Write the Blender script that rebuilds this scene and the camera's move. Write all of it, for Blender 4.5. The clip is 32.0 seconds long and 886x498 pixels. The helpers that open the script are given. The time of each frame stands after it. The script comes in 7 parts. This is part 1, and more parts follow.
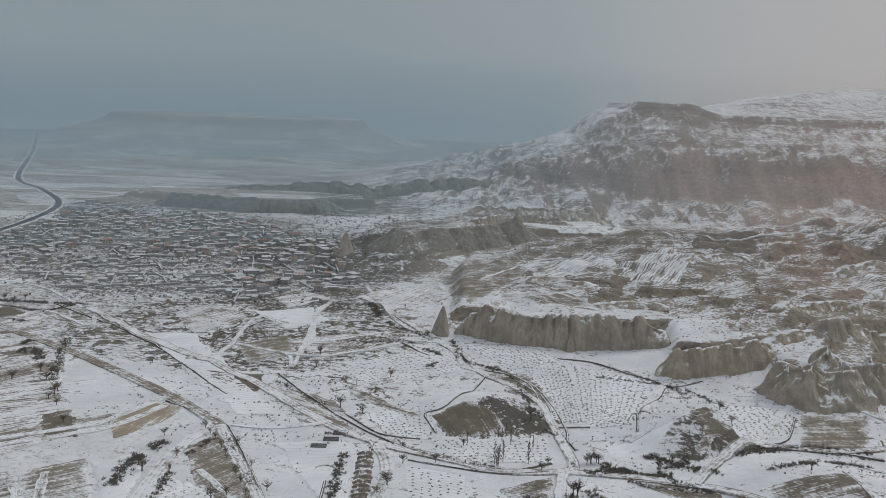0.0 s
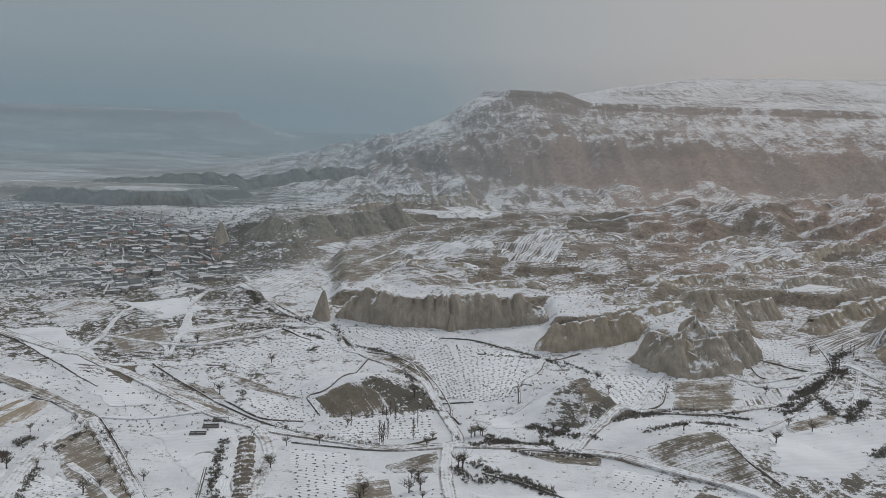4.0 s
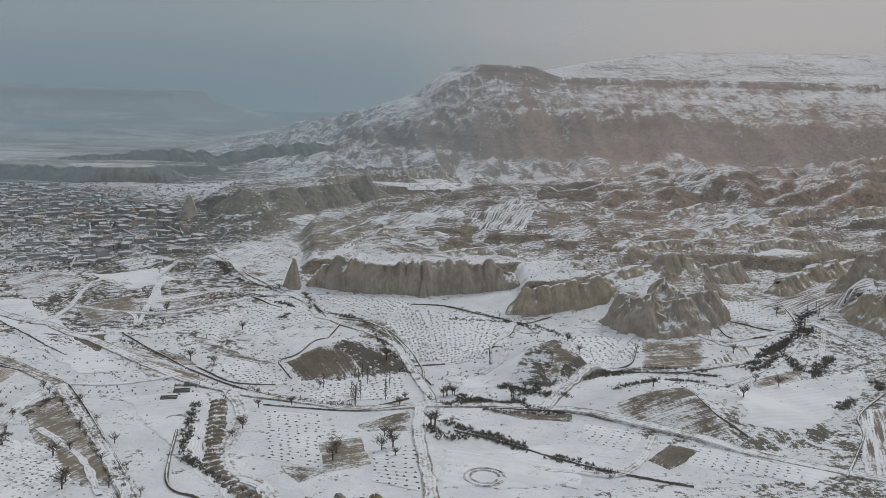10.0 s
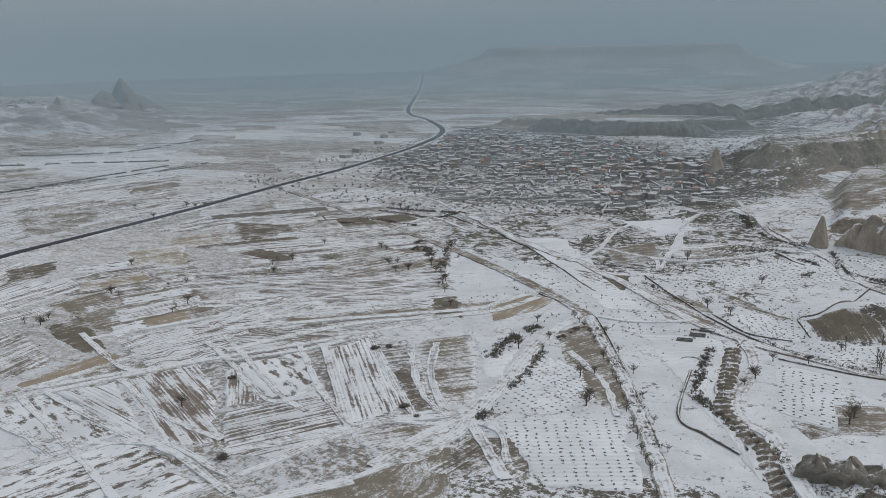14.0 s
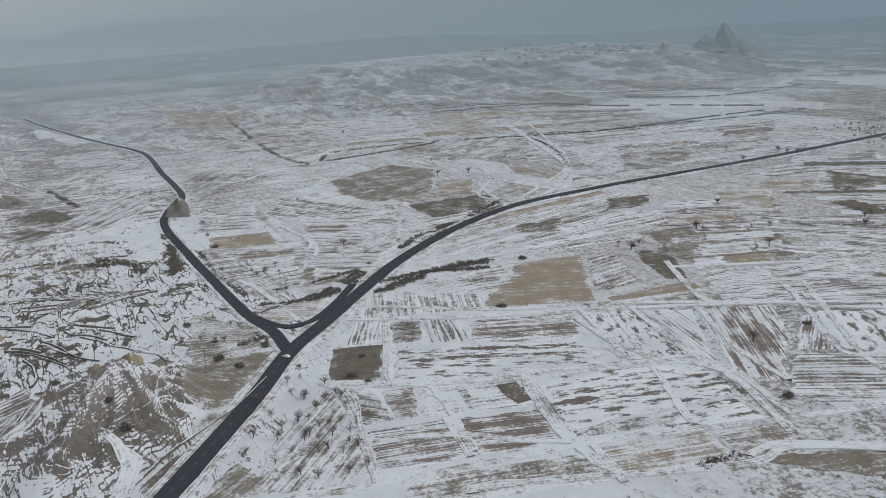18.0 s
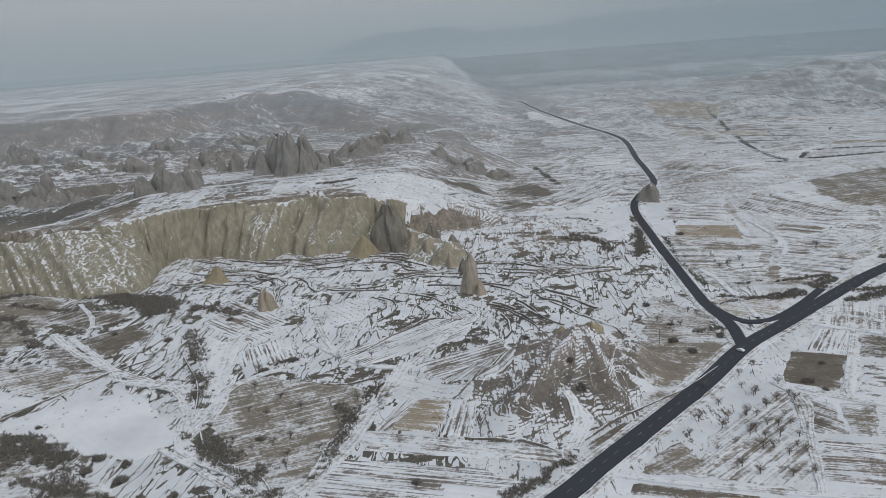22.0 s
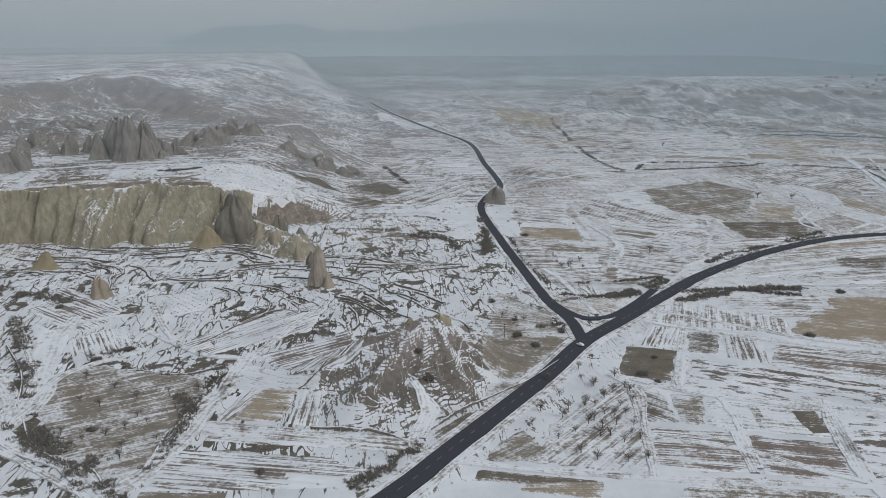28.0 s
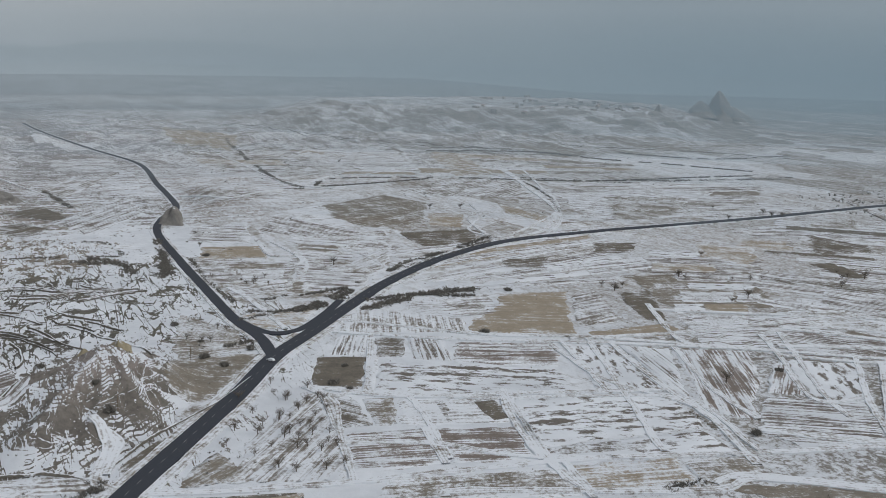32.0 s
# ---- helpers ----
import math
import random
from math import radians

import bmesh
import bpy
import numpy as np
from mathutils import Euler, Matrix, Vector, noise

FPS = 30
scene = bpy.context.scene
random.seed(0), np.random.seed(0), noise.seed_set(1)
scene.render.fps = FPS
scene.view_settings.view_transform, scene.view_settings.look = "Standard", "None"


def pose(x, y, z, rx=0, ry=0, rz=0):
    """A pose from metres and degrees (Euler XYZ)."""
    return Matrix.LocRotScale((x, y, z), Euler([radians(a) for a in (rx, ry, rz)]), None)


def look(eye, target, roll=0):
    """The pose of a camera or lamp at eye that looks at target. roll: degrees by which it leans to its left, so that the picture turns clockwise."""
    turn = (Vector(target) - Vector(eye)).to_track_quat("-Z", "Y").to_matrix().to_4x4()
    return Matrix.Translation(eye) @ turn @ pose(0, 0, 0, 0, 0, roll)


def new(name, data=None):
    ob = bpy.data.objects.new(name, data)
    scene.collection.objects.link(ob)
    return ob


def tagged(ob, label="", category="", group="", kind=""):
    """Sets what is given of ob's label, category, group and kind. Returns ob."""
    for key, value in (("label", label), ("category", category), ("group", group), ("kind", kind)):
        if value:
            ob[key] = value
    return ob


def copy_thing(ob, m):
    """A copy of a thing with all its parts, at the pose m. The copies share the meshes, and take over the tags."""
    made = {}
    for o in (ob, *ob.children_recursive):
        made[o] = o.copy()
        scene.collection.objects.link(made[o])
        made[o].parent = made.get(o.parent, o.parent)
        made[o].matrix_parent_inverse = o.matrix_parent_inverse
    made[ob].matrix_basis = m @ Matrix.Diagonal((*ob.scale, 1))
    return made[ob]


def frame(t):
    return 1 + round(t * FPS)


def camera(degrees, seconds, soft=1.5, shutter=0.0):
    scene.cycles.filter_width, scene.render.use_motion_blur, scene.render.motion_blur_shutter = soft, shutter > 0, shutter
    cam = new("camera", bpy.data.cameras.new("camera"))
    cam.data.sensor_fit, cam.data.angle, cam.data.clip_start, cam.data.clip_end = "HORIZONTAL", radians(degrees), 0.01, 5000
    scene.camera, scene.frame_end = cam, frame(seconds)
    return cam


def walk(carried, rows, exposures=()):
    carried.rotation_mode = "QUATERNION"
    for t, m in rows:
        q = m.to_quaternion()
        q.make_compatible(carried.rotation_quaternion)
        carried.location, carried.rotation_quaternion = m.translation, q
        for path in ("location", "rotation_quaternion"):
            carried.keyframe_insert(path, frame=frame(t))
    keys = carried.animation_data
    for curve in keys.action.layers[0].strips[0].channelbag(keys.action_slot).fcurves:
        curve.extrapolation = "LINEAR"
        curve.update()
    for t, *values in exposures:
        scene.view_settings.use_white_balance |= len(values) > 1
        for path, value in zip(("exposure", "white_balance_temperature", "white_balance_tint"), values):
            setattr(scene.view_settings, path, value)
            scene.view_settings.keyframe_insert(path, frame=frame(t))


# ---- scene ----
# camera and its path
cam = camera(52.30, 32.0, 0.8)
PATH = [
    (0, pose(-0.0, 0.0, 180.0, 80.94, -2.13, 6.67)),
    (0.5, pose(0.0, 0.0, 179.0, 81.29, -1.83, 4.28)),
    (1, pose(-0.0, 0.0, 177.8, 81.28, -1.84, 2.91)),
    (1.5, pose(-0.0, 0.0, 176.7, 81.34, -1.84, 2.02)),
    (2, pose(-0.0, 0.3, 175.6, 81.25, -1.85, 1.04)),
    (2.5, pose(-0.0, 0.7, 174.4, 81.08, -1.76, 0.35)),
    (3, pose(0.2, 0.8, 173.3, 80.97, -1.79, -0.05)),
    (3.5, pose(0.3, 0.8, 172.3, 80.89, -1.80, -0.55)),
    (5.5, pose(0.3, -0.1, 168.9, 80.45, -2.03, -2.55)),
    (6, pose(0.4, -0.3, 168.0, 80.43, -1.93, -2.92)),
    (6.5, pose(0.5, -0.4, 167.2, 80.46, -1.89, -3.33)),
    (7, pose(0.4, -0.4, 166.3, 80.51, -1.79, -3.68)),
    (7.5, pose(0.4, -0.4, 165.3, 80.42, -1.74, -3.90)),
    (8, pose(0.6, -0.2, 164.3, 80.28, -1.75, -4.05)),
    (8.5, pose(0.8, -0.2, 163.4, 80.13, -1.76, -4.01)),
    (9, pose(1.1, -0.3, 162.6, 80.01, -1.64, -3.93)),
    (9.5, pose(1.2, -0.6, 162.0, 79.71, -1.43, -3.39)),
    (10, pose(1.3, -1.2, 161.4, 79.58, -1.48, -2.99)),
    (10.5, pose(1.4, -2.0, 160.9, 79.43, -1.41, -2.25)),
    (11, pose(1.2, -3.1, 160.4, 79.14, -1.22, -1.10)),
    (11.5, pose(0.9, -4.5, 160.0, 78.82, -1.12, 0.69)),
    (12, pose(0.5, -6.6, 159.8, 77.91, -0.44, 6.42)),
    (12.5, pose(0.6, -10.0, 159.8, 77.23, 0.42, 12.23)),
    (13, pose(0.8, -12.7, 160.0, 77.17, 0.72, 16.27)),
    (13.5, pose(1.8, -14.3, 160.2, 77.18, 1.35, 24.98)),
    (14, pose(3.7, -16.1, 160.6, 76.82, 1.55, 29.27)),
    (14.5, pose(5.4, -18.3, 160.7, 76.67, 2.09, 33.95)),
    (16.5, pose(10.6, -25.1, 160.0, 76.82, 3.08, 51.64)),
    (17, pose(11.5, -26.7, 159.8, 76.48, 3.19, 55.20)),
    (17.5, pose(12.8, -28.0, 159.7, 75.03, 3.46, 60.05)),
    (18, pose(14.6, -29.2, 159.7, 75.31, 4.18, 65.39)),
    (18.5, pose(16.3, -30.7, 160.1, 75.14, 3.24, 67.79)),
    (19, pose(18.4, -32.4, 160.5, 75.27, 2.73, 72.06)),
    (19.5, pose(20.7, -33.3, 161.3, 75.41, 3.42, 77.51)),
    (20, pose(23.2, -33.9, 161.7, 75.39, 4.43, 84.29)),
    (20.5, pose(25.7, -34.4, 161.9, 75.40, 4.56, 87.69)),
    (21, pose(27.0, -34.6, 161.7, 76.04, 4.04, 88.13)),
    (21.5, pose(27.9, -34.5, 161.4, 76.50, 4.34, 91.87)),
    (22, pose(28.5, -34.7, 161.1, 76.87, 4.28, 94.90)),
    (22.5, pose(28.8, -34.9, 160.7, 76.95, 3.92, 95.71)),
    (23, pose(29.0, -35.2, 160.2, 77.01, 3.64, 96.82)),
    (23.5, pose(29.3, -35.4, 159.6, 76.90, 3.47, 98.74)),
    (24, pose(29.1, -35.7, 159.1, 76.76, 3.10, 99.33)),
    (24.5, pose(28.7, -36.2, 158.5, 76.68, 2.45, 98.36)),
    (25, pose(28.4, -36.8, 157.9, 76.55, 1.85, 96.68)),
    (25.5, pose(28.4, -37.2, 157.2, 76.46, 1.45, 94.95)),
    (27.5, pose(28.4, -38.3, 155.3, 76.67, 0.33, 87.70)),
    (28, pose(28.1, -38.4, 154.6, 76.75, 0.21, 85.70)),
    (28.5, pose(27.4, -38.4, 153.7, 76.83, 0.12, 83.54)),
    (29, pose(26.8, -38.4, 153.0, 76.95, -0.02, 80.91)),
    (29.5, pose(26.6, -38.8, 152.3, 77.05, -0.07, 78.98)),
    (30, pose(26.7, -39.2, 151.9, 77.22, -0.18, 77.18)),
    (30.5, pose(26.9, -39.6, 151.4, 77.40, -0.34, 75.18)),
    (31, pose(27.1, -39.9, 151.0, 77.59, -0.46, 72.74)),
    (31.5, pose(26.9, -39.8, 150.6, 77.95, -0.78, 69.34)),
    (32, pose(26.6, -39.4, 150.2, 78.20, -0.90, 65.48)),
]
walk(cam, PATH, [(0, 0, 6680, 10), (11, 0, 6680, 10), (14, 0, 6600, 10), (19, 0, 6480, 10), (32, 0, 6480, 10)])

# ---- world, sun ----
world = bpy.data.worlds.new("overcast_sky")
scene.world = world
world.use_nodes = True
wn, wl = world.node_tree.nodes, world.node_tree.links
wn.clear()
sky = wn.new("ShaderNodeTexSky")
sky.sky_type = "NISHITA"
sky.sun_disc = False
sky.sun_elevation = radians(32)
sky.sun_rotation = radians(40)
bg_sky, bg_cloud = wn.new("ShaderNodeBackground"), wn.new("ShaderNodeBackground")
wl.new(sky.outputs[0], bg_sky.inputs[0])
bg_sky.inputs[1].default_value = 0.06
bg_cloud.inputs[0].default_value = (0.478, 0.512, 0.555, 1)
bg_cloud.inputs[1].default_value = 1.0
wmix, wout = wn.new("ShaderNodeMixShader"), wn.new("ShaderNodeOutputWorld")
wmix.inputs[0].default_value = 0.85
wl.new(bg_sky.outputs[0], wmix.inputs[1])
wl.new(bg_cloud.outputs[0], wmix.inputs[2])
wl.new(wmix.outputs[0], wout.inputs[0])
sun = new("sun", bpy.data.lights.new("sun", "SUN"))
sun.data.energy, sun.data.angle, sun.data.color = 1.1, radians(25), (1.0, 0.97, 0.93)
sun.matrix_world = look((300, 300, 400), (0, 0, 0))


# ---- materials ----
class Nodes:
    """Small helper round one material's node tree."""

    def __init__(self, name, rough=0.9, spec=0.2):
        self.m = bpy.data.materials.new(name)
        self.m.use_nodes = True
        self.t = self.m.node_tree
        self.b = self.t.nodes["Principled BSDF"]
        self.b.inputs["Roughness"].default_value = rough
        self.b.inputs["Specular IOR Level"].default_value = spec
        self.pos = self.t.nodes.new("ShaderNodeNewGeometry")

    def put(self, socket, v):
        if isinstance(v, bpy.types.NodeSocket):
            self.t.links.new(v, socket)
        elif isinstance(v, (tuple, list)):
            socket.default_value = (*v, 1)[:len(socket.default_value)]
        else:
            socket.default_value = v

    def node(self, kind, **inputs):
        n = self.t.nodes.new(kind)
        for k, v in inputs.items():
            self.put(n.inputs[k.replace("_", " ")], v)
        return n

    def noise(self, metres, detail=4.0, rough=0.55, vec=None, dist=0.0):
        n = self.node("ShaderNodeTexNoise", Scale=1.0 / metres, Detail=detail, Roughness=rough, Distortion=dist)
        self.put(n.inputs["Vector"], vec if vec is not None else self.pos.outputs["Position"])
        return n.outputs["Fac"]

    def scaled(self, sx, sy, sz=1.0, turn=0.0, src=None):
        n = self.t.nodes.new("ShaderNodeMapping")
        self.put(n.inputs["Vector"], src if src is not None else self.pos.outputs["Position"])
        n.inputs["Rotation"].default_value = (0, 0, radians(turn))
        n.inputs["Scale"].default_value = (sx, sy, sz)
        return n.outputs[0]

    def ramp(self, fac, *stops):
        n = self.t.nodes.new("ShaderNodeValToRGB")
        e = n.color_ramp.elements
        while len(e) < len(stops):
            e.new(0.5)
        for k, (p, c) in enumerate(stops):
            e[k].position = p
            e[k].color = (c, c, c, 1) if isinstance(c, (int, float)) else (*c, 1)
        self.put(n.inputs[0], fac)
        return n.outputs[0]

    def span(self, v, low, high):
        n = self.t.nodes.new("ShaderNodeMapRange")
        self.put(n.inputs[0], v)
        n.inputs[1].default_value, n.inputs[2].default_value = low, high
        return n.outputs[0]

    def math(self, op, a, b=0.0, clamp=False):
        n = self.t.nodes.new("ShaderNodeMath")
        n.operation, n.use_clamp = op, clamp
        self.put(n.inputs[0], a)
        self.put(n.inputs[1], b)
        return n.outputs[0]

    def mix(self, fac, a, b):
        n = self.t.nodes.new("ShaderNodeMix")
        n.data_type = "RGBA"
        self.put(n.inputs[0], fac)
        self.put(n.inputs[6], a)
        self.put(n.inputs[7], b)
        return n.outputs[2]

    def attr(self, name):
        n = self.t.nodes.new("ShaderNodeAttribute")
        n.attribute_name = name
        return n.outputs["Fac"]

    def normal_z(self):
        n = self.t.nodes.new("ShaderNodeSeparateXYZ")
        self.put(n.inputs[0], self.pos.outputs["Normal"])
        return n.outputs[2]

    def height(self):
        n = self.t.nodes.new("ShaderNodeSeparateXYZ")
        self.put(n.inputs[0], self.pos.outputs["Position"])
        return n.outputs[2]

    def random(self):
        return self.t.nodes.new("ShaderNodeObjectInfo").outputs["Random"]

    def bump(self, fac, strength=0.4, dist=0.5):
        n = self.node("ShaderNodeBump", Strength=strength, Distance=dist, Height=fac)
        self.put(self.b.inputs["Normal"], n.outputs[0])

    def color(self, v):
        self.put(self.b.inputs["Base Color"], v)
        return self.m


SNOW = (0.78, 0.80, 0.83)
EARTH = (0.130, 0.121, 0.105)
GRASS = (0.195, 0.180, 0.146)


def ground_material():
    n = Nodes("snowy_ground", 0.95, 0.1)
    zone = n.noise(240, 3)
    mid = n.noise(34, 6, 0.68)
    small = n.noise(7.5, 4, 0.70)
    fine = n.noise(2.6, 4, 0.8)
    a = n.math("MULTIPLY", zone, 0.30)
    for tex, w in ((mid, 0.45), (small, 0.65), (fine, 1.0)):
        a = n.math("ADD", a, n.math("MULTIPLY", tex, w))
    nrm = n.t.nodes.new("ShaderNodeSeparateXYZ")
    n.put(nrm.inputs[0], n.pos.outputs["Normal"])
    steep = n.ramp(nrm.outputs[2], (0.80, 1.0), (0.985, 0.0))
    # snow stays on the slopes that face away from the wind
    lee = n.math("ADD", n.math("MULTIPLY", nrm.outputs[0], -0.42), n.math("MULTIPLY", nrm.outputs[1], 0.30))
    a = n.math("ADD", a, lee)
    # low terrace edges show as thin dark lines
    phase = n.math("ADD", n.math("MULTIPLY", n.height(), 7.0), n.math("ADD", n.math("MULTIPLY", zone, 24.0), n.math("ADD", n.math("MULTIPLY", mid, 17.0), n.math("MULTIPLY", small, 5.0))))
    lines = n.span(n.math("SINE", phase), 0.25, 1.0)
    patch = n.ramp(n.noise(30, 4, 0.65), (0.42, 0.0), (0.58, 1.0))
    a = n.math("SUBTRACT", a, n.math("MULTIPLY", n.math("MULTIPLY", lines, n.math("MULTIPLY", patch, 0.55)), n.attr("terrace")))
    gully = n.noise(9, 4, 0.65, n.scaled(1.0, 0.2, 0.2, 12))
    a = n.math("ADD", a, n.math("MULTIPLY", n.math("MULTIPLY", n.math("SUBTRACT", gully, 0.5), 1.4), n.attr("rock")))
    strata = n.noise(5.0, 3, 0.6, n.scaled(0.03, 0.03, 1))
    a = n.math("ADD", a, n.math("MULTIPLY", n.math("MULTIPLY", n.math("SUBTRACT", strata, 0.5), 0.5), n.attr("rock")))
    # banks and ditches between old plots
    vor = n.node("ShaderNodeTexVoronoi", Scale=1 / 46.0, Randomness=0.9)
    vor.feature = "DISTANCE_TO_EDGE"
    warp = n.t.nodes.new("ShaderNodeVectorMath")
    warp.operation = "ADD"
    wn_ = n.node("ShaderNodeTexNoise", Scale=1 / 40.0, Detail=2.0)
    n.put(wn_.inputs["Vector"], n.pos.outputs["Position"])
    mul = n.t.nodes.new("ShaderNodeVectorMath")
    mul.operation = "SCALE"
    mul.inputs["Scale"].default_value = 26.0
    n.put(mul.inputs[0], wn_.outputs["Color"])
    n.put(warp.inputs[0], n.scaled(0.55, 1.0, 0.0, -30))
    n.put(warp.inputs[1], mul.outputs[0])
    n.put(vor.inputs["Vector"], warp.outputs[0])
    edge = n.ramp(vor.outputs["Distance"], (0.012, 1.0), (0.045, 0.0))
    a = n.math("SUBTRACT", a, n.math("MULTIPLY", edge, 0.05))
    # crooked low banks: thin dark edges, and drifts that fill the rills
    for metres, turn, stretch, key, gain, sharp in ((14.0, -32, 0.17, "terrace", -0.55, 55.0), (9.0, -22, 0.22, "terrace", -0.40, 42.0), (13.0, 40, 0.3, "", -0.10, 75.0), (8.0, 10, 0.5, "rock", 0.42, 45.0), (16.0, 75, 0.45, "rock", 0.42, 60.0)):
        w_ = n.noise(metres, 3, 0.55, n.scaled(stretch, 1.0, 0.6, turn), 0.9)
        w_ = n.math("SUBTRACT", 1.0, n.math("ABSOLUTE", n.math("MULTIPLY", n.math("SUBTRACT", w_, 0.5), sharp)), True)
        w_ = n.math("MULTIPLY", w_, gain)
        a = n.math("ADD", a, n.math("MULTIPLY", w_, n.attr(key)) if key else w_)
    # far plots: each holds its own amount of snow, in strips
    cell = n.node("ShaderNodeTexVoronoi", Scale=1 / 60.0, Randomness=0.75)
    cell.distance = "CHEBYCHEV"
    n.put(cell.inputs["Vector"], n.scaled(0.45, 1.0, 0.0, -20))
    tone = n.t.nodes.new("ShaderNodeSeparateXYZ")
    n.put(tone.inputs[0], cell.outputs["Color"])
    strip = n.noise(7.0, 3, 0.6, n.scaled(0.16, 1.0, 0.0, -20))
    plot = n.math("ADD", n.math("MULTIPLY", n.math("SUBTRACT", tone.outputs[0], 0.5), 0.30), n.math("MULTIPLY", n.math("SUBTRACT", strip, 0.5), 0.65))
    a = n.math("ADD", a, n.math("MULTIPLY", plot, n.attr("plots")))
    a = n.math("SUBTRACT", a, n.attr("bare"))
    a = n.math("ADD", a, n.math("MULTIPLY", n.attr("clean"), n.math("SUBTRACT", 0.10, n.math("MULTIPLY", n.math("SUBTRACT", fine, 0.5), 0.85))))
    a = n.math("SUBTRACT", a, n.math("MULTIPLY", steep, 0.30))
    cover = n.span(a, 1.125, 1.215)
    cover = n.mix(n.attr("plain"), cover, n.span(a, 0.98, 1.36))
    soil = n.mix(n.ramp(n.noise(60, 4), (0.35, 0.0), (0.65, 1.0)), EARTH, GRASS)
    soil = n.mix(n.attr("red"), soil, (0.38, 0.28, 0.228))
    soil = n.mix(n.attr("tuff"), soil, (0.34, 0.295, 0.243))
    soil = n.mix(n.ramp(small, (0.40, 0.0), (0.72, 0.8)), soil, (0.060, 0.056, 0.050))
    soil = n.mix(n.math("MULTIPLY", n.attr("plain"), 0.75), soil, (0.30, 0.255, 0.205))
    # blue-grey distance haze put into the soil colour of far land
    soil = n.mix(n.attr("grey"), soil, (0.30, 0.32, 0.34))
    band = n.ramp(n.noise(14, 3, 0.6, n.scaled(0.03, 0.03, 1)), (0.45, 0.0), (0.6, 1.0))
    soil = n.mix(n.math("MULTIPLY", n.attr("rock"), n.math("ADD", 0.25, n.math("MULTIPLY", band, 0.45))), soil, (0.37, 0.322, 0.298))
    soil = n.mix(n.ramp(fine, (0.42, 0.0), (0.68, 0.6)), soil, (0.085, 0.078, 0.068))
    snow = n.mix(n.ramp(mid, (0.35, 0.0), (0.7, 1.0)), SNOW, (0.58, 0.60, 0.63))
    n.bump(n.math("ADD", fine, small), 0.5, 0.9)
    return n.color(n.mix(cover, soil, snow))


def asphalt_material():
    n = Nodes("wet_asphalt", 0.8, 0.25)
    g = n.noise(1.5, 5, 0.7)
    s = n.noise(14, 3)
    c = n.mix(g, (0.034, 0.038, 0.048), (0.058, 0.063, 0.075))
    return n.color(n.mix(n.ramp(s, (0.4, 0.0), (0.8, 0.6)), c, (0.05, 0.053, 0.06)))


def uv_parts(n):
    u = n.t.nodes.new("ShaderNodeUVMap")
    s = n.t.nodes.new("ShaderNodeSeparateXYZ")
    n.put(s.inputs[0], u.outputs[0])
    return u.outputs[0], s.outputs[0], s.outputs[1]


def track_material(name, dirt):
    """A farm track: snow with two wheel ruts. The map's v runs across it, -1 to 1."""
    n = Nodes(name, 0.95, 0.1)
    uv, u, v = uv_parts(n)
    rut = n.math("ABSOLUTE", n.math("SUBTRACT", n.math("ABSOLUTE", v), 0.45))
    rut = n.ramp(rut, (0.08, 1.0), (0.26, 0.0))
    a = n.math("ADD", n.math("MULTIPLY", n.noise(4, 4, 0.7), 0.7), n.math("MULTIPLY", n.noise(30, 3), 0.5))
    a = n.math("SUBTRACT", a, n.math("MULTIPLY", rut, 0.085))
    a = n.math("ADD", a, n.math("MULTIPLY", n.math("SUBTRACT", n.noise(1.3, 3, 0.7), 0.5), 0.5))
    f = n.ramp(a, (0.46 - dirt, 0.0), (0.68 - dirt, 1.0))
    n.bump(n.noise(1.5, 3, 0.7), 0.3, 0.3)
    return n.color(n.mix(f, (0.21, 0.18, 0.145), (0.74, 0.76, 0.79)))


def plain_material(name, c1, c2, metres=2.0, rough=0.9):
    n = Nodes(name, rough, 0.15)
    f = n.noise(metres, 4, 0.65)
    n.bump(f, 0.3, 0.1)
    return n.color(n.mix(f, c1, c2))


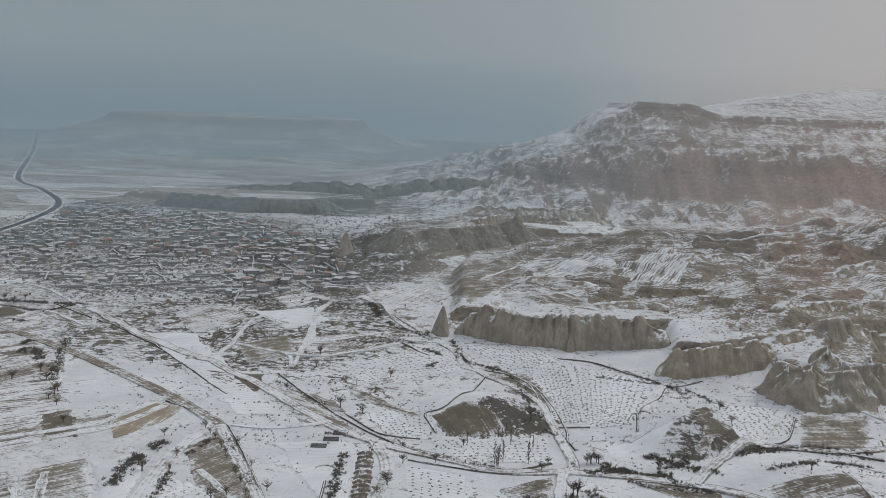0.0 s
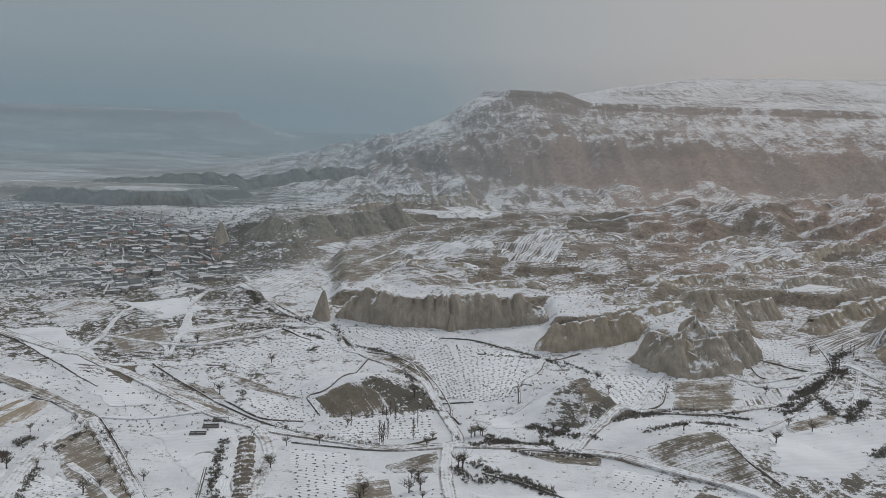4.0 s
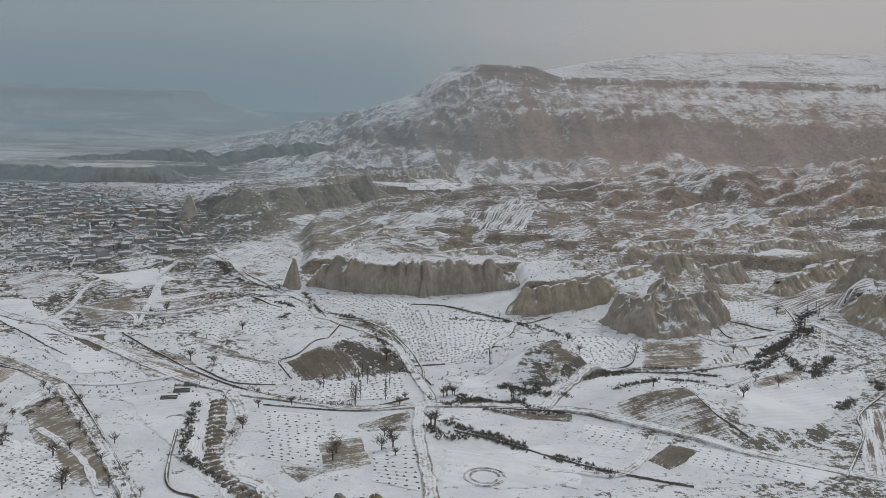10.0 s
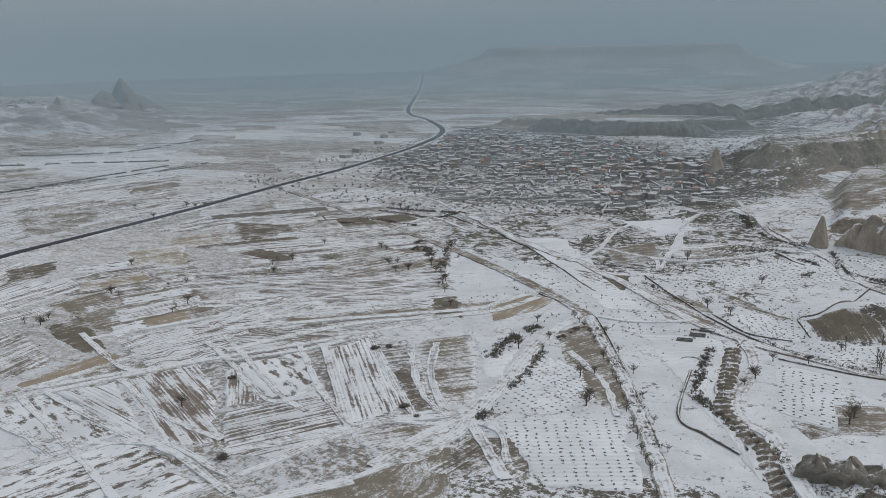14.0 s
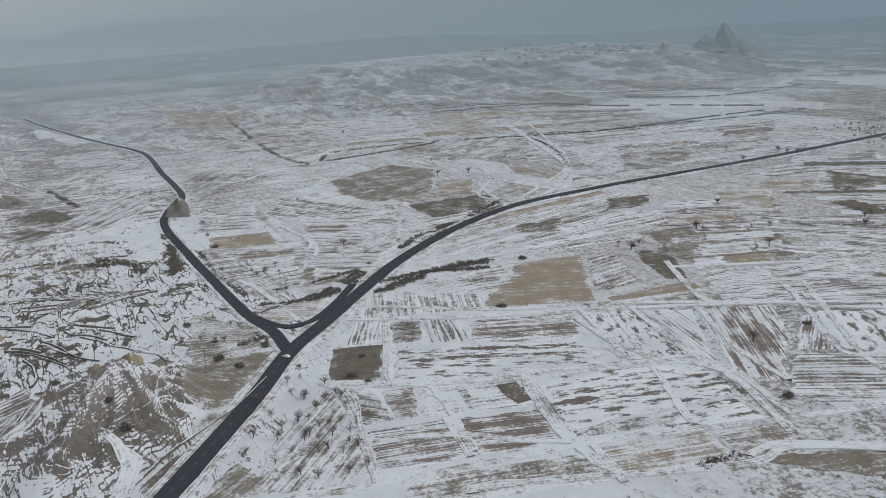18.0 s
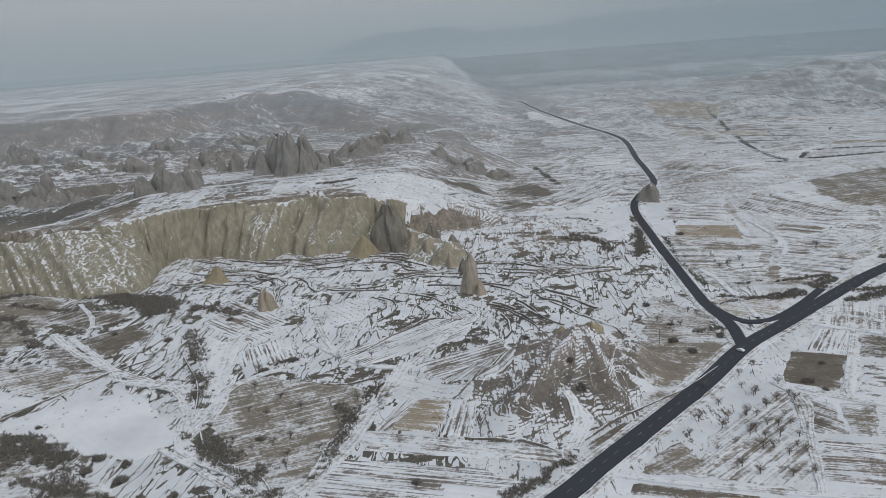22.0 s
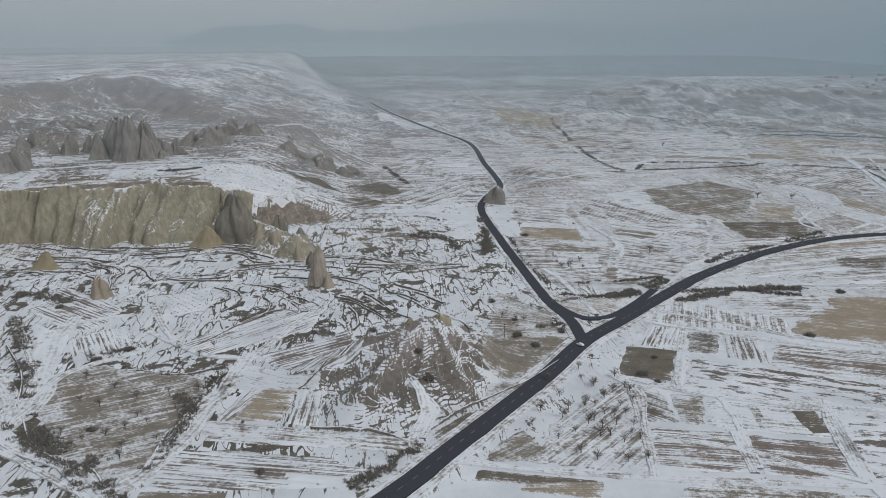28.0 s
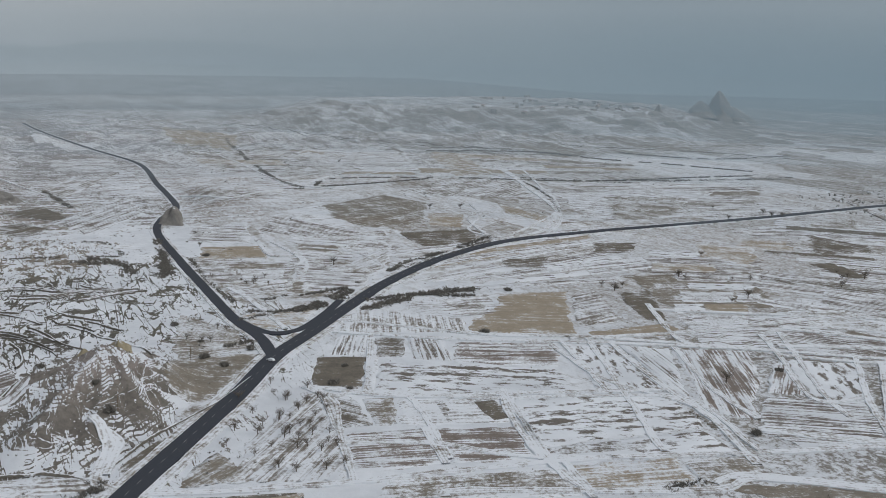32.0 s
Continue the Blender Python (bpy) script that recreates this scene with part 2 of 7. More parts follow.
def field_material(name, earth, earth2, level, stripes, period, soft=0.055, dash=(0.032, 0.75)):
    """A field: earth and snow in furrows that run along the map's u. level: how much snow lies on it; dash: how long and close the streaks are."""
    n = Nodes(name, 0.95, 0.1)
    uv, u, v = uv_parts(n)
    rnd = n.random()
    freq = n.math("MULTIPLY", n.math("ADD", 0.7, n.math("MULTIPLY", rnd, 0.7)), 6.283 / period)
    wob = n.math("MULTIPLY", n.noise(30, 2), 1.6)
    wave = n.math("SINE", n.math("ADD", n.math("MULTIPLY", v, freq), wob))
    wide = n.math("SINE", n.math("ADD", n.math("MULTIPLY", v, n.math("MULTIPLY", freq, 0.23)), n.math("MULTIPLY", wob, 0.8)))
    streak = n.noise(1.0, 4, 0.6, n.scaled(dash[0], dash[1], 1, 0, uv))
    big = n.noise(38, 4, 0.6)
    blot = n.noise(13, 6, 0.72)
    grain = n.noise(1.6, 4, 0.8)
    a = n.math("ADD", n.math("MULTIPLY", wave, 0.05 * stripes), n.math("MULTIPLY", wide, 0.035 * stripes))
    a = n.math("ADD", a, n.math("MULTIPLY", streak, 0.85 * stripes + 0.05))
    a = n.math("ADD", a, n.math("MULTIPLY", blot, 0.42))
    a = n.math("ADD", a, n.math("MULTIPLY", big, 0.3))
    a = n.math("ADD", a, n.math("MULTIPLY", grain, 0.42))
    a = n.math("ADD", a, n.math("MULTIPLY", n.math("SUBTRACT", rnd, 0.5), 0.10))
    a = n.math("ADD", a, n.math("MULTIPLY", n.attr("rim"), 0.06 if level < 0.02 else 0.0))
    mid = 0.595 + 0.425 * stripes - level
    f = n.span(a, mid - soft, mid + soft)
    soil = n.mix(n.ramp(blot, (0.35, 0.0), (0.65, 1.0)), earth, earth2)
    soil = n.mix(n.ramp(grain, (0.4, 0.0), (0.75, 0.6)), soil, tuple(0.55 * c for c in earth))
    n.bump(n.math("ADD", wave, grain), 0.25, 0.35)
    return n.color(n.mix(f, soil, n.mix(n.ramp(big, (0.4, 0.0), (0.7, 1.0)), SNOW, (0.62, 0.64, 0.67))))


def rock_material(name, c1, c2, snow_at=0.80, rills=0.0):
    """Soft volcanic rock with upright streaks; snow lies where it is flat."""
    n = Nodes(name, 0.95, 0.1)
    streak = n.noise(2.6, 4, 0.6, n.scaled(1, 1, 0.12))
    blot = n.noise(14, 4, 0.6)
    fine = n.noise(0.9, 3, 0.7)
    c = n.mix(n.ramp(streak, (0.30, 0.0), (0.70, 1.0)), c1, c2)
    c = n.mix(n.ramp(blot, (0.45, 0.0), (0.75, 0.5)), c, tuple(0.6 * x for x in c1))
    c = n.mix(n.ramp(fine, (0.5, 0.0), (0.8, 0.5)), c, tuple(0.4 * x for x in c1))
    rill = n.noise(2.8, 4, 0.65, n.scaled(1, 1, 0.18))
    lie = n.math("ADD", n.normal_z(), n.math("MULTIPLY", n.math("SUBTRACT", rill, 0.5), 0.9))
    lie = n.math("ADD", lie, n.math("MULTIPLY", n.math("SUBTRACT", blot, 0.5), 0.5))
    if rills:
        # thin lines of snow in the rills
        vein = n.noise(5.0, 3, 0.55, n.scaled(1, 1, 0.35), 0.6)
        vein = n.math("SUBTRACT", 1.0, n.math("ABSOLUTE", n.math("MULTIPLY", n.math("SUBTRACT", vein, 0.5), 9.0)))
        lie = n.math("ADD", lie, n.math("MULTIPLY", n.math("MAXIMUM", vein, 0.0), rills))
    f = n.span(lie, snow_at - 0.08, snow_at + 0.08)
    n.bump(n.math("ADD", streak, fine), 0.7, 0.9)
    return n.color(n.mix(f, c, SNOW))


def twig_material(name, c1, c2):
    n = Nodes(name, 0.9, 0.1)
    isl = n.t.nodes.new("ShaderNodeNewGeometry").outputs["Random Per Island"]
    return n.color(n.mix(isl, c1, c2))


def wall_material(name, c1, c2):
    n = Nodes(name, 0.9, 0.15)
    f = n.noise(1.2, 5, 0.65)
    d = n.noise(5, 3, 0.6, n.scaled(1, 1, 0.2))
    c = n.mix(f, c1, c2)
    c = n.mix(n.math("MULTIPLY", n.random(), 0.45), c, (0.20, 0.18, 0.16))
    n.bump(f, 0.3, 0.05)
    return n.color(n.mix(n.ramp(d, (0.5, 0.0), (0.8, 0.5)), c, tuple(0.55 * x for x in c1)))


M_GROUND = ground_material()
M_ASPHALT = asphalt_material()
M_TRACK = track_material("snowy_track", 0.095)
M_RUT = track_material("bare_track", -0.04)
M_SHOULDER = track_material("snowy_shoulder", 0.06)
M_EDGE = track_material("worn_edge", -0.05)
M_PAINT = plain_material("road_paint", (0.20, 0.20, 0.20), (0.34, 0.34, 0.33), 0.6)
M_FIELD = {
    "X": field_material("smooth_snow", (0.21, 0.186, 0.160), (0.27, 0.238, 0.20), 0.14, 0.25, 5.0),
    "W": field_material("snow_field", (0.21, 0.186, 0.160), (0.27, 0.238, 0.20), 0.03, 0.50, 5.0),
    "V": field_material("vineyard_snow", (0.19, 0.168, 0.147), (0.25, 0.222, 0.187), 0.13, 0.2, 3.2),
    "S": field_material("furrowed_snow", (0.18, 0.156, 0.138), (0.25, 0.22, 0.19), 0.015, 1.0, 3.4),
    "R": field_material("snow_strips", (0.165, 0.147, 0.130), (0.23, 0.203, 0.177), 0.085, 1.2, 9.0, 0.05, (0.10, 0.30)),
    "P": field_material("ploughed_earth", (0.205, 0.172, 0.150), (0.28, 0.238, 0.208), -0.02, 1.0, 7.5),
    "G": field_material("patchy_grass", (0.215, 0.19, 0.157), (0.285, 0.252, 0.205), -0.03, 0.35, 6.0),
    "D": field_material("dark_pasture", (0.150, 0.132, 0.110), (0.21, 0.186, 0.150), -0.085, 0.4, 8.0),
    "T": field_material("tan_stubble", (0.325, 0.275, 0.21), (0.39, 0.332, 0.258), -0.055, 0.5, 5.0),
}
M_TUFF = rock_material("yellow_tuff", (0.33, 0.283, 0.222), (0.50, 0.437, 0.35))
M_TUFF_GREY = rock_material("grey_tuff", (0.315, 0.278, 0.232), (0.48, 0.43, 0.365), 0.92, 0.2)
M_SCARP = rock_material("gullied_tuff", (0.255, 0.235, 0.182), (0.42, 0.388, 0.30), 1.21, 0.48)
M_DARK_TUFF = rock_material("dark_tuff", (0.225, 0.213, 0.195), (0.33, 0.312, 0.285), 1.1, 0.2)
M_BLUFF = rock_material("brown_grey_tuff", (0.20, 0.188, 0.160), (0.31, 0.29, 0.248), 1.08, 0.15)
M_BANK = rock_material("earth_bank", (0.13, 0.118, 0.10), (0.20, 0.182, 0.155), 0.86)
M_SNOW_BANK = rock_material("snowy_bank", (0.17, 0.148, 0.125), (0.24, 0.21, 0.175), 0.985)
M_OCHRE = rock_material("ochre_tuff", (0.31, 0.265, 0.175), (0.42, 0.365, 0.26), 0.9)
M_BARK = plain_material("dark_bark", (0.10, 0.085, 0.07), (0.17, 0.145, 0.12), 0.5)
M_TWIG = twig_material("bare_twigs", (0.10, 0.085, 0.07), (0.20, 0.17, 0.14))
M_SHRUB = twig_material("dry_shrub", (0.12, 0.105, 0.085), (0.24, 0.21, 0.17))
M_DARK_SHRUB = twig_material("dark_shrub", (0.13, 0.123, 0.110), (0.27, 0.257, 0.23))
M_PINE = twig_material("dark_evergreen", (0.030, 0.040, 0.030), (0.060, 0.075, 0.050))
M_WALLS = [
    wall_material("tan_stone_wall", (0.33, 0.305, 0.27), (0.43, 0.40, 0.355)),
    wall_material("grey_plaster_wall", (0.33, 0.325, 0.315), (0.43, 0.42, 0.405)),
    wall_material("brown_brick_wall", (0.28, 0.25, 0.23), (0.36, 0.325, 0.30)),
    wall_material("pale_plaster_wall", (0.42, 0.39, 0.34), (0.52, 0.49, 0.44)),
]
M_ROOF_SNOW = field_material("snowy_roof", (0.22, 0.20, 0.185), (0.30, 0.275, 0.25), 0.03, 0.1, 3.0, 0.16)
M_ROOF_BARE = field_material("thawed_roof", (0.20, 0.18, 0.165), (0.27, 0.24, 0.215), -0.02, 0.3, 1.2)
M_ROOF_TILE = field_material("red_tile_roof", (0.28, 0.13, 0.085), (0.34, 0.18, 0.12), -0.06, 0.8, 0.9)
M_GLASS = plain_material("dark_window", (0.02, 0.022, 0.025), (0.05, 0.055, 0.06), 1.0, 0.2)
M_WOOD = plain_material("weathered_wood", (0.13, 0.09, 0.06), (0.20, 0.15, 0.10), 0.4)
M_STONE = plain_material("dark_stone", (0.14, 0.135, 0.13), (0.22, 0.21, 0.20), 0.6)
M_CAR = plain_material("white_car_paint", (0.72, 0.73, 0.74), (0.78, 0.79, 0.80), 1.0, 0.3)
M_TYRE = plain_material("black_tyre", (0.02, 0.02, 0.02), (0.035, 0.035, 0.035), 0.2)


# ---- shape of the land ----
def lattice(ix, iy, seed):
    v = np.sin(ix * 127.1 + iy * 311.7 + seed * 74.7) * 43758.5453
    return v - np.floor(v)


def vnoise(x, y, seed=0):
    x, y = np.asarray(x, float), np.asarray(y, float)
    ix, iy = np.floor(x), np.floor(y)
    fx, fy = x - ix, y - iy
    fx, fy = fx * fx * (3 - 2 * fx), fy * fy * (3 - 2 * fy)
    a, b = lattice(ix, iy, seed), lattice(ix + 1, iy, seed)
    c, d = lattice(ix, iy + 1, seed), lattice(ix + 1, iy + 1, seed)
    return a + (b - a) * fx + (c - a) * fy + (a - b - c + d) * fx * fy


def fbm(x, y, octaves=4, seed=0, gain=0.5):
    s, w, tot = 0.0, 1.0, 0.0
    for k in range(octaves):
        s = s + w * vnoise(x * 2 ** k + 17.3 * k, y * 2 ** k - 9.1 * k, seed + k)
        tot += w
        w *= gain
    return s / tot


def smooth(u):
    u = np.clip(u, 0, 1)
    return u * u * (3 - 2 * u)


def outside(x, y, poly):
    """Distance to a closed outline: positive outside, negative inside."""
    best = np.full(np.shape(x), 1e12)
    inside = np.zeros(np.shape(x), bool)
    for (ax, ay), (bx, by) in zip(poly, poly[1:] + poly[:1]):
        dx, dy = bx - ax, by - ay
        t = np.clip(((x - ax) * dx + (y - ay) * dy) / (dx * dx + dy * dy), 0, 1)
        best = np.minimum(best, (x - ax - t * dx) ** 2 + (y - ay - t * dy) ** 2)
        cross = (ay > y) != (by > y)
        inside ^= cross & (x < (bx - ax) * (y - ay) / (by - ay if by != ay else 1e-9) + ax)
    d = np.sqrt(best)
    return np.where(inside, -d, d)


def butte(d, top, cliff, cliff_w, talus_w, power=1.7):
    """Height over the plain by the distance from a rim: a cliff, then a hollow slope down to nothing."""
    s = np.clip((d - cliff_w) / talus_w, 0, 1)
    slope = (top - cliff) * (1 - s) ** power
    return np.where(d < cliff_w, top - cliff * smooth(d / cliff_w), slope)


def mound(x, y, cx, cy, rx, ry, turn, high, power=1.0):
    c, s = math.cos(radians(turn)), math.sin(radians(turn))
    u, v = (c * (x - cx) + s * (y - cy)) / rx, (-s * (x - cx) + c * (y - cy)) / ry
    return high * np.clip(1 - np.sqrt(u * u + v * v), 0, 1) ** power


MESA = [(178, 1942), (300, 1965), (420, 1930), (560, 1905), (700, 1830), (880, 1790), (1000, 1700), (1300, 1640), (1700, 1700), (2400, 1900), (2600, 3600), (420, 3600), (190, 2700), (140, 2200)]
FAR_MESA = [(-1180, 2820), (-960, 2860), (-700, 2930), (-640, 3050), (-800, 3400), (-1500, 3500), (-1500, 3000)]
BENCH = [(-62, 700), (-25, 690), (10, 676), (55, 690), (104, 700), (100, 640), (125, 636), (168, 665), (165, 622), (180, 598), (215, 604), (240, 640), (246, 735), (300, 748), (350, 738), (410, 785), (450, 760), (560, 770), (1200, 900), (1600, 1500), (900, 1500), (300, 1330), (-60, 1220), (-80, 900)]
KNOLL = [(332, 612), (348, 592), (430, 600), (450, 660), (380, 670)]
ROCK = [(-185, 1000), (-130, 985), (-50, 1090), (60, 1120), (60, 1190), (-120, 1180), (-190, 1080)]
RIDGE = [(-610, -640), (-638, -500), (-628, -450), (-624, -415), (-620, -376), (-643, -342), (-669, -329), (-680, -309), (-690, -273), (-700, -237), (-698, -198), (-699, -170), (-715, -153), (-738, -97), (-738, -54), (-700, -30), (-830, -20), (-1000, -40), (-1250, -120), (-1600, -420), (-1500, -1200), (-700, -1000)]
RIDGE_2 = [(-1160, -1150), (-1245, -863), (-1264, -738), (-1285, -613), (-1434, -579), (-1553, -518), (-1598, -425), (-1372, -265), (-1300, -170), (-1190, -95), (-1300, -20), (-1800, -60), (-2600, -160), (-4900, -500), (-4900, -3500), (-2200, -3000)]
BLUFF = [(-700, 1480), (-560, 1440), (-420, 1440), (-300, 1500), (-330, 1580), (-560, 1570), (-700, 1560)]
TOWN_HILL = [(-1640, 1180), (-1760, 1420), (-2050, 1500), (-2500, 1200), (-2400, 700), (-2050, 560), (-1850, 800)]


RED_SPUR = [(382, 1243), (487, 1205), (565, 1171), (609, 1149), (760, 1240), (980, 1420)]
ROAD_LINE = [(-195, -85), (-258, -34), (-294, -9), (-362, 38), (-409, 67), (-502, 147), (-597, 255), (-650, 430), (-666, 800), (-712, 1170), (-777, 1366), (-1069, 1729)]
SIDE_LINE = [(-411, 67), (-551, 60), (-770, 56), (-835, 68), (-908, 92), (-1306, 99), (-1530, 55), (-1909, -14), (-2167, -48)]


def from_line(x, y, line):
    best = np.full(np.shape(x), 1e12)
    for (ax, ay), (bx, by) in zip(line, line[1:]):
        dx, dy = bx - ax, by - ay
        t = np.clip(((x - ax) * dx + (y - ay) * dy) / (dx * dx + dy * dy), 0, 1)
        best = np.minimum(best, (x - ax - t * dx) ** 2 + (y - ay - t * dy) ** 2)
    return np.sqrt(best)


def height(x, y):
    x, y = np.asarray(x, float), np.asarray(y, float)
    r = np.hypot(x, y)
    z = 3.0 * (fbm(x / 210, y / 210, 3, 5) - 0.5) * smooth((r - 250) / 500)
    # the big table mountain: a higher cape, a dusted upper slope, a dark brow and a talus
    d = outside(x, y, MESA)
    gully = fbm(x / 50, y / 260, 4, 11) - 0.5
    spur = np.abs(fbm(x / 95 + y / 700, y / 420, 4, 13) - 0.5) * 2
    d = d * (1 + 0.15 * smooth((170 - x) / 120)) + 34 * gully * smooth((d + 40) / 120) + 18 * (fbm(x / 60, y / 60, 3, 12) - 0.5)
    top = 181 + 22 * (1 - smooth((x - 285) / 75))
    m = top - 13 * smooth(d / 11) - (top - 128) * np.clip((d - 11) / 235, 0, 1) ** 0.85
    west = smooth((230 - x) / 200)
    m = m - 22 * west * smooth(d / 160)
    m = np.where(d > 246, (115 - 22 * west) - (73 - 30 * west) * smooth((d - 246) / 165), m)
    m = np.where(d > 411, (42 + 8 * west) * np.clip(1 - (d - 411) / 420, 0, 1) ** 1.5, m)
    m = m + 13 * (np.abs(fbm(x / 26 + y / 300, y / 150, 3, 17) - 0.5) * 2 - 0.3) * smooth((d - 200) / 60) * (1 - smooth((d - 520) / 150))
    m = m + (14 * gully + 18 * (spur - 0.3)) * smooth((d - 20) / 90) * (1 - smooth((d - 480) / 180)) + 16 * (spur - 0.35) * smooth((d - 230) / 60) * (1 - smooth((d - 500) / 120))
    m = m + 7 * (fbm(x / 21, y / 34, 3, 14) - 0.5) * smooth((d - 8) / 40) * (1 - smooth((d - 480) / 160))
    m = m + 1.1 * np.abs(np.sin(m / 5.5)) * smooth((d - 12) / 20) * smooth((250 - d) / 40)
    m = m + smooth((x - 300) / 140) * (82 * smooth((-d - 30) / 640) + 12 * (fbm(x / 140, y / 90, 4, 15) - 0.5) * smooth((-d - 50) / 80))
    # a red spur runs down from its eastern shoulder
    q = from_line(x, y, RED_SPUR)
    m = np.maximum(m, (22 + 62 * smooth((x - 370) / 260)) * np.clip(1 - (q + 44 * (fbm(x / 34, y / 34, 3, 16) - 0.5) + 60 * np.abs(fbm(x / 22, y / 22, 3, 18) - 0.5)) / 150, 0, 1) ** 1.3)
    # benches of soft rock before it
    e = outside(x, y, BENCH) + 7 * (fbm(x / 22, y / 22, 3, 21) - 0.5)
    b = np.maximum(butte(e + 4, 14, 10, 16, 40, 1.3), butte(outside(x, y, KNOLL), 20, 14, 16, 40)) + np.clip(-e, 0, 400) * 0.045
    b = b + 34 * smooth((x - 80) / 380) * smooth((-e - 30) / 200) * (0.35 + 2.6 * np.abs(fbm(x / 80, y / 80, 4, 31) - 0.5)) + 26 * np.abs(fbm(x / 48, y / 36, 4, 33) - 0.5) * smooth((-e - 12) / 40)
    k = butte(outside(x, y, ROCK) + 14 * (fbm(x / 26, y / 26, 3, 41) - 0.5), 28, 14, 40, 70, 1.4)
    f = butte(outside(x, y, FAR_MESA) + 60 * (fbm(x / 130, y / 130, 3, 51) - 0.5), 118, 30, 60, 420, 1.5)
    e1 = outside(x, y, RIDGE)
    e1 = e1 + (15 * (fbm(x / 30, y / 30, 3, 61) - 0.5) + 22 * (np.abs(fbm(x / 17, y / 17, 3, 62) - 0.5) - 0.12)) * smooth((e1 + 12) / 20)
    e1 = e1 + 8
    g = np.where(e1 < 0, 40 - 9 * smooth((-y - 385) / 60) + 2.5 * (fbm(x / 40, y / 40, 3, 63) - 0.5), butte(e1, 40, 38, 14, 30, 1.3))
    g = g * smooth((-y - 50) / 130)
    e2 = outside(x, y, RIDGE_2)
    e2 = e2 + (90 * (fbm(x / 120, y / 120, 3, 71) - 0.5) + 120 * (np.abs(fbm(x / 70, y / 70, 4, 72) - 0.5) - 0.12)) * smooth((e2 + 60) / 90)
    rough = np.abs(fbm(x / 34, y / 34, 4, 73) - 0.5) * 2
    g2 = np.where(e2 < 0, 86.0, 40 + 16 * np.clip(1 - e2 / 430, 0, 1) + 30 * (1 - smooth(e2 / 95)) + 15 * (rough - 0.3) * smooth(e2 / 30) * smooth((430 - e2) / 120))
    g2 = np.where(e2 < 430, g2, 0) * smooth((-y - 50) / 430) ** 0.8
    far_rise = 60 * smooth((r - 2300) / 2600) * smooth((-x - 700) / 900) * smooth((2600 - y) / 900)
    g2 = np.maximum(g2 - far_rise, 0)
    q = butte(outside(x, y, BLUFF) + 20 * (fbm(x / 30, y / 30, 3, 81) - 0.5), 17, 11, 24, 60)
    w = butte(outside(x, y, TOWN_HILL) + 60 * (fbm(x / 120, y / 120, 3, 91) - 0.5), 40, 10, 40, 260)
    # the ribbed hill beside the road
    hx, hy = x + 385, y + 15
    th = np.arctan2(hy, hx)
    rho = np.hypot(hx, hy) / (62 + 24 * np.cos(th) + 10 * (fbm(np.cos(th) * 1.5 + 3, np.sin(th) * 1.5, 2, 104) - 0.5))
    rib = np.abs(fbm(np.cos(th) * 2.6 + 5, np.sin(th) * 2.6 + rho * 0.5, 3, 103) - 0.5) * 2
    hill = 25 * np.clip(1 - rho, 0, 1) ** 1.05 + (12 * (rib - 0.3) + 3 * (fbm(x / 9, y / 9, 3, 102) - 0.5)) * smooth(rho * 3.5) * smooth((1.05 - rho) * 3)
    cones = np.maximum.reduce([
        mound(x, y, -28, 512, 46, 40, 20, 13, 1.0), mound(x, y, 84, 500, 44, 40, 0, 15, 1.0), mound(x, y, 150, 432, 70, 48, -25, 9, 0.8), mound(x, y, -10, 306, 32, 22, 0, 6, 0.6),
        mound(x, y, -960, 150, 110, 90, 0, 12, 0.9)])
    rest = np.maximum.reduce([b, k, f, g, g2, q, w, hill, cones])
    rest = rest + 8 * smooth((y - 500) / 190) * smooth((x + 330) / 200)
    lump = 5 * (fbm(x / 60, y / 60, 4, 111) - 0.45) * smooth((y - 540) / 120) * smooth((x + 260) / 160) * smooth((1500 - y) / 300)
    badlands = smooth((-x - 1250) / 300) * smooth((1300 - np.abs(y - 500)) / 500) * smooth((2600 + x) / 400)
    rest = rest + badlands * 17 * np.abs(fbm(x / 64, y / 64, 4, 121) - 0.5) * 2
    rest = rest + 5.0 * (fbm(x / 24, y / 24, 3, 141) - 0.42) * smooth((190 - np.hypot(x + 220, (y - 670) * 1.3)) / 80)
    terraces = smooth((270 - np.hypot((x + 560) * 0.9, (y + 150) * 0.95)) / 120) * smooth((-x - 470) / 60)
    rest = rest + 3.0 * (fbm(x / 17, y / 17, 3, 131) - 0.45) * terraces
    keep = smooth((np.minimum(from_line(x, y, ROAD_LINE), from_line(x, y, SIDE_LINE)) - 11) / 32)
    z = z + far_rise
    return z + (np.maximum(m, rest) + np.clip(lump, 0, 9)) * keep


def mesh_object(name, verts, faces, material, parent=None, smooth_shade=False, uvs=None):
    me = bpy.data.meshes.new(name)
    me.from_pydata(np.asarray(verts, float).tolist(), [], faces if isinstance(faces, list) else faces.tolist())
    me.materials.append(material)
    if uvs is not None:
        idx = np.empty(len(me.loops), np.int32)
        me.loops.foreach_get("vertex_index", idx)
        me.uv_layers.new(name="UVMap").data.foreach_set("uv", np.asarray(uvs, np.float32)[idx].ravel())
    if smooth_shade:
        me.shade_smooth()
    ob = new(name, me)
    ob.parent = parent
    return ob


def grid_faces(rows, cols):
    i = np.arange(rows - 1)[:, None] * cols + np.arange(cols - 1)[None, :]
    return np.stack([i, i + 1, i + cols + 1, i + cols], -1).reshape(-1, 4)


THICKET, THICKET_R = (-297, -244), 34
VILLAGE = [(-665, 987), (-700, 1230), (-760, 1420), (-470, 1330), (-320, 1180), (-240, 1020), (-180, 860), (-172, 745), (-240, 735), (-330, 790), (-420, 760), (-548, 850)]


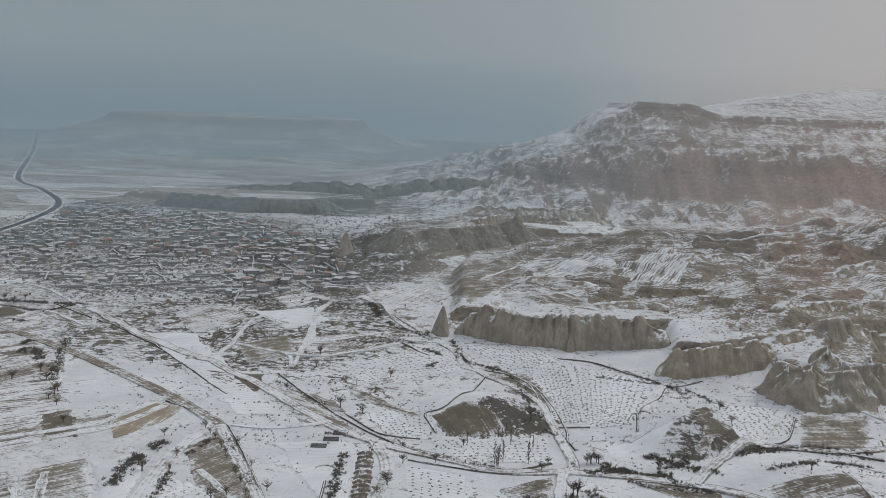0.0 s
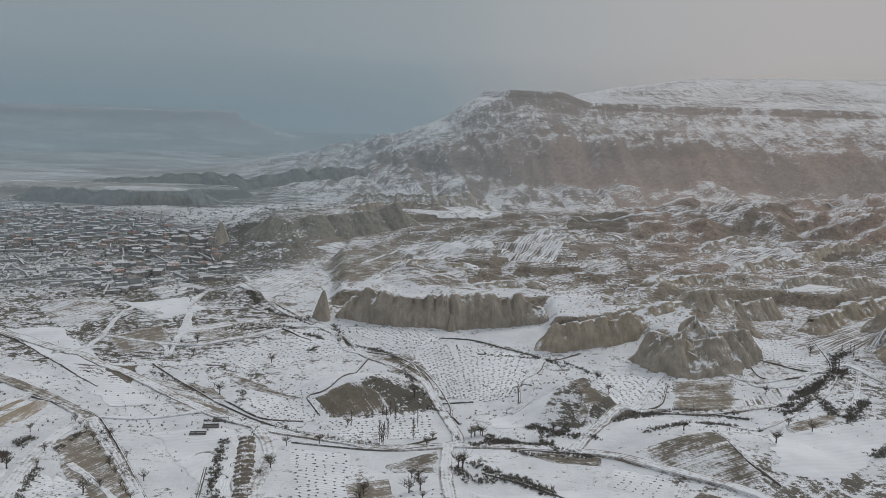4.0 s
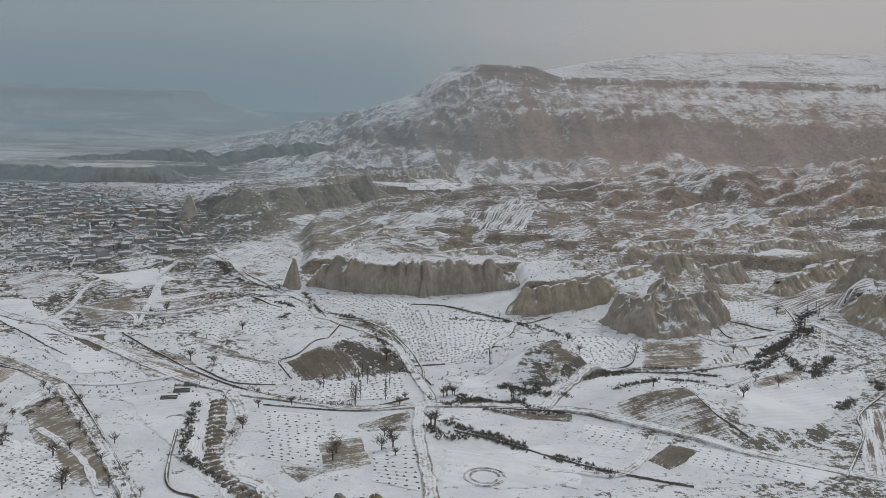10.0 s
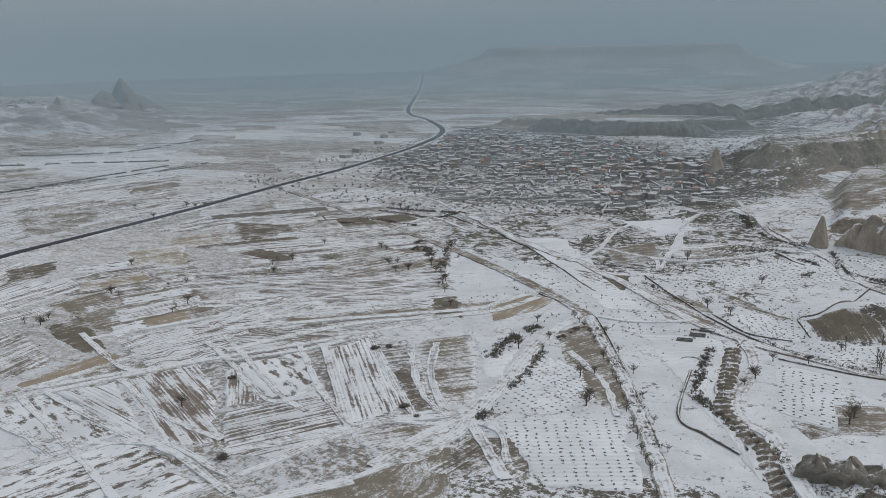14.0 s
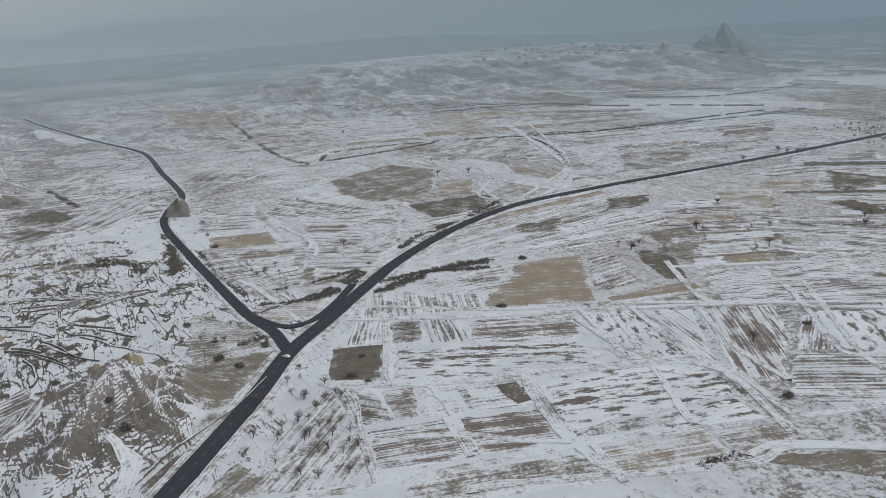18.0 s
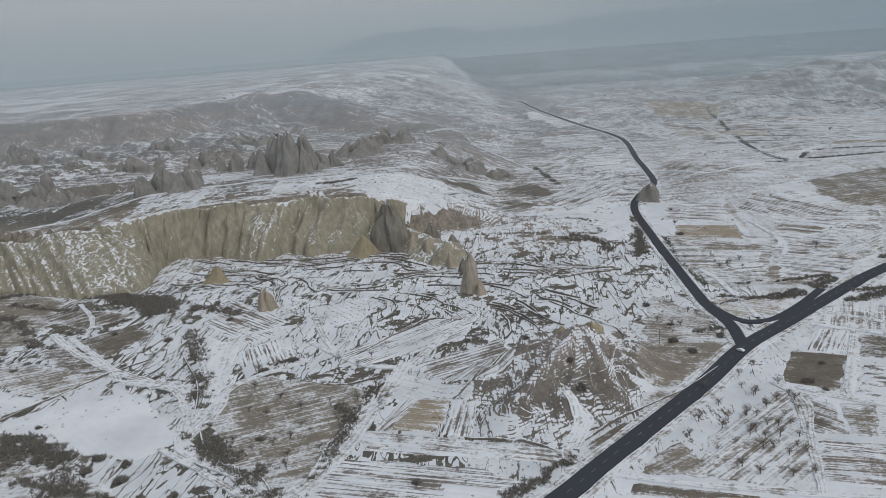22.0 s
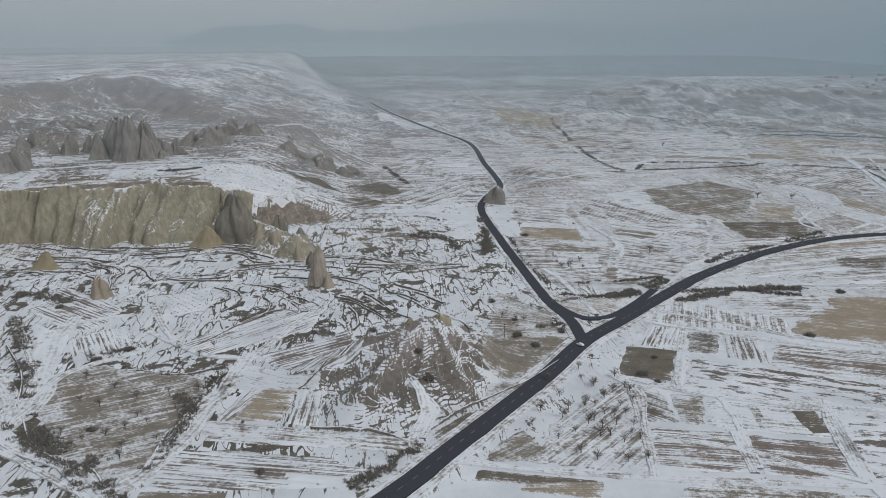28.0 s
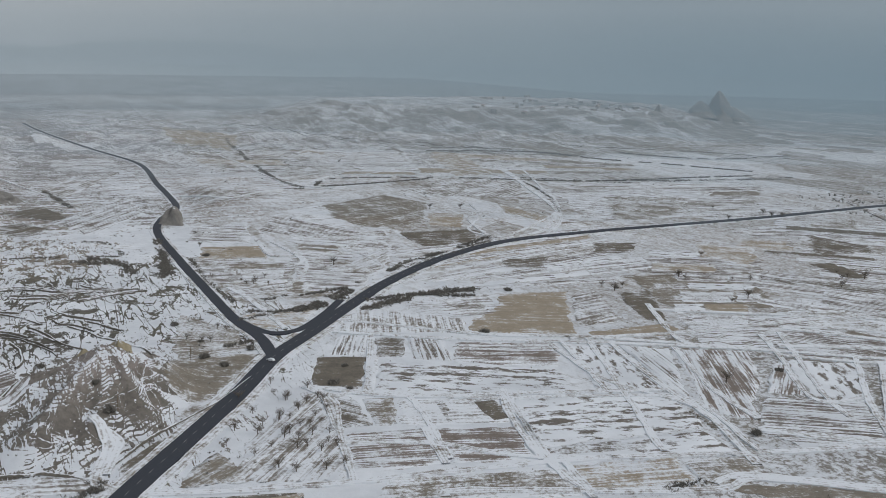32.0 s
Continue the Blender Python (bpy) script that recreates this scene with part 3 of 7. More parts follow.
def build_ground():
    fine = np.arange(-34, 133, 0.19)
    coarse = np.arange(133, 326, 4.0)
    ang = np.radians(np.concatenate([fine, coarse]))
    rad = [90.0]
    while rad[-1] < 4850:
        rad.append(rad[-1] * 1.0072)
    rad = np.array([0.5, 40.0] + rad)
    A, Rr = np.meshgrid(ang, rad)
    X, Y = -np.sin(A) * Rr, np.cos(A) * Rr
    Z = height(X, Y)
    na, nr = len(ang), len(rad)
    co = np.stack([X, Y, Z], -1).reshape(-1, 3)
    i = np.arange(nr - 1)[:, None] * na
    j = np.arange(na)[None, :]
    jn = (j + 1) % na
    quads = np.stack([i + j, i + na + j, i + na + jn, i + jn], -1).reshape(-1, 4)[:, ::-1]
    me = bpy.data.meshes.new("ground")
    me.vertices.add(len(co))
    me.vertices.foreach_set("co", co.ravel())
    me.loops.add(quads.size)
    me.loops.foreach_set("vertex_index", quads.ravel().astype(np.int32))
    me.polygons.add(len(quads))
    me.polygons.foreach_set("loop_start", np.arange(0, quads.size, 4, dtype=np.int32))
    me.update(calc_edges=True)
    x, y = co[:, 0], co[:, 1]
    d = outside(x, y, MESA)
    f = outside(x, y, FAR_MESA)
    r2 = outside(x, y, RIDGE_2)
    bench = outside(x, y, BENCH)
    slope = smooth((700 - d) / 300) * smooth((d + 30) / 40)
    east = smooth((x - 60) / 300) * smooth((y - 640) / 150) * smooth((d - 150) / 200)
    town = smooth((60 - outside(x, y, VILLAGE)) / 80)
    west = smooth((-x - 620) / 500) * smooth((1500 - y) / 300)
    meadow = smooth((330 - np.hypot((x + 40) * 1.0, (y - 520) * 1.2)) / 90)
    lane = smooth((170 - np.hypot(x + 230, (y - 670) * 1.25)) / 70)
    soils = {
        "red": np.clip(0.12 * smooth(-bench / 60) + 0.95 * east * smooth((fbm(x / 120, y / 120, 3, 7) - 0.3) / 0.3) + 0.42 * slope, 0, 1),
        "tuff": 0.9 * np.clip(0.6 * smooth(-bench / 60) * smooth((d - 250) / 200) * (1 - 0.85 * east) + smooth((70 - np.abs(bench)) / 50) + smooth((90 - np.abs(outside(x, y, RIDGE))) / 60) + 0.8 * smooth((200 - r2) / 150), 0, 1),
        "bare": 0.09 * smooth((-x - 850) / 120) * smooth((2000 + x) / 300) * smooth((-y - 55) / 60) * smooth((y + 480) / 120) - 0.05 * smooth((-x - 1250) / 300) * smooth((y + 100) / 200) + 0.07 * smooth((-r2 - 60) / 80) + slope * (0.02 - 0.06 * smooth((170 - d) / 60) + 0.035 * smooth((d - 110) / 120) * smooth((520 - d) / 120)) + 0.24 * smooth((300 - f) / 300) + 0.05 * smooth((y - 1500) / 400) * smooth((-x - 100) / 200) - 0.01 * east - 0.05 * smooth((-d - 20) / 40) + (0.06 + 0.12 * smooth((130 - r2) / 50)) * smooth((460 - r2) / 100) * smooth((r2 + 20) / 40)
        + 0.05 * smooth((200 - outside(x, y, ROCK)) / 120) + 0.07 * town - 0.05 * west - 0.10 * smooth((420 - np.hypot(x + 480, y + 110)) / 120) - 0.09 * meadow * (1 - lane) - 0.02 * lane + 0.03 * smooth((y - 1250) / 300) * smooth((d - 300) / 300)
        + 0.05 * smooth((42 - np.abs(bench + 22)) / 30) - 0.035 * smooth(-bench / 60) * smooth((d - 400) / 200)  + 0.18 * smooth((THICKET_R - np.hypot(x - THICKET[0], y - THICKET[1])) / 30) + 0.11 * smooth((40 - outside(x, y, RIDGE)) / 50) + 0.01 * smooth((90 - np.hypot(x + 375, (y + 15) * 1.3)) / 40) - 0.06 * smooth((150 - np.hypot(x + 600, y + 190)) / 60),
        "terrace": np.clip(0.7 * lane + smooth((290 - np.hypot((x + 520) * 0.9, (y + 150) * 0.95)) / 90) + smooth((-bench - 20) / 60) * smooth((d - 350) / 200) * 0.9 + 0.8 * smooth((-x - 1150) / 200) * (y > -300), 0, 1),
        # where the haze tint goes: far mesa, far ridge, western land
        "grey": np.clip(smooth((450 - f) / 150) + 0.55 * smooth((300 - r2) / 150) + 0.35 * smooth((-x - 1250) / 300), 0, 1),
        "plain": np.clip(smooth((-x - 330) / 150) * smooth((y - 60) / 60) * (1 - town) + 0.5 * smooth((-x - 130) / 60) * smooth((y - 100) / 60) * smooth((520 - y) / 80) + 0.6 * smooth((-r2 - 30) / 60), 0, 1),
        "clean": np.maximum(smooth((420 - np.hypot(x + 480, y + 110)) / 150), 0.35 * meadow * (1 - lane)),
        "plots": np.clip(smooth((-x - 500) / 300) * (smooth((r2 - 350) / 200) + smooth((-r2 - 30) / 40)) + smooth((y - 1250) / 200) * smooth((d - 500) / 200), 0, 1),
        "rock": np.clip(0.9 * smooth((105 - np.hypot(x + 375, (y + 15) * 1.3)) / 30) + 0.9 * smooth((520 - r2) / 150) + 0.4 * slope + 0.4 * (d < 0) + smooth((300 - f) / 200), 0, 1),
    }
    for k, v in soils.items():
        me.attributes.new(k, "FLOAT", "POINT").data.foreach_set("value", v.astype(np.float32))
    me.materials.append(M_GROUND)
    me.shade_smooth()
    return tagged(new("ground", me), "snow-dusted steppe valley floor with rocky slopes", "ground", kind="structure")


build_ground()


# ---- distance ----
# haze and sky colours that the sheets below give off as emission
BLUE_HAZE, PALE_HAZE, TOP_HAZE, WARM_HAZE = (0.166, 0.233, 0.284), (0.27, 0.322, 0.36), (0.374, 0.409, 0.436), (0.365, 0.345, 0.345)


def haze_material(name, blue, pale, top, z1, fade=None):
    """Haze and sky as emission: bluer to the north-west, paler elsewhere, lighter upwards; fade: radii between which it
    thickens.
    """
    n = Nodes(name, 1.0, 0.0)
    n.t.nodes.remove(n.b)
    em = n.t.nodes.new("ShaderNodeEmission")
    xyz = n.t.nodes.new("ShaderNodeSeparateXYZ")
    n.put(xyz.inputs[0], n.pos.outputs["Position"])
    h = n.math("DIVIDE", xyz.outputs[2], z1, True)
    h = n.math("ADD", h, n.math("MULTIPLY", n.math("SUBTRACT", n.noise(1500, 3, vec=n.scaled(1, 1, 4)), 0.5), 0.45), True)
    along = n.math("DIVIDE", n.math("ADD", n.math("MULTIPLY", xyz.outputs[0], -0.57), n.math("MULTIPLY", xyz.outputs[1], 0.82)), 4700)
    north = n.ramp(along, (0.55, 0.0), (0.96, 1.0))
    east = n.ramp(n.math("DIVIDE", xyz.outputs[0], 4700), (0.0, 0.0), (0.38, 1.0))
    n.put(em.inputs[0], n.mix(h, n.mix(east, n.mix(north, pale, blue), WARM_HAZE), n.mix(east, n.mix(n.math("MULTIPLY", north, 0.85), top, (0.235, 0.29, 0.33)), (0.415, 0.412, 0.425))))
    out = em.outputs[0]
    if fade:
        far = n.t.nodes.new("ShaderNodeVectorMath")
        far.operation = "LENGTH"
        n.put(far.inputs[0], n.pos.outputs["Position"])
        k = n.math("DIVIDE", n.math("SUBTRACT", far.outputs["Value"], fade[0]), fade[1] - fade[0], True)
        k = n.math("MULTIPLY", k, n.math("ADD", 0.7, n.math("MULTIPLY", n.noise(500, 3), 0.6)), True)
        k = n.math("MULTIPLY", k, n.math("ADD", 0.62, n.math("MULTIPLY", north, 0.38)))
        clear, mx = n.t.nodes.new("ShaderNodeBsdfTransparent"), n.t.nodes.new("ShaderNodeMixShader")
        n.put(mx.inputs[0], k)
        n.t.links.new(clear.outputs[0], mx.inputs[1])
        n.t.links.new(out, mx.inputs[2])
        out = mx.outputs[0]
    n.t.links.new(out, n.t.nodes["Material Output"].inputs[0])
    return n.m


def haze_veil_material(name, blue, pale, thick):
    """A see-through sheet whose emission imitates haze; it thins upwards and is denser to the north-west."""
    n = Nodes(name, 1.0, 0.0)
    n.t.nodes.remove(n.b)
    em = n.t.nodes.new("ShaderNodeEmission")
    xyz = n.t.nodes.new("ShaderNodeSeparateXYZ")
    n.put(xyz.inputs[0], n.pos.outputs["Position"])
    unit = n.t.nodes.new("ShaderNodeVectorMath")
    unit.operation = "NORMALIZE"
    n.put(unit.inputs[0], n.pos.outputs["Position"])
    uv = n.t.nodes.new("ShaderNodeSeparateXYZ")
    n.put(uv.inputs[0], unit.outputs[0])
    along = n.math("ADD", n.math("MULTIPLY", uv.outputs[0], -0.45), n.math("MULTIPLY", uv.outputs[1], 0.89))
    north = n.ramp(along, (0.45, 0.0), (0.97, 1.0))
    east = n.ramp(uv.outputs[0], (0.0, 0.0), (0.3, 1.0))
    n.put(em.inputs[0], n.mix(east, n.mix(n.math("MULTIPLY", north, 0.8), pale, blue), WARM_HAZE))
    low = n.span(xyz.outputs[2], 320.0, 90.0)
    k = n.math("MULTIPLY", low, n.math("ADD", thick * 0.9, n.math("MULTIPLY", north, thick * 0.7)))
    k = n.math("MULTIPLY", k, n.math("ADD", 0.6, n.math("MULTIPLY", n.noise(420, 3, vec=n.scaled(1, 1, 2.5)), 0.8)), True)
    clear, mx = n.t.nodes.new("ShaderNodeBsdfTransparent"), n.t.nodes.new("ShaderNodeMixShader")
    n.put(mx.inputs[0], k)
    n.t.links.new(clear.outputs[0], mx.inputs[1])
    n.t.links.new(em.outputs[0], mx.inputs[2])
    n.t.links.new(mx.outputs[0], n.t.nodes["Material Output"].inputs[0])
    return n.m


def ring(name, prof, a, mat, label):
    vs = [(-math.sin(t) * r, math.cos(t) * r, z) for r, z in prof for t in a]
    ob = mesh_object(name, vs, grid_faces(len(prof), len(a)), mat, None, True)
    return tagged(ob, label, "mist", kind="structure")


def backdrop():
    a = np.radians(np.arange(-75, 176, 2.5))
    ring("backdrop", [(4600, -30), (4700, 90), (4780, 300), (4800, 1000)], a, haze_material("hazy_sky_glow", BLUE_HAZE, PALE_HAZE, TOP_HAZE, 420), "glowing grey-blue backdrop of sky and haze behind the far plain")
    # glowing sheet that stands in for haze over the far plain
    ring("backdrop_mist", [(1500, -14), (1900, 4), (2300, 16), (2700, 28), (3300, 48), (4000, 72), (4650, 112)], a, haze_material("ground_haze_glow", BLUE_HAZE, PALE_HAZE, TOP_HAZE, 900, (1900, 4700)), "thin glowing sheet standing in for haze over the distant plain")
    # added glowing sheets that imitate haze, thicker to the north-west
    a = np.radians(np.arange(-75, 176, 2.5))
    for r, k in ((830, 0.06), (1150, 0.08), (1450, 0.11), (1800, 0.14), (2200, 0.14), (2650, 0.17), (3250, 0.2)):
        ring("backdrop_veil", [(r, -25), (r + 4, 40), (r + 8, 120), (r + 14, 330)], a, haze_veil_material("haze_veil_glow", BLUE_HAZE, PALE_HAZE, k), "see-through glowing sheet standing in for haze over the valley")
    # faint mountain line, glowing in haze colours
    hill = haze_material("hazy_mountain_glow", BLUE_HAZE, PALE_HAZE, tuple(0.93 * c for c in PALE_HAZE), 260)
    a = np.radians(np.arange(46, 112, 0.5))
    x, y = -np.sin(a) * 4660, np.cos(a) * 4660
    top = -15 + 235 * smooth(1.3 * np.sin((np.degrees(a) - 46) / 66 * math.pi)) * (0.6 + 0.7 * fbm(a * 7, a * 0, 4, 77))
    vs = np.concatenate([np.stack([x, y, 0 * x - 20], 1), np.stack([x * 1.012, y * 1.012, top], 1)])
    tagged(mesh_object("backdrop_hills", vs, grid_faces(2, len(a)), hill, None, True), "faint blue mountain line glowing in haze colours", "mountains", kind="structure")


backdrop()


# ---- roads and tracks ----
def spline(pts, step=8.0):
    p = [Vector((*q, 0)) for q in pts]
    p = [2 * p[0] - p[1], *p, 2 * p[-1] - p[-2]]
    out = []
    for k in range(1, len(p) - 2):
        a, b, c, d = p[k - 1:k + 3]
        n = max(2, int((c - b).length / step))
        for i in range(n):
            t = i / n
            out.append(0.5 * ((2 * b) + (c - a) * t + (2 * a - 5 * b + 4 * c - d) * t * t + (3 * b - a - 3 * c + d) * t ** 3))
    out.append(p[-2])
    return np.array([(v.x, v.y) for v in out])


def sides(c):
    t = np.gradient(c, axis=0)
    t /= np.linalg.norm(t, axis=1)[:, None] + 1e-9
    return t, np.stack([-t[:, 1], t[:, 0]], 1)


def ribbon(name, pts, width, material, lift=0.3, offset=0.0, step=8.0, across=2, ragged=0.0, crown=0.0):
    c = spline(pts, step)
    t, nrm = sides(c)
    along = np.concatenate([[0], np.cumsum(np.linalg.norm(np.diff(c, axis=0), axis=1))])
    far = 0.00025 * np.hypot(c[:, 0], c[:, 1])
    rows, uvs = [], []
    for k in range(across + 1):
        v = 2 * k / across - 1
        s = np.full(len(c), offset + v * width / 2)
        if k in (0, across):
            s = s + ragged * (fbm(c[:, 0] / 6, c[:, 1] / 6, 2, 3 + k) - 0.5)
        q = c + nrm * s[:, None]
        z = height(q[:, 0], q[:, 1]) + lift + far + crown * (1 - v * v)
        rows.append(np.column_stack([q, z]))
        uvs.append(np.column_stack([along, np.full(len(c), v)]))
    level = np.max([r[:, 2] for r in rows], axis=0)
    for r in rows:
        r[:, 2] = np.maximum(r[:, 2], level - 0.25)
    n = len(c)
    low = [rows[0] - [0, 0, lift + 1.0], *rows, rows[-1] - [0, 0, lift + 1.0]]
    uv = [uvs[0], *uvs, uvs[-1]]
    return mesh_object(name, np.concatenate(low), grid_faces(across + 3, n), material, None, False, np.concatenate(uv))


MAIN = [(-120, -150), (-195, -85), (-258, -34), (-294, -9), (-362, 38), (-409, 67), (-445, 98), (-502, 147), (-543, 187), (-597, 255), (-634, 328), (-650, 430), (-655, 600), (-666, 800), (-675, 955), (-712, 1170), (-777, 1366), (-915, 1553), (-1069, 1729), (-1368, 2266), (-1901, 3244)]
BRANCH = [(-411, 67), (-446, 68), (-481, 63), (-551, 60), (-660, 57), (-770, 56), (-835, 68), (-908, 92), (-1086, 96), (-1306, 99), (-1530, 55), (-1909, -14), (-2167, -48)]
SLIP = [(-494, 61), (-469, 67), (-452, 74), (-448, 83), (-453, 95), (-475, 114), (-502, 133)]
road = tagged(ribbon("road_main", MAIN, 9.6, M_ASPHALT, 0.75, across=4, crown=0.12), "wet dark asphalt two-lane road with snowy verges", "road", kind="structure")
tagged(ribbon("road_branch", BRANCH, 6.6, M_ASPHALT, 0.70, across=4), "dark asphalt side road winding through snowy fields", "road", kind="structure")
tagged(ribbon("road_slip", SLIP, 5.5, M_ASPHALT, 0.66, step=3), "short asphalt slip lane at the road junction", "road", kind="structure")
for side in (-1, 1):
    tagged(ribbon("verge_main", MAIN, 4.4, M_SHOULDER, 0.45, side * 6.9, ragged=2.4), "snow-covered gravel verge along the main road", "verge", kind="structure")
    tagged(ribbon("verge_branch", BRANCH, 2.6, M_SHOULDER, 0.42, side * 4.5, ragged=2.0), "snow-covered verge along the side road", "verge", kind="structure")


def lane_marks():
    c = spline(MAIN, 2.0)
    t, nrm = sides(c)
    run = np.concatenate([[0], np.cumsum(np.linalg.norm(np.diff(c, axis=0), axis=1))])
    me = bpy.data.meshes.new("lane_dash")
    x, y = 1.5, 0.075
    me.from_pydata([(-x, -y, 0), (x, -y, 0), (x, y, 0), (-x, y, 0), (-x, -y, -0.05), (x, -y, -0.05), (x, y, -0.05), (-x, y, -0.05)], [], [(0, 1, 2, 3), (0, 4, 5, 1), (2, 6, 7, 3), (1, 5, 6, 2), (3, 7, 4, 0)])
    me.materials.append(M_PAINT)
    for s in np.arange(20, 1100, 9.0):
        i = int(np.searchsorted(run, s))
        z = float(height(c[i, 0], c[i, 1])) + 0.75 + 0.12 + 0.00025 * math.hypot(*c[i]) + 0.05
        ob = new("lane_dash", me)
        ob.parent = road
        ob.matrix_basis = pose(c[i, 0], c[i, 1], z, 0, 0, math.degrees(math.atan2(t[i, 1], t[i, 0])))


lane_marks()


def farm_path(wide, pts, mat=None):
    tagged(ribbon("track", pts, wide, mat or M_TRACK, 0.62, step=3, ragged=2.0), "snow-covered dirt farm track with faint wheel ruts", "track", kind="structure")


def edged_path(wide, pts, mat=None):
    """A track between two low worn earth edges."""
    farm_path(wide, pts, mat)
    for side in (-1, 1):
        ob = ribbon("track_edge", pts, 1.1, M_EDGE, 0.58, side * (wide / 2 + 0.2), step=3, ragged=1.2)
        tagged(ob, "worn dark earth edge along a snowy track", "track edge", kind="structure")


edged_path(6.0, [(-700, 800), (-618, 752), (-441, 652), (-320, 576), (-222, 506), (-172, 463)], M_RUT)
edged_path(5.0, [(-172, 463), (-164, 448), (-120, 371), (-73, 275), (-50, 210)])
edged_path(5.5, [(-376, 704), (-294, 630), (-214, 567), (-170, 532), (-119, 481), (-81, 454), (-36, 437), (-16, 429), (17, 434)])
edged_path(4.5, [(17, 435), (15, 402), (18, 341), (20, 260)])
edged_path(4.5, [(17, 435), (80, 432), (120, 405), (152, 385), (185, 363), (218, 346), (330, 300)])
edged_path(5.0, [(80, 432), (107, 476), (124, 494), (167, 495), (216, 514), (248, 532), (277, 571)])
edged_path(4.5, [(17, 435), (22, 447), (9, 510), (-8, 558), (-35, 585), (-48, 615), (-66, 638), (-97, 682), (-120, 722), (-154, 790)])
farm_path(5.0, [(-169, 309), (-177, 397), (-179, 434), (-172, 463)])
farm_path(4.5, [(-169, 309), (-180, 300), (-201, 286), (-215, 262), (-235, 238)])
farm_path(4.0, [(-169, 309), (-164, 290), (-170, 269), (-182, 249)])
farm_path(5.0, [(-257, -133), (-310, -115), (-359, -109), (-405, -100), (-484, -73)])
farm_path(5.0, [(-257, -133), (-287, -156), (-318, -189), (-349, -193), (-386, -201), (-482, -247)])

# ---- fields ----
FIELD_LABEL = {
    "X": "smooth flat ground under deep unbroken snow", "W": "flat field under almost unbroken white snow", "V": "snowy vineyard plot with rows of pruned vines", "S": "ploughed field with snow lying in its furrows",
    "R": "snowy field with broken dark strips of stubble", "P": "brown ploughed field with thin streaks of snow", "G": "patchy dry grass field half covered by snow", "D": "dark bare pasture of dry brown grass", "T": "tan stubble field with hardly any snow"}
rng = np.random.default_rng(7)


def clumps(name, spots, size, material, blades=12, parent=None, tall=1.0, thick=0.06):
    """Many small tufts of upright twigs in one mesh. spots: x, y, z rows; size: height of each."""
    p = np.asarray(spots, float)
    s = np.asarray(size, float)
    n = len(p)
    az = rng.uniform(0, 2 * math.pi, (n, blades))
    lean = rng.uniform(0.1, 1.15, (n, blades))
    ln = s[:, None] * rng.uniform(0.55, 1.1, (n, blades))
    d = np.stack([np.cos(az) * np.sin(lean), np.sin(az) * np.sin(lean), np.cos(lean) * tall], -1)
    root = p[:, None, :] + rng.normal(0, 0.13, (n, blades, 3)) * s[:, None, None] * [1, 1, 0]
    tip = root + d * ln[..., None]
    w = thick * s[:, None, None] * rng.uniform(0.7, 1.4, (n, blades, 1))
    side = np.stack([-np.sin(az), np.cos(az), 0 * az], -1)
    up = np.cross(d, side)
    mid = root + 0.45 * (tip - root)
    base = np.stack([root, mid + side * w, mid - 0.5 * side * w + up * w, mid - 0.5 * side * w - up * w, tip], 2)
    v = base.reshape(-1, 3)
    k = np.arange(n * blades)[:, None] * 5
    f = np.concatenate([k + [0, 2, 1], k + [0, 3, 2], k + [0, 1, 3], k + [4, 1, 2], k + [4, 2, 3], k + [4, 3, 1]])
    ob = mesh_object(name, v, f, material, parent)
    return ob


def field(kind, corners):
    a, b, c, d = [np.array(p, float) for p in corners]
    lu, lv = np.linalg.norm(b - a), np.linalg.norm(d - a)
    nu, nv = int(max(3, min(48, lu / 3.5))), int(max(3, min(48, lv / 3.5)))
    U, Vv = np.meshgrid(np.linspace(0, 1, nu + 1), np.linspace(0, 1, nv + 1))
    P = (1 - U)[..., None] * (1 - Vv)[..., None] * a + U[..., None] * (1 - Vv)[..., None] * b + U[..., None] * Vv[..., None] * c + (1 - U)[..., None] * Vv[..., None] * d
    wob = np.stack([fbm(P[..., 0] / 9, P[..., 1] / 9, 3, 201) - 0.5, fbm(P[..., 0] / 9, P[..., 1] / 9, 3, 301) - 0.5], -1)
    P = P + wob * min(9.0, 0.16 * min(lu, lv))
    r = np.hypot(P[..., 0], P[..., 1])
    z = height(P[..., 0], P[..., 1]) + 0.14 + 0.0002 * r + 0.05 * rng.random()
    rim = (U == 0) | (U == 1) | (Vv == 0) | (Vv == 1)
    z = np.where(rim, z - 0.10, z)
    uv = np.stack([U * lu, Vv * lv], -1).reshape(-1, 2)
    F = grid_faces(nv + 1, nu + 1)
    ob = mesh_object("field", np.concatenate([P, z[..., None]], -1).reshape(-1, 3), F, M_FIELD[kind], None, True, uv)
    tagged(ob, FIELD_LABEL[kind], "field", kind="structure")
    if kind == "V":
        su, sv = int(lu / 4.3), int(lv / 3.3)
        gu, gv = np.meshgrid((np.arange(su) + 0.5) / max(su, 1), (np.arange(sv) + 0.5) / max(sv, 1))
        keep = rng.random(gu.shape) > 0.12
        gu, gv = gu[keep] + rng.normal(0, 0.15 / max(su, 1), keep.sum()), gv[keep] + rng.normal(0, 0.1 / max(sv, 1), keep.sum())
        Q = ((1 - gu) * (1 - gv))[:, None] * a + (gu * (1 - gv))[:, None] * b + (gu * gv)[:, None] * c + ((1 - gu) * gv)[:, None] * d
        if len(Q):
            zz = height(Q[:, 0], Q[:, 1]) + 0.15
            tagged(clumps("vines", np.column_stack([Q, zz]), rng.uniform(0.85, 1.25, len(Q)), M_DARK_SHRUB, 13, None, 0.4, 0.24), "rows of low pruned dark vine stocks in snow", "vines", kind="stuff")


PLOTS = [0]


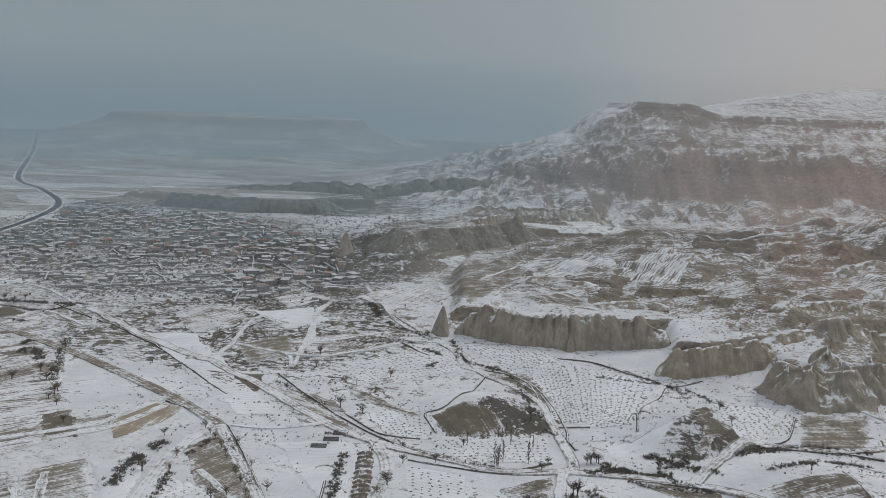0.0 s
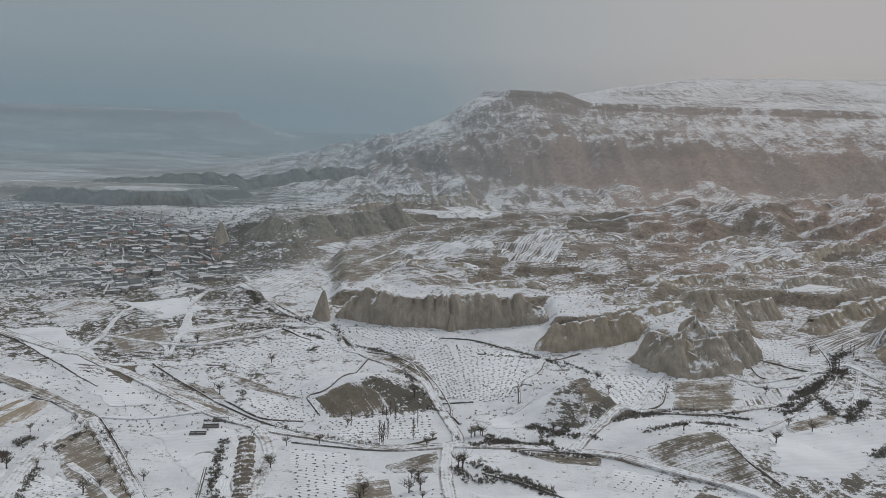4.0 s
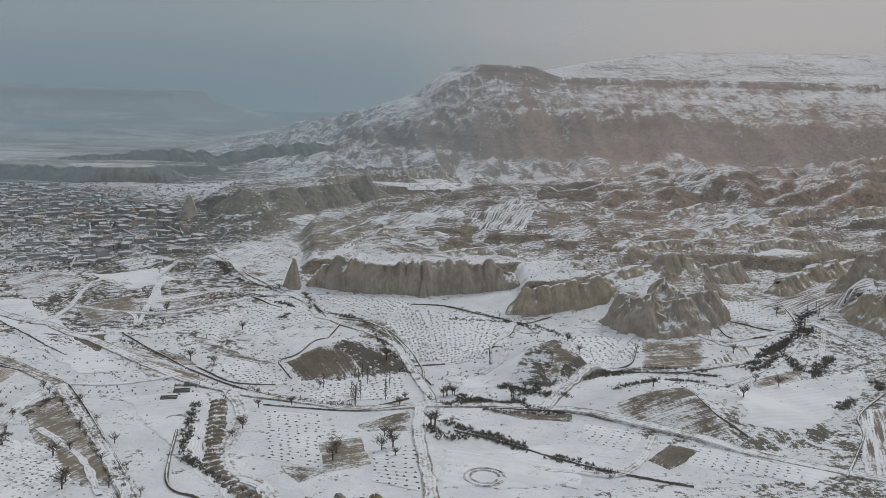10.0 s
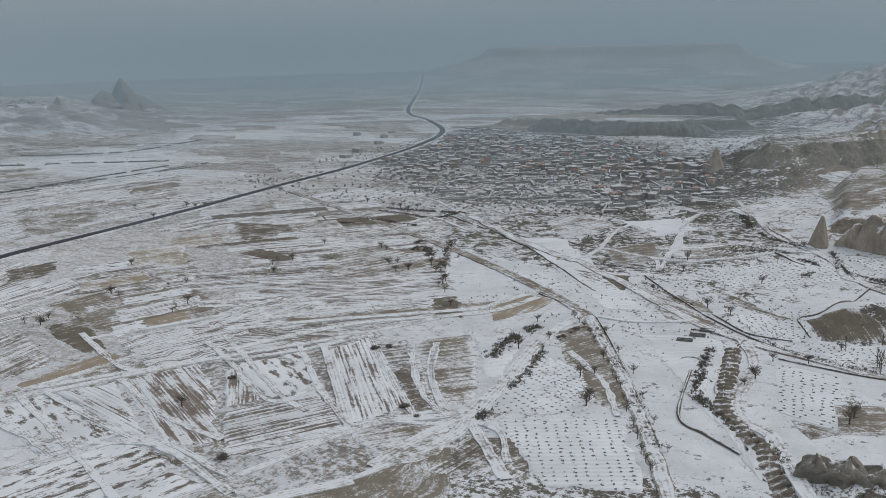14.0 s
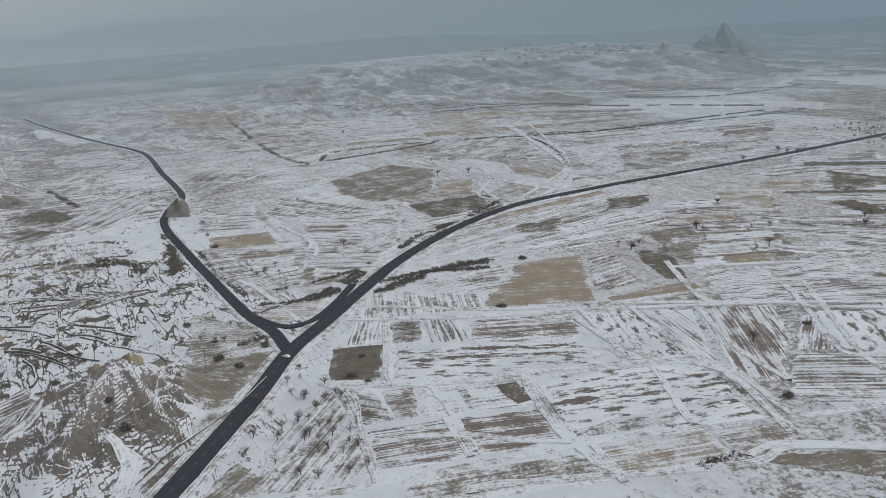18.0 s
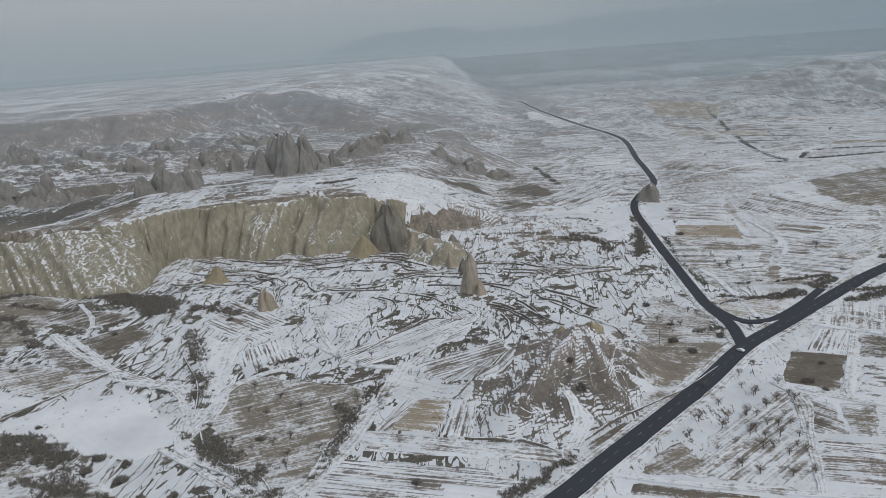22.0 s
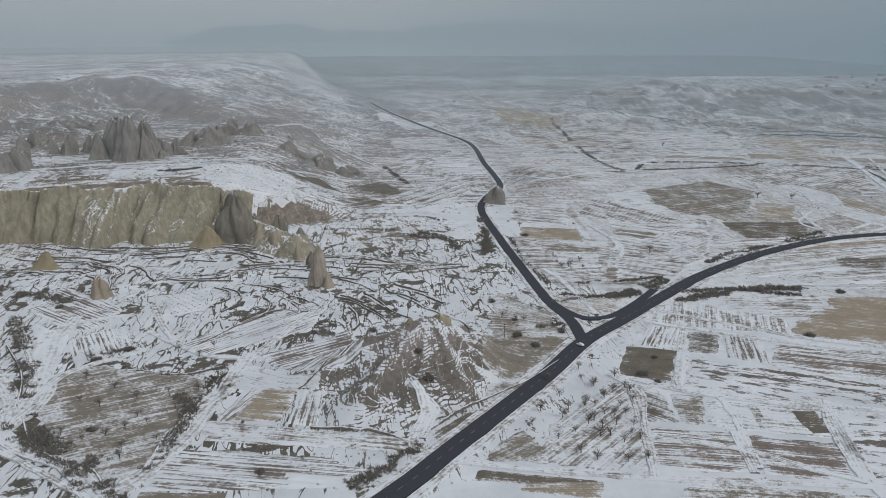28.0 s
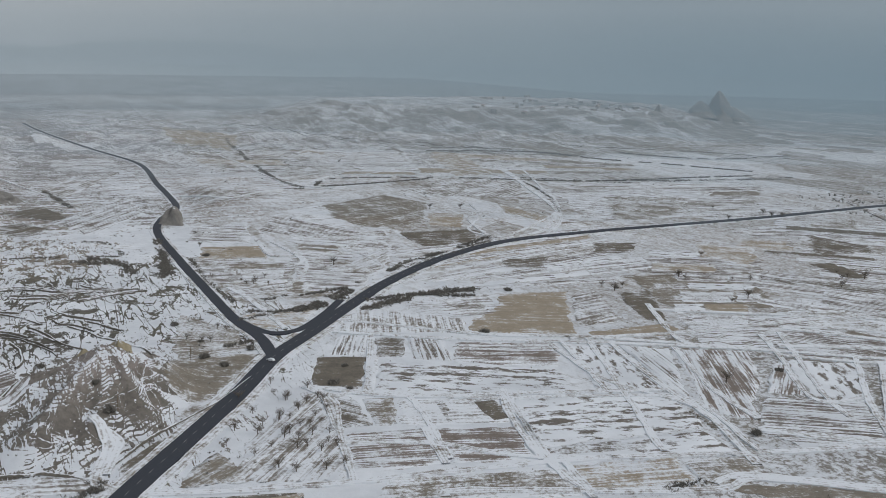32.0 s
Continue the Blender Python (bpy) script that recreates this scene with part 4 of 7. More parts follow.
def plot(kind, outline):
    """A field with any outline; its furrows run along the first edge. A draped net, its rim drawn to the outline."""
    P = np.array(outline, float)
    e = P[1] - P[0]
    e /= np.linalg.norm(e)
    turn = np.array([e, [-e[1], e[0]]])
    L = P @ turn.T
    lo, hi = L.min(0), L.max(0)
    step = max(2.0, math.sqrt((hi - lo).prod()) / 30)
    U, V = np.meshgrid(np.arange(lo[0] - step, hi[0] + 2 * step, step), np.arange(lo[1] - step, hi[1] + 2 * step, step))
    Q = np.stack([U, V], -1).reshape(-1, 2)
    W = Q @ turn
    inside = outside(W[:, 0], W[:, 1], list(map(tuple, P))) < 0
    rows, cols = U.shape
    F = grid_faces(rows, cols)
    F = F[inside[F].sum(1) >= 2]
    best, near = np.full(len(W), 1e12), W.copy()
    for p, q in zip(P, np.roll(P, -1, 0)):
        k = np.clip(((W - p) @ (q - p)) / ((q - p) @ (q - p)), 0, 1)
        c = p + k[:, None] * (q - p)
        d = ((W - c) ** 2).sum(1)
        near[d < best] = c[d < best]
        best = np.minimum(best, d)
    W = np.where(inside[:, None], W, near)
    used, F = np.unique(F, return_inverse=True)
    F = F.reshape(-1, 4)
    W, rim = W[used], ~inside[used]
    W = W + np.stack([fbm(W[:, 0] / 7, W[:, 1] / 7, 3, 201) - 0.5, fbm(W[:, 0] / 7, W[:, 1] / 7, 3, 301) - 0.5], -1) * min(7.0, 0.16 * (hi - lo).min())
    uv = W @ turn.T - lo
    PLOTS[0] += 1
    z = height(W[:, 0], W[:, 1]) + np.where(rim, -0.12, 0.2 + 0.0005 * PLOTS[0] + 0.0003 * np.hypot(W[:, 0], W[:, 1]))
    ob = mesh_object("field", np.column_stack([W, z]), F, M_FIELD[kind], None, True, uv)
    ob.data.attributes.new("rim", "FLOAT", "POINT").data.foreach_set("value", (1 - smooth(np.where(rim, 0, np.sqrt(best[used])) / 5.0)).astype(np.float32))
    tagged(ob, FIELD_LABEL[kind], "field", kind="structure")
    if kind == "V":
        gu, gv = np.meshgrid(np.arange(lo[0], hi[0], 4.2), np.arange(lo[1], hi[1], 3.3))
        spots = np.stack([gu.ravel(), gv.ravel()], 1) + rng.normal(0, 0.3, (gu.size, 2))
        spots = spots @ turn
        spots = spots[(outside(spots[:, 0], spots[:, 1], list(map(tuple, P))) < -1.0) & (rng.random(len(spots)) > 0.1)]
        if len(spots):
            zz = height(spots[:, 0], spots[:, 1]) + 0.25
            tagged(clumps("vines", np.column_stack([spots, zz]), rng.uniform(0.9, 1.3, len(spots)), M_DARK_SHRUB, 14, None, 0.4, 0.24), "rows of low pruned dark vine stocks in snow", "vines", kind="stuff")


GULLY_BANK = [(-85, 438), (-76, 382), (-73, 362), (-60, 340), (-49, 326), (-41, 306), (-35, 291)]

def all_banks():
    bank([(-167, 556), (-131, 514), (-106, 485), (-78, 459), (-51, 442), (-30, 434), (-8, 432), (11, 444)])
    bank([(-109, 496), (-83, 468), (-60, 464)])
    bank([(-53, 476), (-62, 498), (-50, 506), (-37, 559), (-33, 578)])
    bank([(15, 625), (38, 623), (58, 608), (78, 593), (90, 584), (111, 596)])
    bank([(-54, 625), (-40, 595), (-13, 583), (5, 556), (18, 504), (20, 474)])
    bank([(-17, 588), (-2, 566), (8, 516), (10, 499), (33, 503)])
    bank([(58, 488), (64, 537), (78, 561), (88, 594)])
    bank([(-171, 591), (-144, 602), (-97, 643)])
    bank([(-97, 400), (-88, 345), (-73, 331), (-57, 319)])
    bank([(-217, 494), (-174, 468), (-154, 440), (-107, 353)])
    bank([(-410, 713), (-290, 621), (-218, 545), (-187, 514)])
    bank([(128, 496), (161, 495), (188, 486)])
    bank([(108, 483), (88, 445), (81, 436)])
    bank([(51, 431), (85, 428)])
    bank([(32, 401), (52, 388), (75, 369), (97, 355), (127, 341)])
    bank([(169, 389), (159, 415), (156, 450)])
    bank([(197, 351), (228, 396), (241, 425), (284, 470)])
    bank([(221, 580), (225, 558), (254, 564)])
    bank([(-62, 434), (-16, 426), (12, 434)])
    bank([(-12, 575), (6, 547), (13, 502), (24, 465)])
    bank([(-75, 370), (-83, 415), (-83, 455)])
    bank([(158, 546), (144, 508), (131, 496)])
    bank([(291, 653), (275, 576), (229, 590)])
    bank([(-141, 617), (-106, 636), (-75, 611)])
    bank([(-231, 613), (-222, 655), (-202, 695)])
    bank([(-349, -292), (-384, -276), (-410, -263), (-429, -249)])
    bank([(-342, -193), (-386, -207), (-429, -230)])
    bank([(-335, -188), (-311, -176), (-294, -161), (-287, -147), (-274, -138), (-257, -131)])
    bank([(-482, -246), (-429, -222), (-386, -203), (-356, -196)])
    bank([(-422, -132), (-476, -102), (-475, -79)])
    bank([(-354, -75), (-380, -58), (-395, -42), (-401, -31), (-419, -13)])
    bank([(-315, -67), (-308, -41), (-298, -26)])
    bank([(-309, -19), (-331, -1), (-357, 28), (-386, 51)])
    bank([(-387, -154), (-380, -130), (-389, -114)])

def all_fields():
    field("W", [(-482, 169), (-483, 226), (-437, 216), (-447, 162)])
    field("G", [(-210, 175), (-186, 230), (-158, 276), (-142, 235)])
    field("T", [(-568, 522), (-548, 565), (-514, 526), (-546, 494)])
    field("S", [(-622, 544), (-613, 634), (-541, 633), (-579, 540)])
    field("S", [(-552, 362), (-536, 424), (-461, 426), (-495, 363)])
    field("G", [(-491, 344), (-453, 424), (-386, 383), (-413, 321)])
    field("S", [(-390, 310), (-323, 409), (-271, 444), (-353, 300)])
    field("S", [(-778, 601), (-704, 749), (-631, 696), (-670, 573)])
    field("W", [(-665, 68), (-614, 135), (-566, 118), (-612, 65)])
    field("G", [(-582, 69), (-563, 121), (-514, 137), (-518, 75)])
    field("D", [(-1342, 246), (-1299, 345), (-1174, 344), (-1160, 247)])
    field("T", [(-795, 320), (-777, 353), (-707, 315), (-724, 293)])
    field("W", [(-965, 105), (-932, 174), (-928, 216), (-890, 122)])
    field("G", [(-1448, 183), (-1531, 288), (-1299, 282), (-1235, 188)])
    field("T", [(-1444, 303), (-1445, 398), (-1317, 367), (-1369, 292)])
    field("W", [(-720, 157), (-713, 241), (-610, 209), (-634, 166)])
    field("S", [(-347, 348), (-279, 394), (-260, 376), (-309, 322)])
    field("X", [(-136, 445), (-93, 451), (-81, 374), (-42, 298)])
    field("D", [(-155, 287), (-140, 297), (-125, 271), (-133, 260)])
    field("X", [(-298, 638), (-257, 636), (-145, 487), (-168, 481)])
    field("V", [(-61, 426), (-32, 421), (-27, 358), (-51, 368)])
    field("G", [(-32, 386), (-12, 392), (-7, 363), (-26, 355)])
    field("V", [(-7, 379), (15, 385), (14, 337), (-5, 346)])
    field("V", [(-134, 575), (-71, 629), (-44, 594), (-104, 545)])
    field("V", [(-56, 646), (-4, 652), (19, 619), (-17, 594)])
    field("V", [(-15, 639), (23, 607), (30, 507), (5, 512)])
    field("V", [(26, 608), (81, 594), (56, 497), (30, 507)])
    field("V", [(-99, 498), (-58, 518), (-54, 465), (-75, 460)])
    field("V", [(-54, 465), (8, 481), (11, 444), (-34, 437)])
    field("G", [(-155, 534), (-120, 517), (-109, 496), (-126, 497)])
    field("D", [(-222, 556), (-176, 554), (-171, 517), (-197, 531)])
    field("S", [(-608, 640), (-561, 679), (-523, 623), (-564, 591)])
    field("D", [(-484, 518), (-486, 551), (-444, 550), (-441, 520)])
    field("D", [(-524, 647), (-494, 688), (-447, 652), (-473, 618)])
    field("S", [(-353, 488), (-316, 527), (-286, 504), (-308, 464)])
    field("V", [(109, 560), (157, 556), (160, 530), (116, 490)])
    field("X", [(40, 474), (77, 492), (64, 465), (42, 460)])
    field("X", [(85, 388), (33, 375), (49, 358), (94, 352)])
    field("V", [(240, 629), (304, 642), (276, 588), (233, 591)])
    field("W", [(304, 614), (345, 606), (317, 581), (299, 595)])
    field("S", [(-339, 364), (-263, 446), (-239, 435), (-315, 352)])
    field("S", [(-531, 554), (-461, 593), (-424, 571), (-502, 522)])
    field("G", [(-507, 34), (-466, 60), (-425, 56), (-419, 18)])
    field("S", [(-374, -96), (-321, -108), (-316, -105), (-360, -75)])
    field("G", [(-266, -123), (-263, -93), (-254, -94), (-253, -124)])
    field("S", [(-1488, 150), (-1313, 224), (-1198, 173), (-1353, 125)])
    field("W", [(-1791, -55), (-1615, 76), (-1479, 21), (-1702, -33)])
    field("S", [(-1382, -17), (-1386, 69), (-1214, 72), (-1262, -11)])
    field("W", [(-849, 188), (-878, 248), (-763, 241), (-740, 189)])
    field("S", [(-640, 137), (-612, 190), (-558, 172), (-567, 126)])
    field("S", [(-882, -378), (-931, -268), (-866, -253), (-823, -356)])
    field("V", [(-794, -225), (-852, -118), (-779, -107), (-760, -207)])
    field("S", [(-394, 312), (-368, 377), (-312, 341), (-339, 287)])
    plot("D", [(-402, 87), (-393, 112), (-350, 93), (-363, 73)])
    plot("S", [(-427, 126), (-395, 111), (-403, 94), (-434, 110)])
    plot("D", [(-423, 127), (-415, 142), (-384, 128), (-391, 116)])
    plot("S", [(-404, 160), (-370, 150), (-381, 131), (-415, 143)])
    plot("X", [(-395, 113), (-392, 118), (-343, 97), (-347, 93)])
    plot("R", [(-383, 115), (-339, 194), (-308, 186), (-326, 129), (-343, 97)])
    plot("P", [(-400, 164), (-378, 213), (-340, 196), (-369, 149)])
    plot("R", [(-368, 216), (-305, 195), (-294, 227), (-363, 241)])
    plot("S", [(-360, 244), (-295, 228), (-278, 226), (-344, 266)])
    plot("P", [(-344, 268), (-266, 225), (-250, 239), (-322, 305)])
    plot("D", [(-356, 73), (-338, 87), (-306, 83), (-309, 70)])
    plot("G", [(-338, 89), (-334, 103), (-303, 93), (-306, 84)])
    plot("W", [(-332, 104), (-317, 148), (-288, 140), (-302, 94)])
    plot("D", [(-323, 117), (-322, 123), (-296, 117), (-298, 112)])
    plot("D", [(-315, 132), (-314, 146), (-290, 140), (-292, 131)])
    plot("P", [(-304, 70), (-296, 101), (-262, 96), (-269, 61)])
    plot("P", [(-295, 104), (-284, 138), (-253, 130), (-261, 99)])
    plot("R", [(-314, 152), (-291, 225), (-252, 213), (-262, 136)])
    plot("D", [(-271, 217), (-267, 220), (-246, 218), (-248, 214)])
    plot("R", [(-261, 136), (-249, 210), (-229, 207), (-249, 134)])
    plot("D", [(-260, 146), (-250, 183), (-242, 179), (-251, 137)])
    plot("T", [(-243, 138), (-233, 182), (-208, 174), (-219, 135)])
    plot("G", [(-231, 184), (-222, 213), (-202, 194), (-208, 174)])
    plot("G", [(-259, 72), (-244, 134), (-220, 132), (-242, 59)])
    plot("T", [(-412, 179), (-384, 234), (-470, 278), (-479, 234), (-443, 213), (-435, 193)])
    plot("W", [(-437, 188), (-412, 179), (-438, 111), (-491, 134)])
    plot("T", [(-387, 241), (-383, 296), (-371, 296), (-363, 286), (-377, 241)])
    plot("T", [(-467, 67), (-458, 80), (-459, 95), (-488, 113), (-497, 93), (-492, 67)])
    plot("T", [(-656, 71), (-641, 121), (-687, 123), (-700, 81)])
    plot("S", [(-723, 75), (-697, 120), (-799, 140), (-784, 84)])
    plot("T", [(-570, 472), (-537, 505), (-474, 447), (-532, 448)])
    plot("D", [(-606, 390), (-595, 433), (-558, 396), (-565, 366)])
    plot("D", [(-570, 284), (-572, 329), (-532, 300), (-545, 275)])
    plot("W", [(-459, 277), (-463, 301), (-397, 272), (-399, 244)])
    plot("D", [(-455, 309), (-448, 333), (-388, 300), (-392, 288)])
    plot("G", [(-867, 234), (-920, 320), (-852, 346), (-734, 289), (-731, 232), (-791, 219)])
    plot("D", [(-699, 250), (-691, 331), (-637, 293), (-637, 248)])
    plot("T", [(-825, 416), (-733, 425), (-705, 403), (-771, 397)])
    plot("W", [(-310, 31), (-358, 72), (-308, 69), (-264, 59), (-279, 16)])
    plot("G", [(-295, 6), (-305, 19), (-275, 26), (-281, 1)])
    plot("D", [(-274, -4), (-261, 41), (-258, 32), (-265, -6)])
    plot("T", [(-262, 13), (-260, 41), (-248, 36), (-257, 8)])
    plot("G", [(-426, 18), (-418, 60), (-389, 49), (-358, 21), (-369, 8)])
    plot("G", [(-1164, 256), (-1239, 369), (-1164, 386), (-1067, 283), (-1065, 238)])
    plot("T", [(-1298, 539), (-1324, 610), (-1045, 531), (-1048, 471)])
    plot("W", [(-946, 347), (-1039, 459), (-1002, 537), (-851, 474), (-893, 391)])
    plot("S", [(-862, 517), (-871, 660), (-813, 708), (-718, 557), (-756, 471)])
    plot("G", [(-832, 556), (-786, 647), (-701, 557), (-691, 472)])
    plot("W", [(-1479, 344), (-1413, 506), (-1141, 471), (-1239, 369)])
    plot("T", [(-1929, 210), (-1714, 336), (-1415, 252), (-1581, 185)])
    plot("S", [(-827, 172), (-706, 223), (-707, 177), (-744, 136)])
    plot("G", [(-612, 181), (-654, 230), (-562, 185), (-541, 140)])
    plot("S", [(-598, 128), (-564, 177), (-528, 160), (-532, 118)])
    plot("T", [(-326, -99), (-320, -79), (-355, -75), (-366, -91)])
    plot("S", [(-355, -75), (-319, -77), (-316, -64), (-347, -63)])
    plot("W", [(-328, -118), (-301, -24), (-290, -28), (-306, -107)])
    plot("S", [(-301, -118), (-286, -58), (-274, -41), (-264, -57), (-265, -123)])
    plot("X", [(-277, -75), (-271, -51), (-264, -45), (-264, -73)])
    plot("G", [(-385, -194), (-396, -174), (-374, -117), (-335, -113), (-287, -120), (-270, -135), (-303, -166), (-337, -185)])
    plot("X", [(-395, -253), (-365, -224), (-335, -201), (-321, -191), (-304, -206), (-310, -229), (-327, -265), (-346, -293), (-366, -275), (-379, -249)])
    plot("X", [(-400, -339), (-373, -279), (-351, -299), (-368, -319)])
    plot("G", [(-420, -352), (-435, -327), (-404, -264), (-376, -278), (-404, -342)])
    plot("D", [(-455, -327), (-458, -297), (-415, -263), (-402, -276), (-417, -299)])
    plot("D", [(-522, -367), (-541, -353), (-517, -297), (-499, -312), (-490, -319)])
    plot("D", [(-467, -311), (-497, -288), (-474, -267), (-434, -278)])
    plot("S", [(-489, -186), (-541, -239), (-491, -241), (-446, -201), (-457, -191)])
    plot("S", [(-436, -202), (-394, -185), (-425, -166), (-460, -178)])
    plot("X", [(-395, -209), (-428, -215), (-469, -234), (-457, -219), (-446, -204), (-364, -187), (-350, -193)])
    plot("D", [(-336, -299), (-332, -265), (-315, -250), (-294, -257), (-294, -271)])
    plot("G", [(-291, -270), (-304, -239), (-278, -202), (-264, -200), (-264, -252)])
    plot("S", [(-424, -144), (-502, -75), (-470, -70), (-440, -75), (-407, -125)])
    plot("S", [(-404, -98), (-437, -53), (-376, -46), (-364, -61), (-389, -91)])
    plot("W", [(-397, -108), (-364, -64), (-352, -66), (-360, -108)])
    plot("V", [(-513, -170), (-533, -144), (-486, -140), (-474, -155)])
    plot("V", [(-764, -191), (-804, -123), (-742, -107), (-696, -168)])
    plot("D", [(-306, -19), (-329, 1), (-321, 12), (-292, -13)])
    plot("X", [(-730, 16), (-726, 48), (-658, 38), (-662, 16)])
    plot("D", [(-859, -123), (-900, -97), (-862, -70)])
    plot("D", [(-904, -73), (-945, -34), (-849, -2), (-866, -29)])
    plot("S", [(-559, -172), (-531, -121), (-542, -146), (-619, -220)])
    plot("D", [(-824, -82), (-858, -51), (-818, -29), (-777, -50)])
    plot("W", [(-1041, -52), (-1183, 5), (-1224, 67), (-998, -8)])
    plot("S", [(-851, -29), (-982, 53), (-870, 59), (-776, 0)])
    plot("S", [(-277, 349), (-211, 275), (-197, 305), (-269, 376)])
    plot("R", [(-307, 312), (-263, 284), (-245, 301), (-286, 342)])
    plot("P", [(-304, 301), (-274, 267), (-263, 283), (-306, 310)])
    plot("S", [(-246, 300), (-270, 263), (-241, 231), (-221, 236), (-208, 271)])
    plot("D", [(-255, 363), (-241, 379), (-211, 341), (-185, 309), (-195, 303)])
    plot("G", [(-242, 380), (-219, 403), (-188, 354), (-175, 323), (-185, 311), (-210, 341)])
    plot("X", [(-215, 399), (-199, 413), (-186, 395), (-176, 353), (-182, 350)])
    plot("V", [(-180, 386), (-174, 396), (-129, 348), (-125, 330), (-160, 313), (-166, 321)])
    plot("V", [(-157, 308), (-108, 333), (-87, 286), (-81, 273), (-117, 264)])
    plot("T", [(-232, 452), (-230, 488), (-201, 490), (-204, 461), (-218, 430)])
    plot("D", [(-161, 252), (-159, 262), (-160, 292), (-159, 297), (-121, 263)])
    plot("G", [(-205, 269), (-173, 304), (-162, 266), (-175, 248)])
    plot("D", [(-475, 503), (-467, 523), (-421, 508), (-426, 490)])
    plot("G", [(-376, 381), (-368, 419), (-322, 409), (-348, 375)])
    plot("D", [(-275, 455), (-264, 470), (-236, 431), (-255, 426)])
    plot("W", [(-414, 536), (-394, 579), (-308, 529), (-340, 463)])
    plot("S", [(-407, 445), (-327, 494), (-280, 478), (-312, 422), (-382, 415)])
    plot("G", [(-639, 675), (-610, 709), (-567, 664), (-600, 630)])
    plot("D", [(-573, 601), (-512, 609), (-486, 597), (-497, 533)])
    plot("S", [(-605, 711), (-570, 799), (-480, 805), (-523, 730)])
    plot("W", [(-301, 706), (-268, 747), (-233, 690), (-258, 636)])
    plot("W", [(-238, 773), (-212, 798), (-184, 771), (-210, 731)])
    plot("D", [(-47, 473), (-58, 494), (-40, 508), (-20, 494), (-14, 482), (-31, 472)])
    plot("D", [(96, 547), (107, 554), (107, 495), (92, 468), (84, 468), (92, 482)])
    plot("D", [(46, 433), (93, 424), (91, 413), (67, 416)])
    plot("V", [(96, 411), (121, 396), (108, 375), (89, 387)])
    plot("V", [(141, 384), (183, 359), (172, 346), (131, 363)])
    plot("D", [(108, 425), (158, 448), (162, 392), (152, 385), (123, 398)])
    plot("D", [(115, 368), (131, 387), (144, 378), (122, 357)])
    plot("X", [(191, 466), (282, 498), (270, 469), (201, 398), (170, 399)])
    plot("X", [(26, 380), (82, 356), (79, 340), (20, 341)])
    plot("G", [(163, 549), (203, 556), (186, 500), (149, 497)])
    plot("S", [(196, 518), (193, 498), (229, 529), (228, 546)])
    plot("P", [(242, 432), (205, 351), (215, 339), (273, 441)])
    plot("G", [(205, 478), (252, 507), (231, 478), (203, 463)])
    plot("D", [(-15, 408), (11, 429), (11, 401), (-10, 401)])
    plot("D", [(-46, 363), (-23, 357), (-35, 344)])
    plot("G", [(-170, 540), (-147, 526), (-97, 472), (-127, 472)])
    plot("G", [(-179, 428), (-167, 452), (-127, 388), (-102, 342), (-119, 342), (-146, 369)])
    plot("V", [(-163, 387), (-144, 381), (-123, 342), (-145, 342)])
    plot("D", [(-126, 552), (-111, 542), (-57, 493), (-71, 498), (-107, 523)])
    plot("X", [(152, 385), (202, 357), (174, 340), (178, 360)])
    plot("W", [(-182, 624), (-95, 670), (-80, 649), (-149, 584)])
    plot("D", [(-149, 632), (-95, 670), (-105, 630), (-136, 595)])
    plot("G", [(-217, 615), (-183, 631), (-161, 589), (-196, 576)])
    plot("X", [(-238, 716), (-188, 725), (-165, 684), (-189, 650)])
    plot("D", [(-27, 580), (-9, 599), (13, 547), (6, 506), (-4, 526)])
    plot("W", [(-34, 723), (43, 710), (38, 757), (12, 804), (-26, 769)])
    plot("W", [(-24, 858), (55, 935), (75, 893), (18, 802)])
    plot("S", [(73, 864), (135, 1002), (152, 908), (121, 811), (84, 797)])
    plot("W", [(-78, 1152), (28, 1411), (136, 1125), (23, 1094)])
    plot("D", [(185, 1117), (243, 1027), (220, 949), (160, 988)])
    plot("W", [(140, 798), (182, 827), (183, 782), (143, 755)])
    plot("S", [(283, 854), (360, 894), (376, 873), (292, 798)])
    plot("W", [(315, 775), (379, 812), (364, 757), (314, 746)])
    plot("S", [(266, 645), (407, 738), (345, 606), (269, 610)])
    plot("G", [(-103, 880), (-38, 903), (-14, 841), (-56, 706)])
    plot("W", [(-97, 926), (-39, 924), (-66, 980), (-109, 938)])
    plot("W", [(-162, 774), (-132, 859), (-101, 820), (-121, 729)])
    plot("S", [(202, 1526), (333, 1548), (379, 1529), (262, 1473)])
    plot("G", [(-599, -466), (-599, -424), (-559, -367), (-469, -342), (-450, -372)])
    plot("D", [(-530, -422), (-549, -409), (-506, -367), (-471, -370)])
    plot("G", [(-353, 9), (-363, 25), (-344, 27), (-329, 8)])


def strips(kinds, quad, n):
    """A block of land cut into n long plots of unequal width."""
    a, b, c, d = [np.array(p, float) for p in quad]
    r = np.random.default_rng(abs(int(a[0] + b[1])))
    cut = np.cumsum(np.r_[0, r.uniform(0.5, 1.5, n)])
    cut /= cut[-1]
    for k in range(n):
        f, g = cut[k] + 0.012, cut[k + 1] - 0.012
        m = r.uniform(0.3, 0.7)
        p, q = r.uniform(-0.22, 0.1), r.uniform(-0.1, 0.1)
        left, right = lambda u: a + (d - a) * u + p * (b - a), lambda u: b + (c - b) * u + q * (b - a)
        lo, hi = left(f) + (right(f) - left(f)) * m, left(g) + (right(g) - left(g)) * m
        plot(kinds[k % len(kinds)], [tuple(left(f)), tuple(lo), tuple(hi), tuple(left(g))])
        plot(kinds[(k + 2) % len(kinds)], [tuple(lo), tuple(right(f)), tuple(right(g)), tuple(hi)])


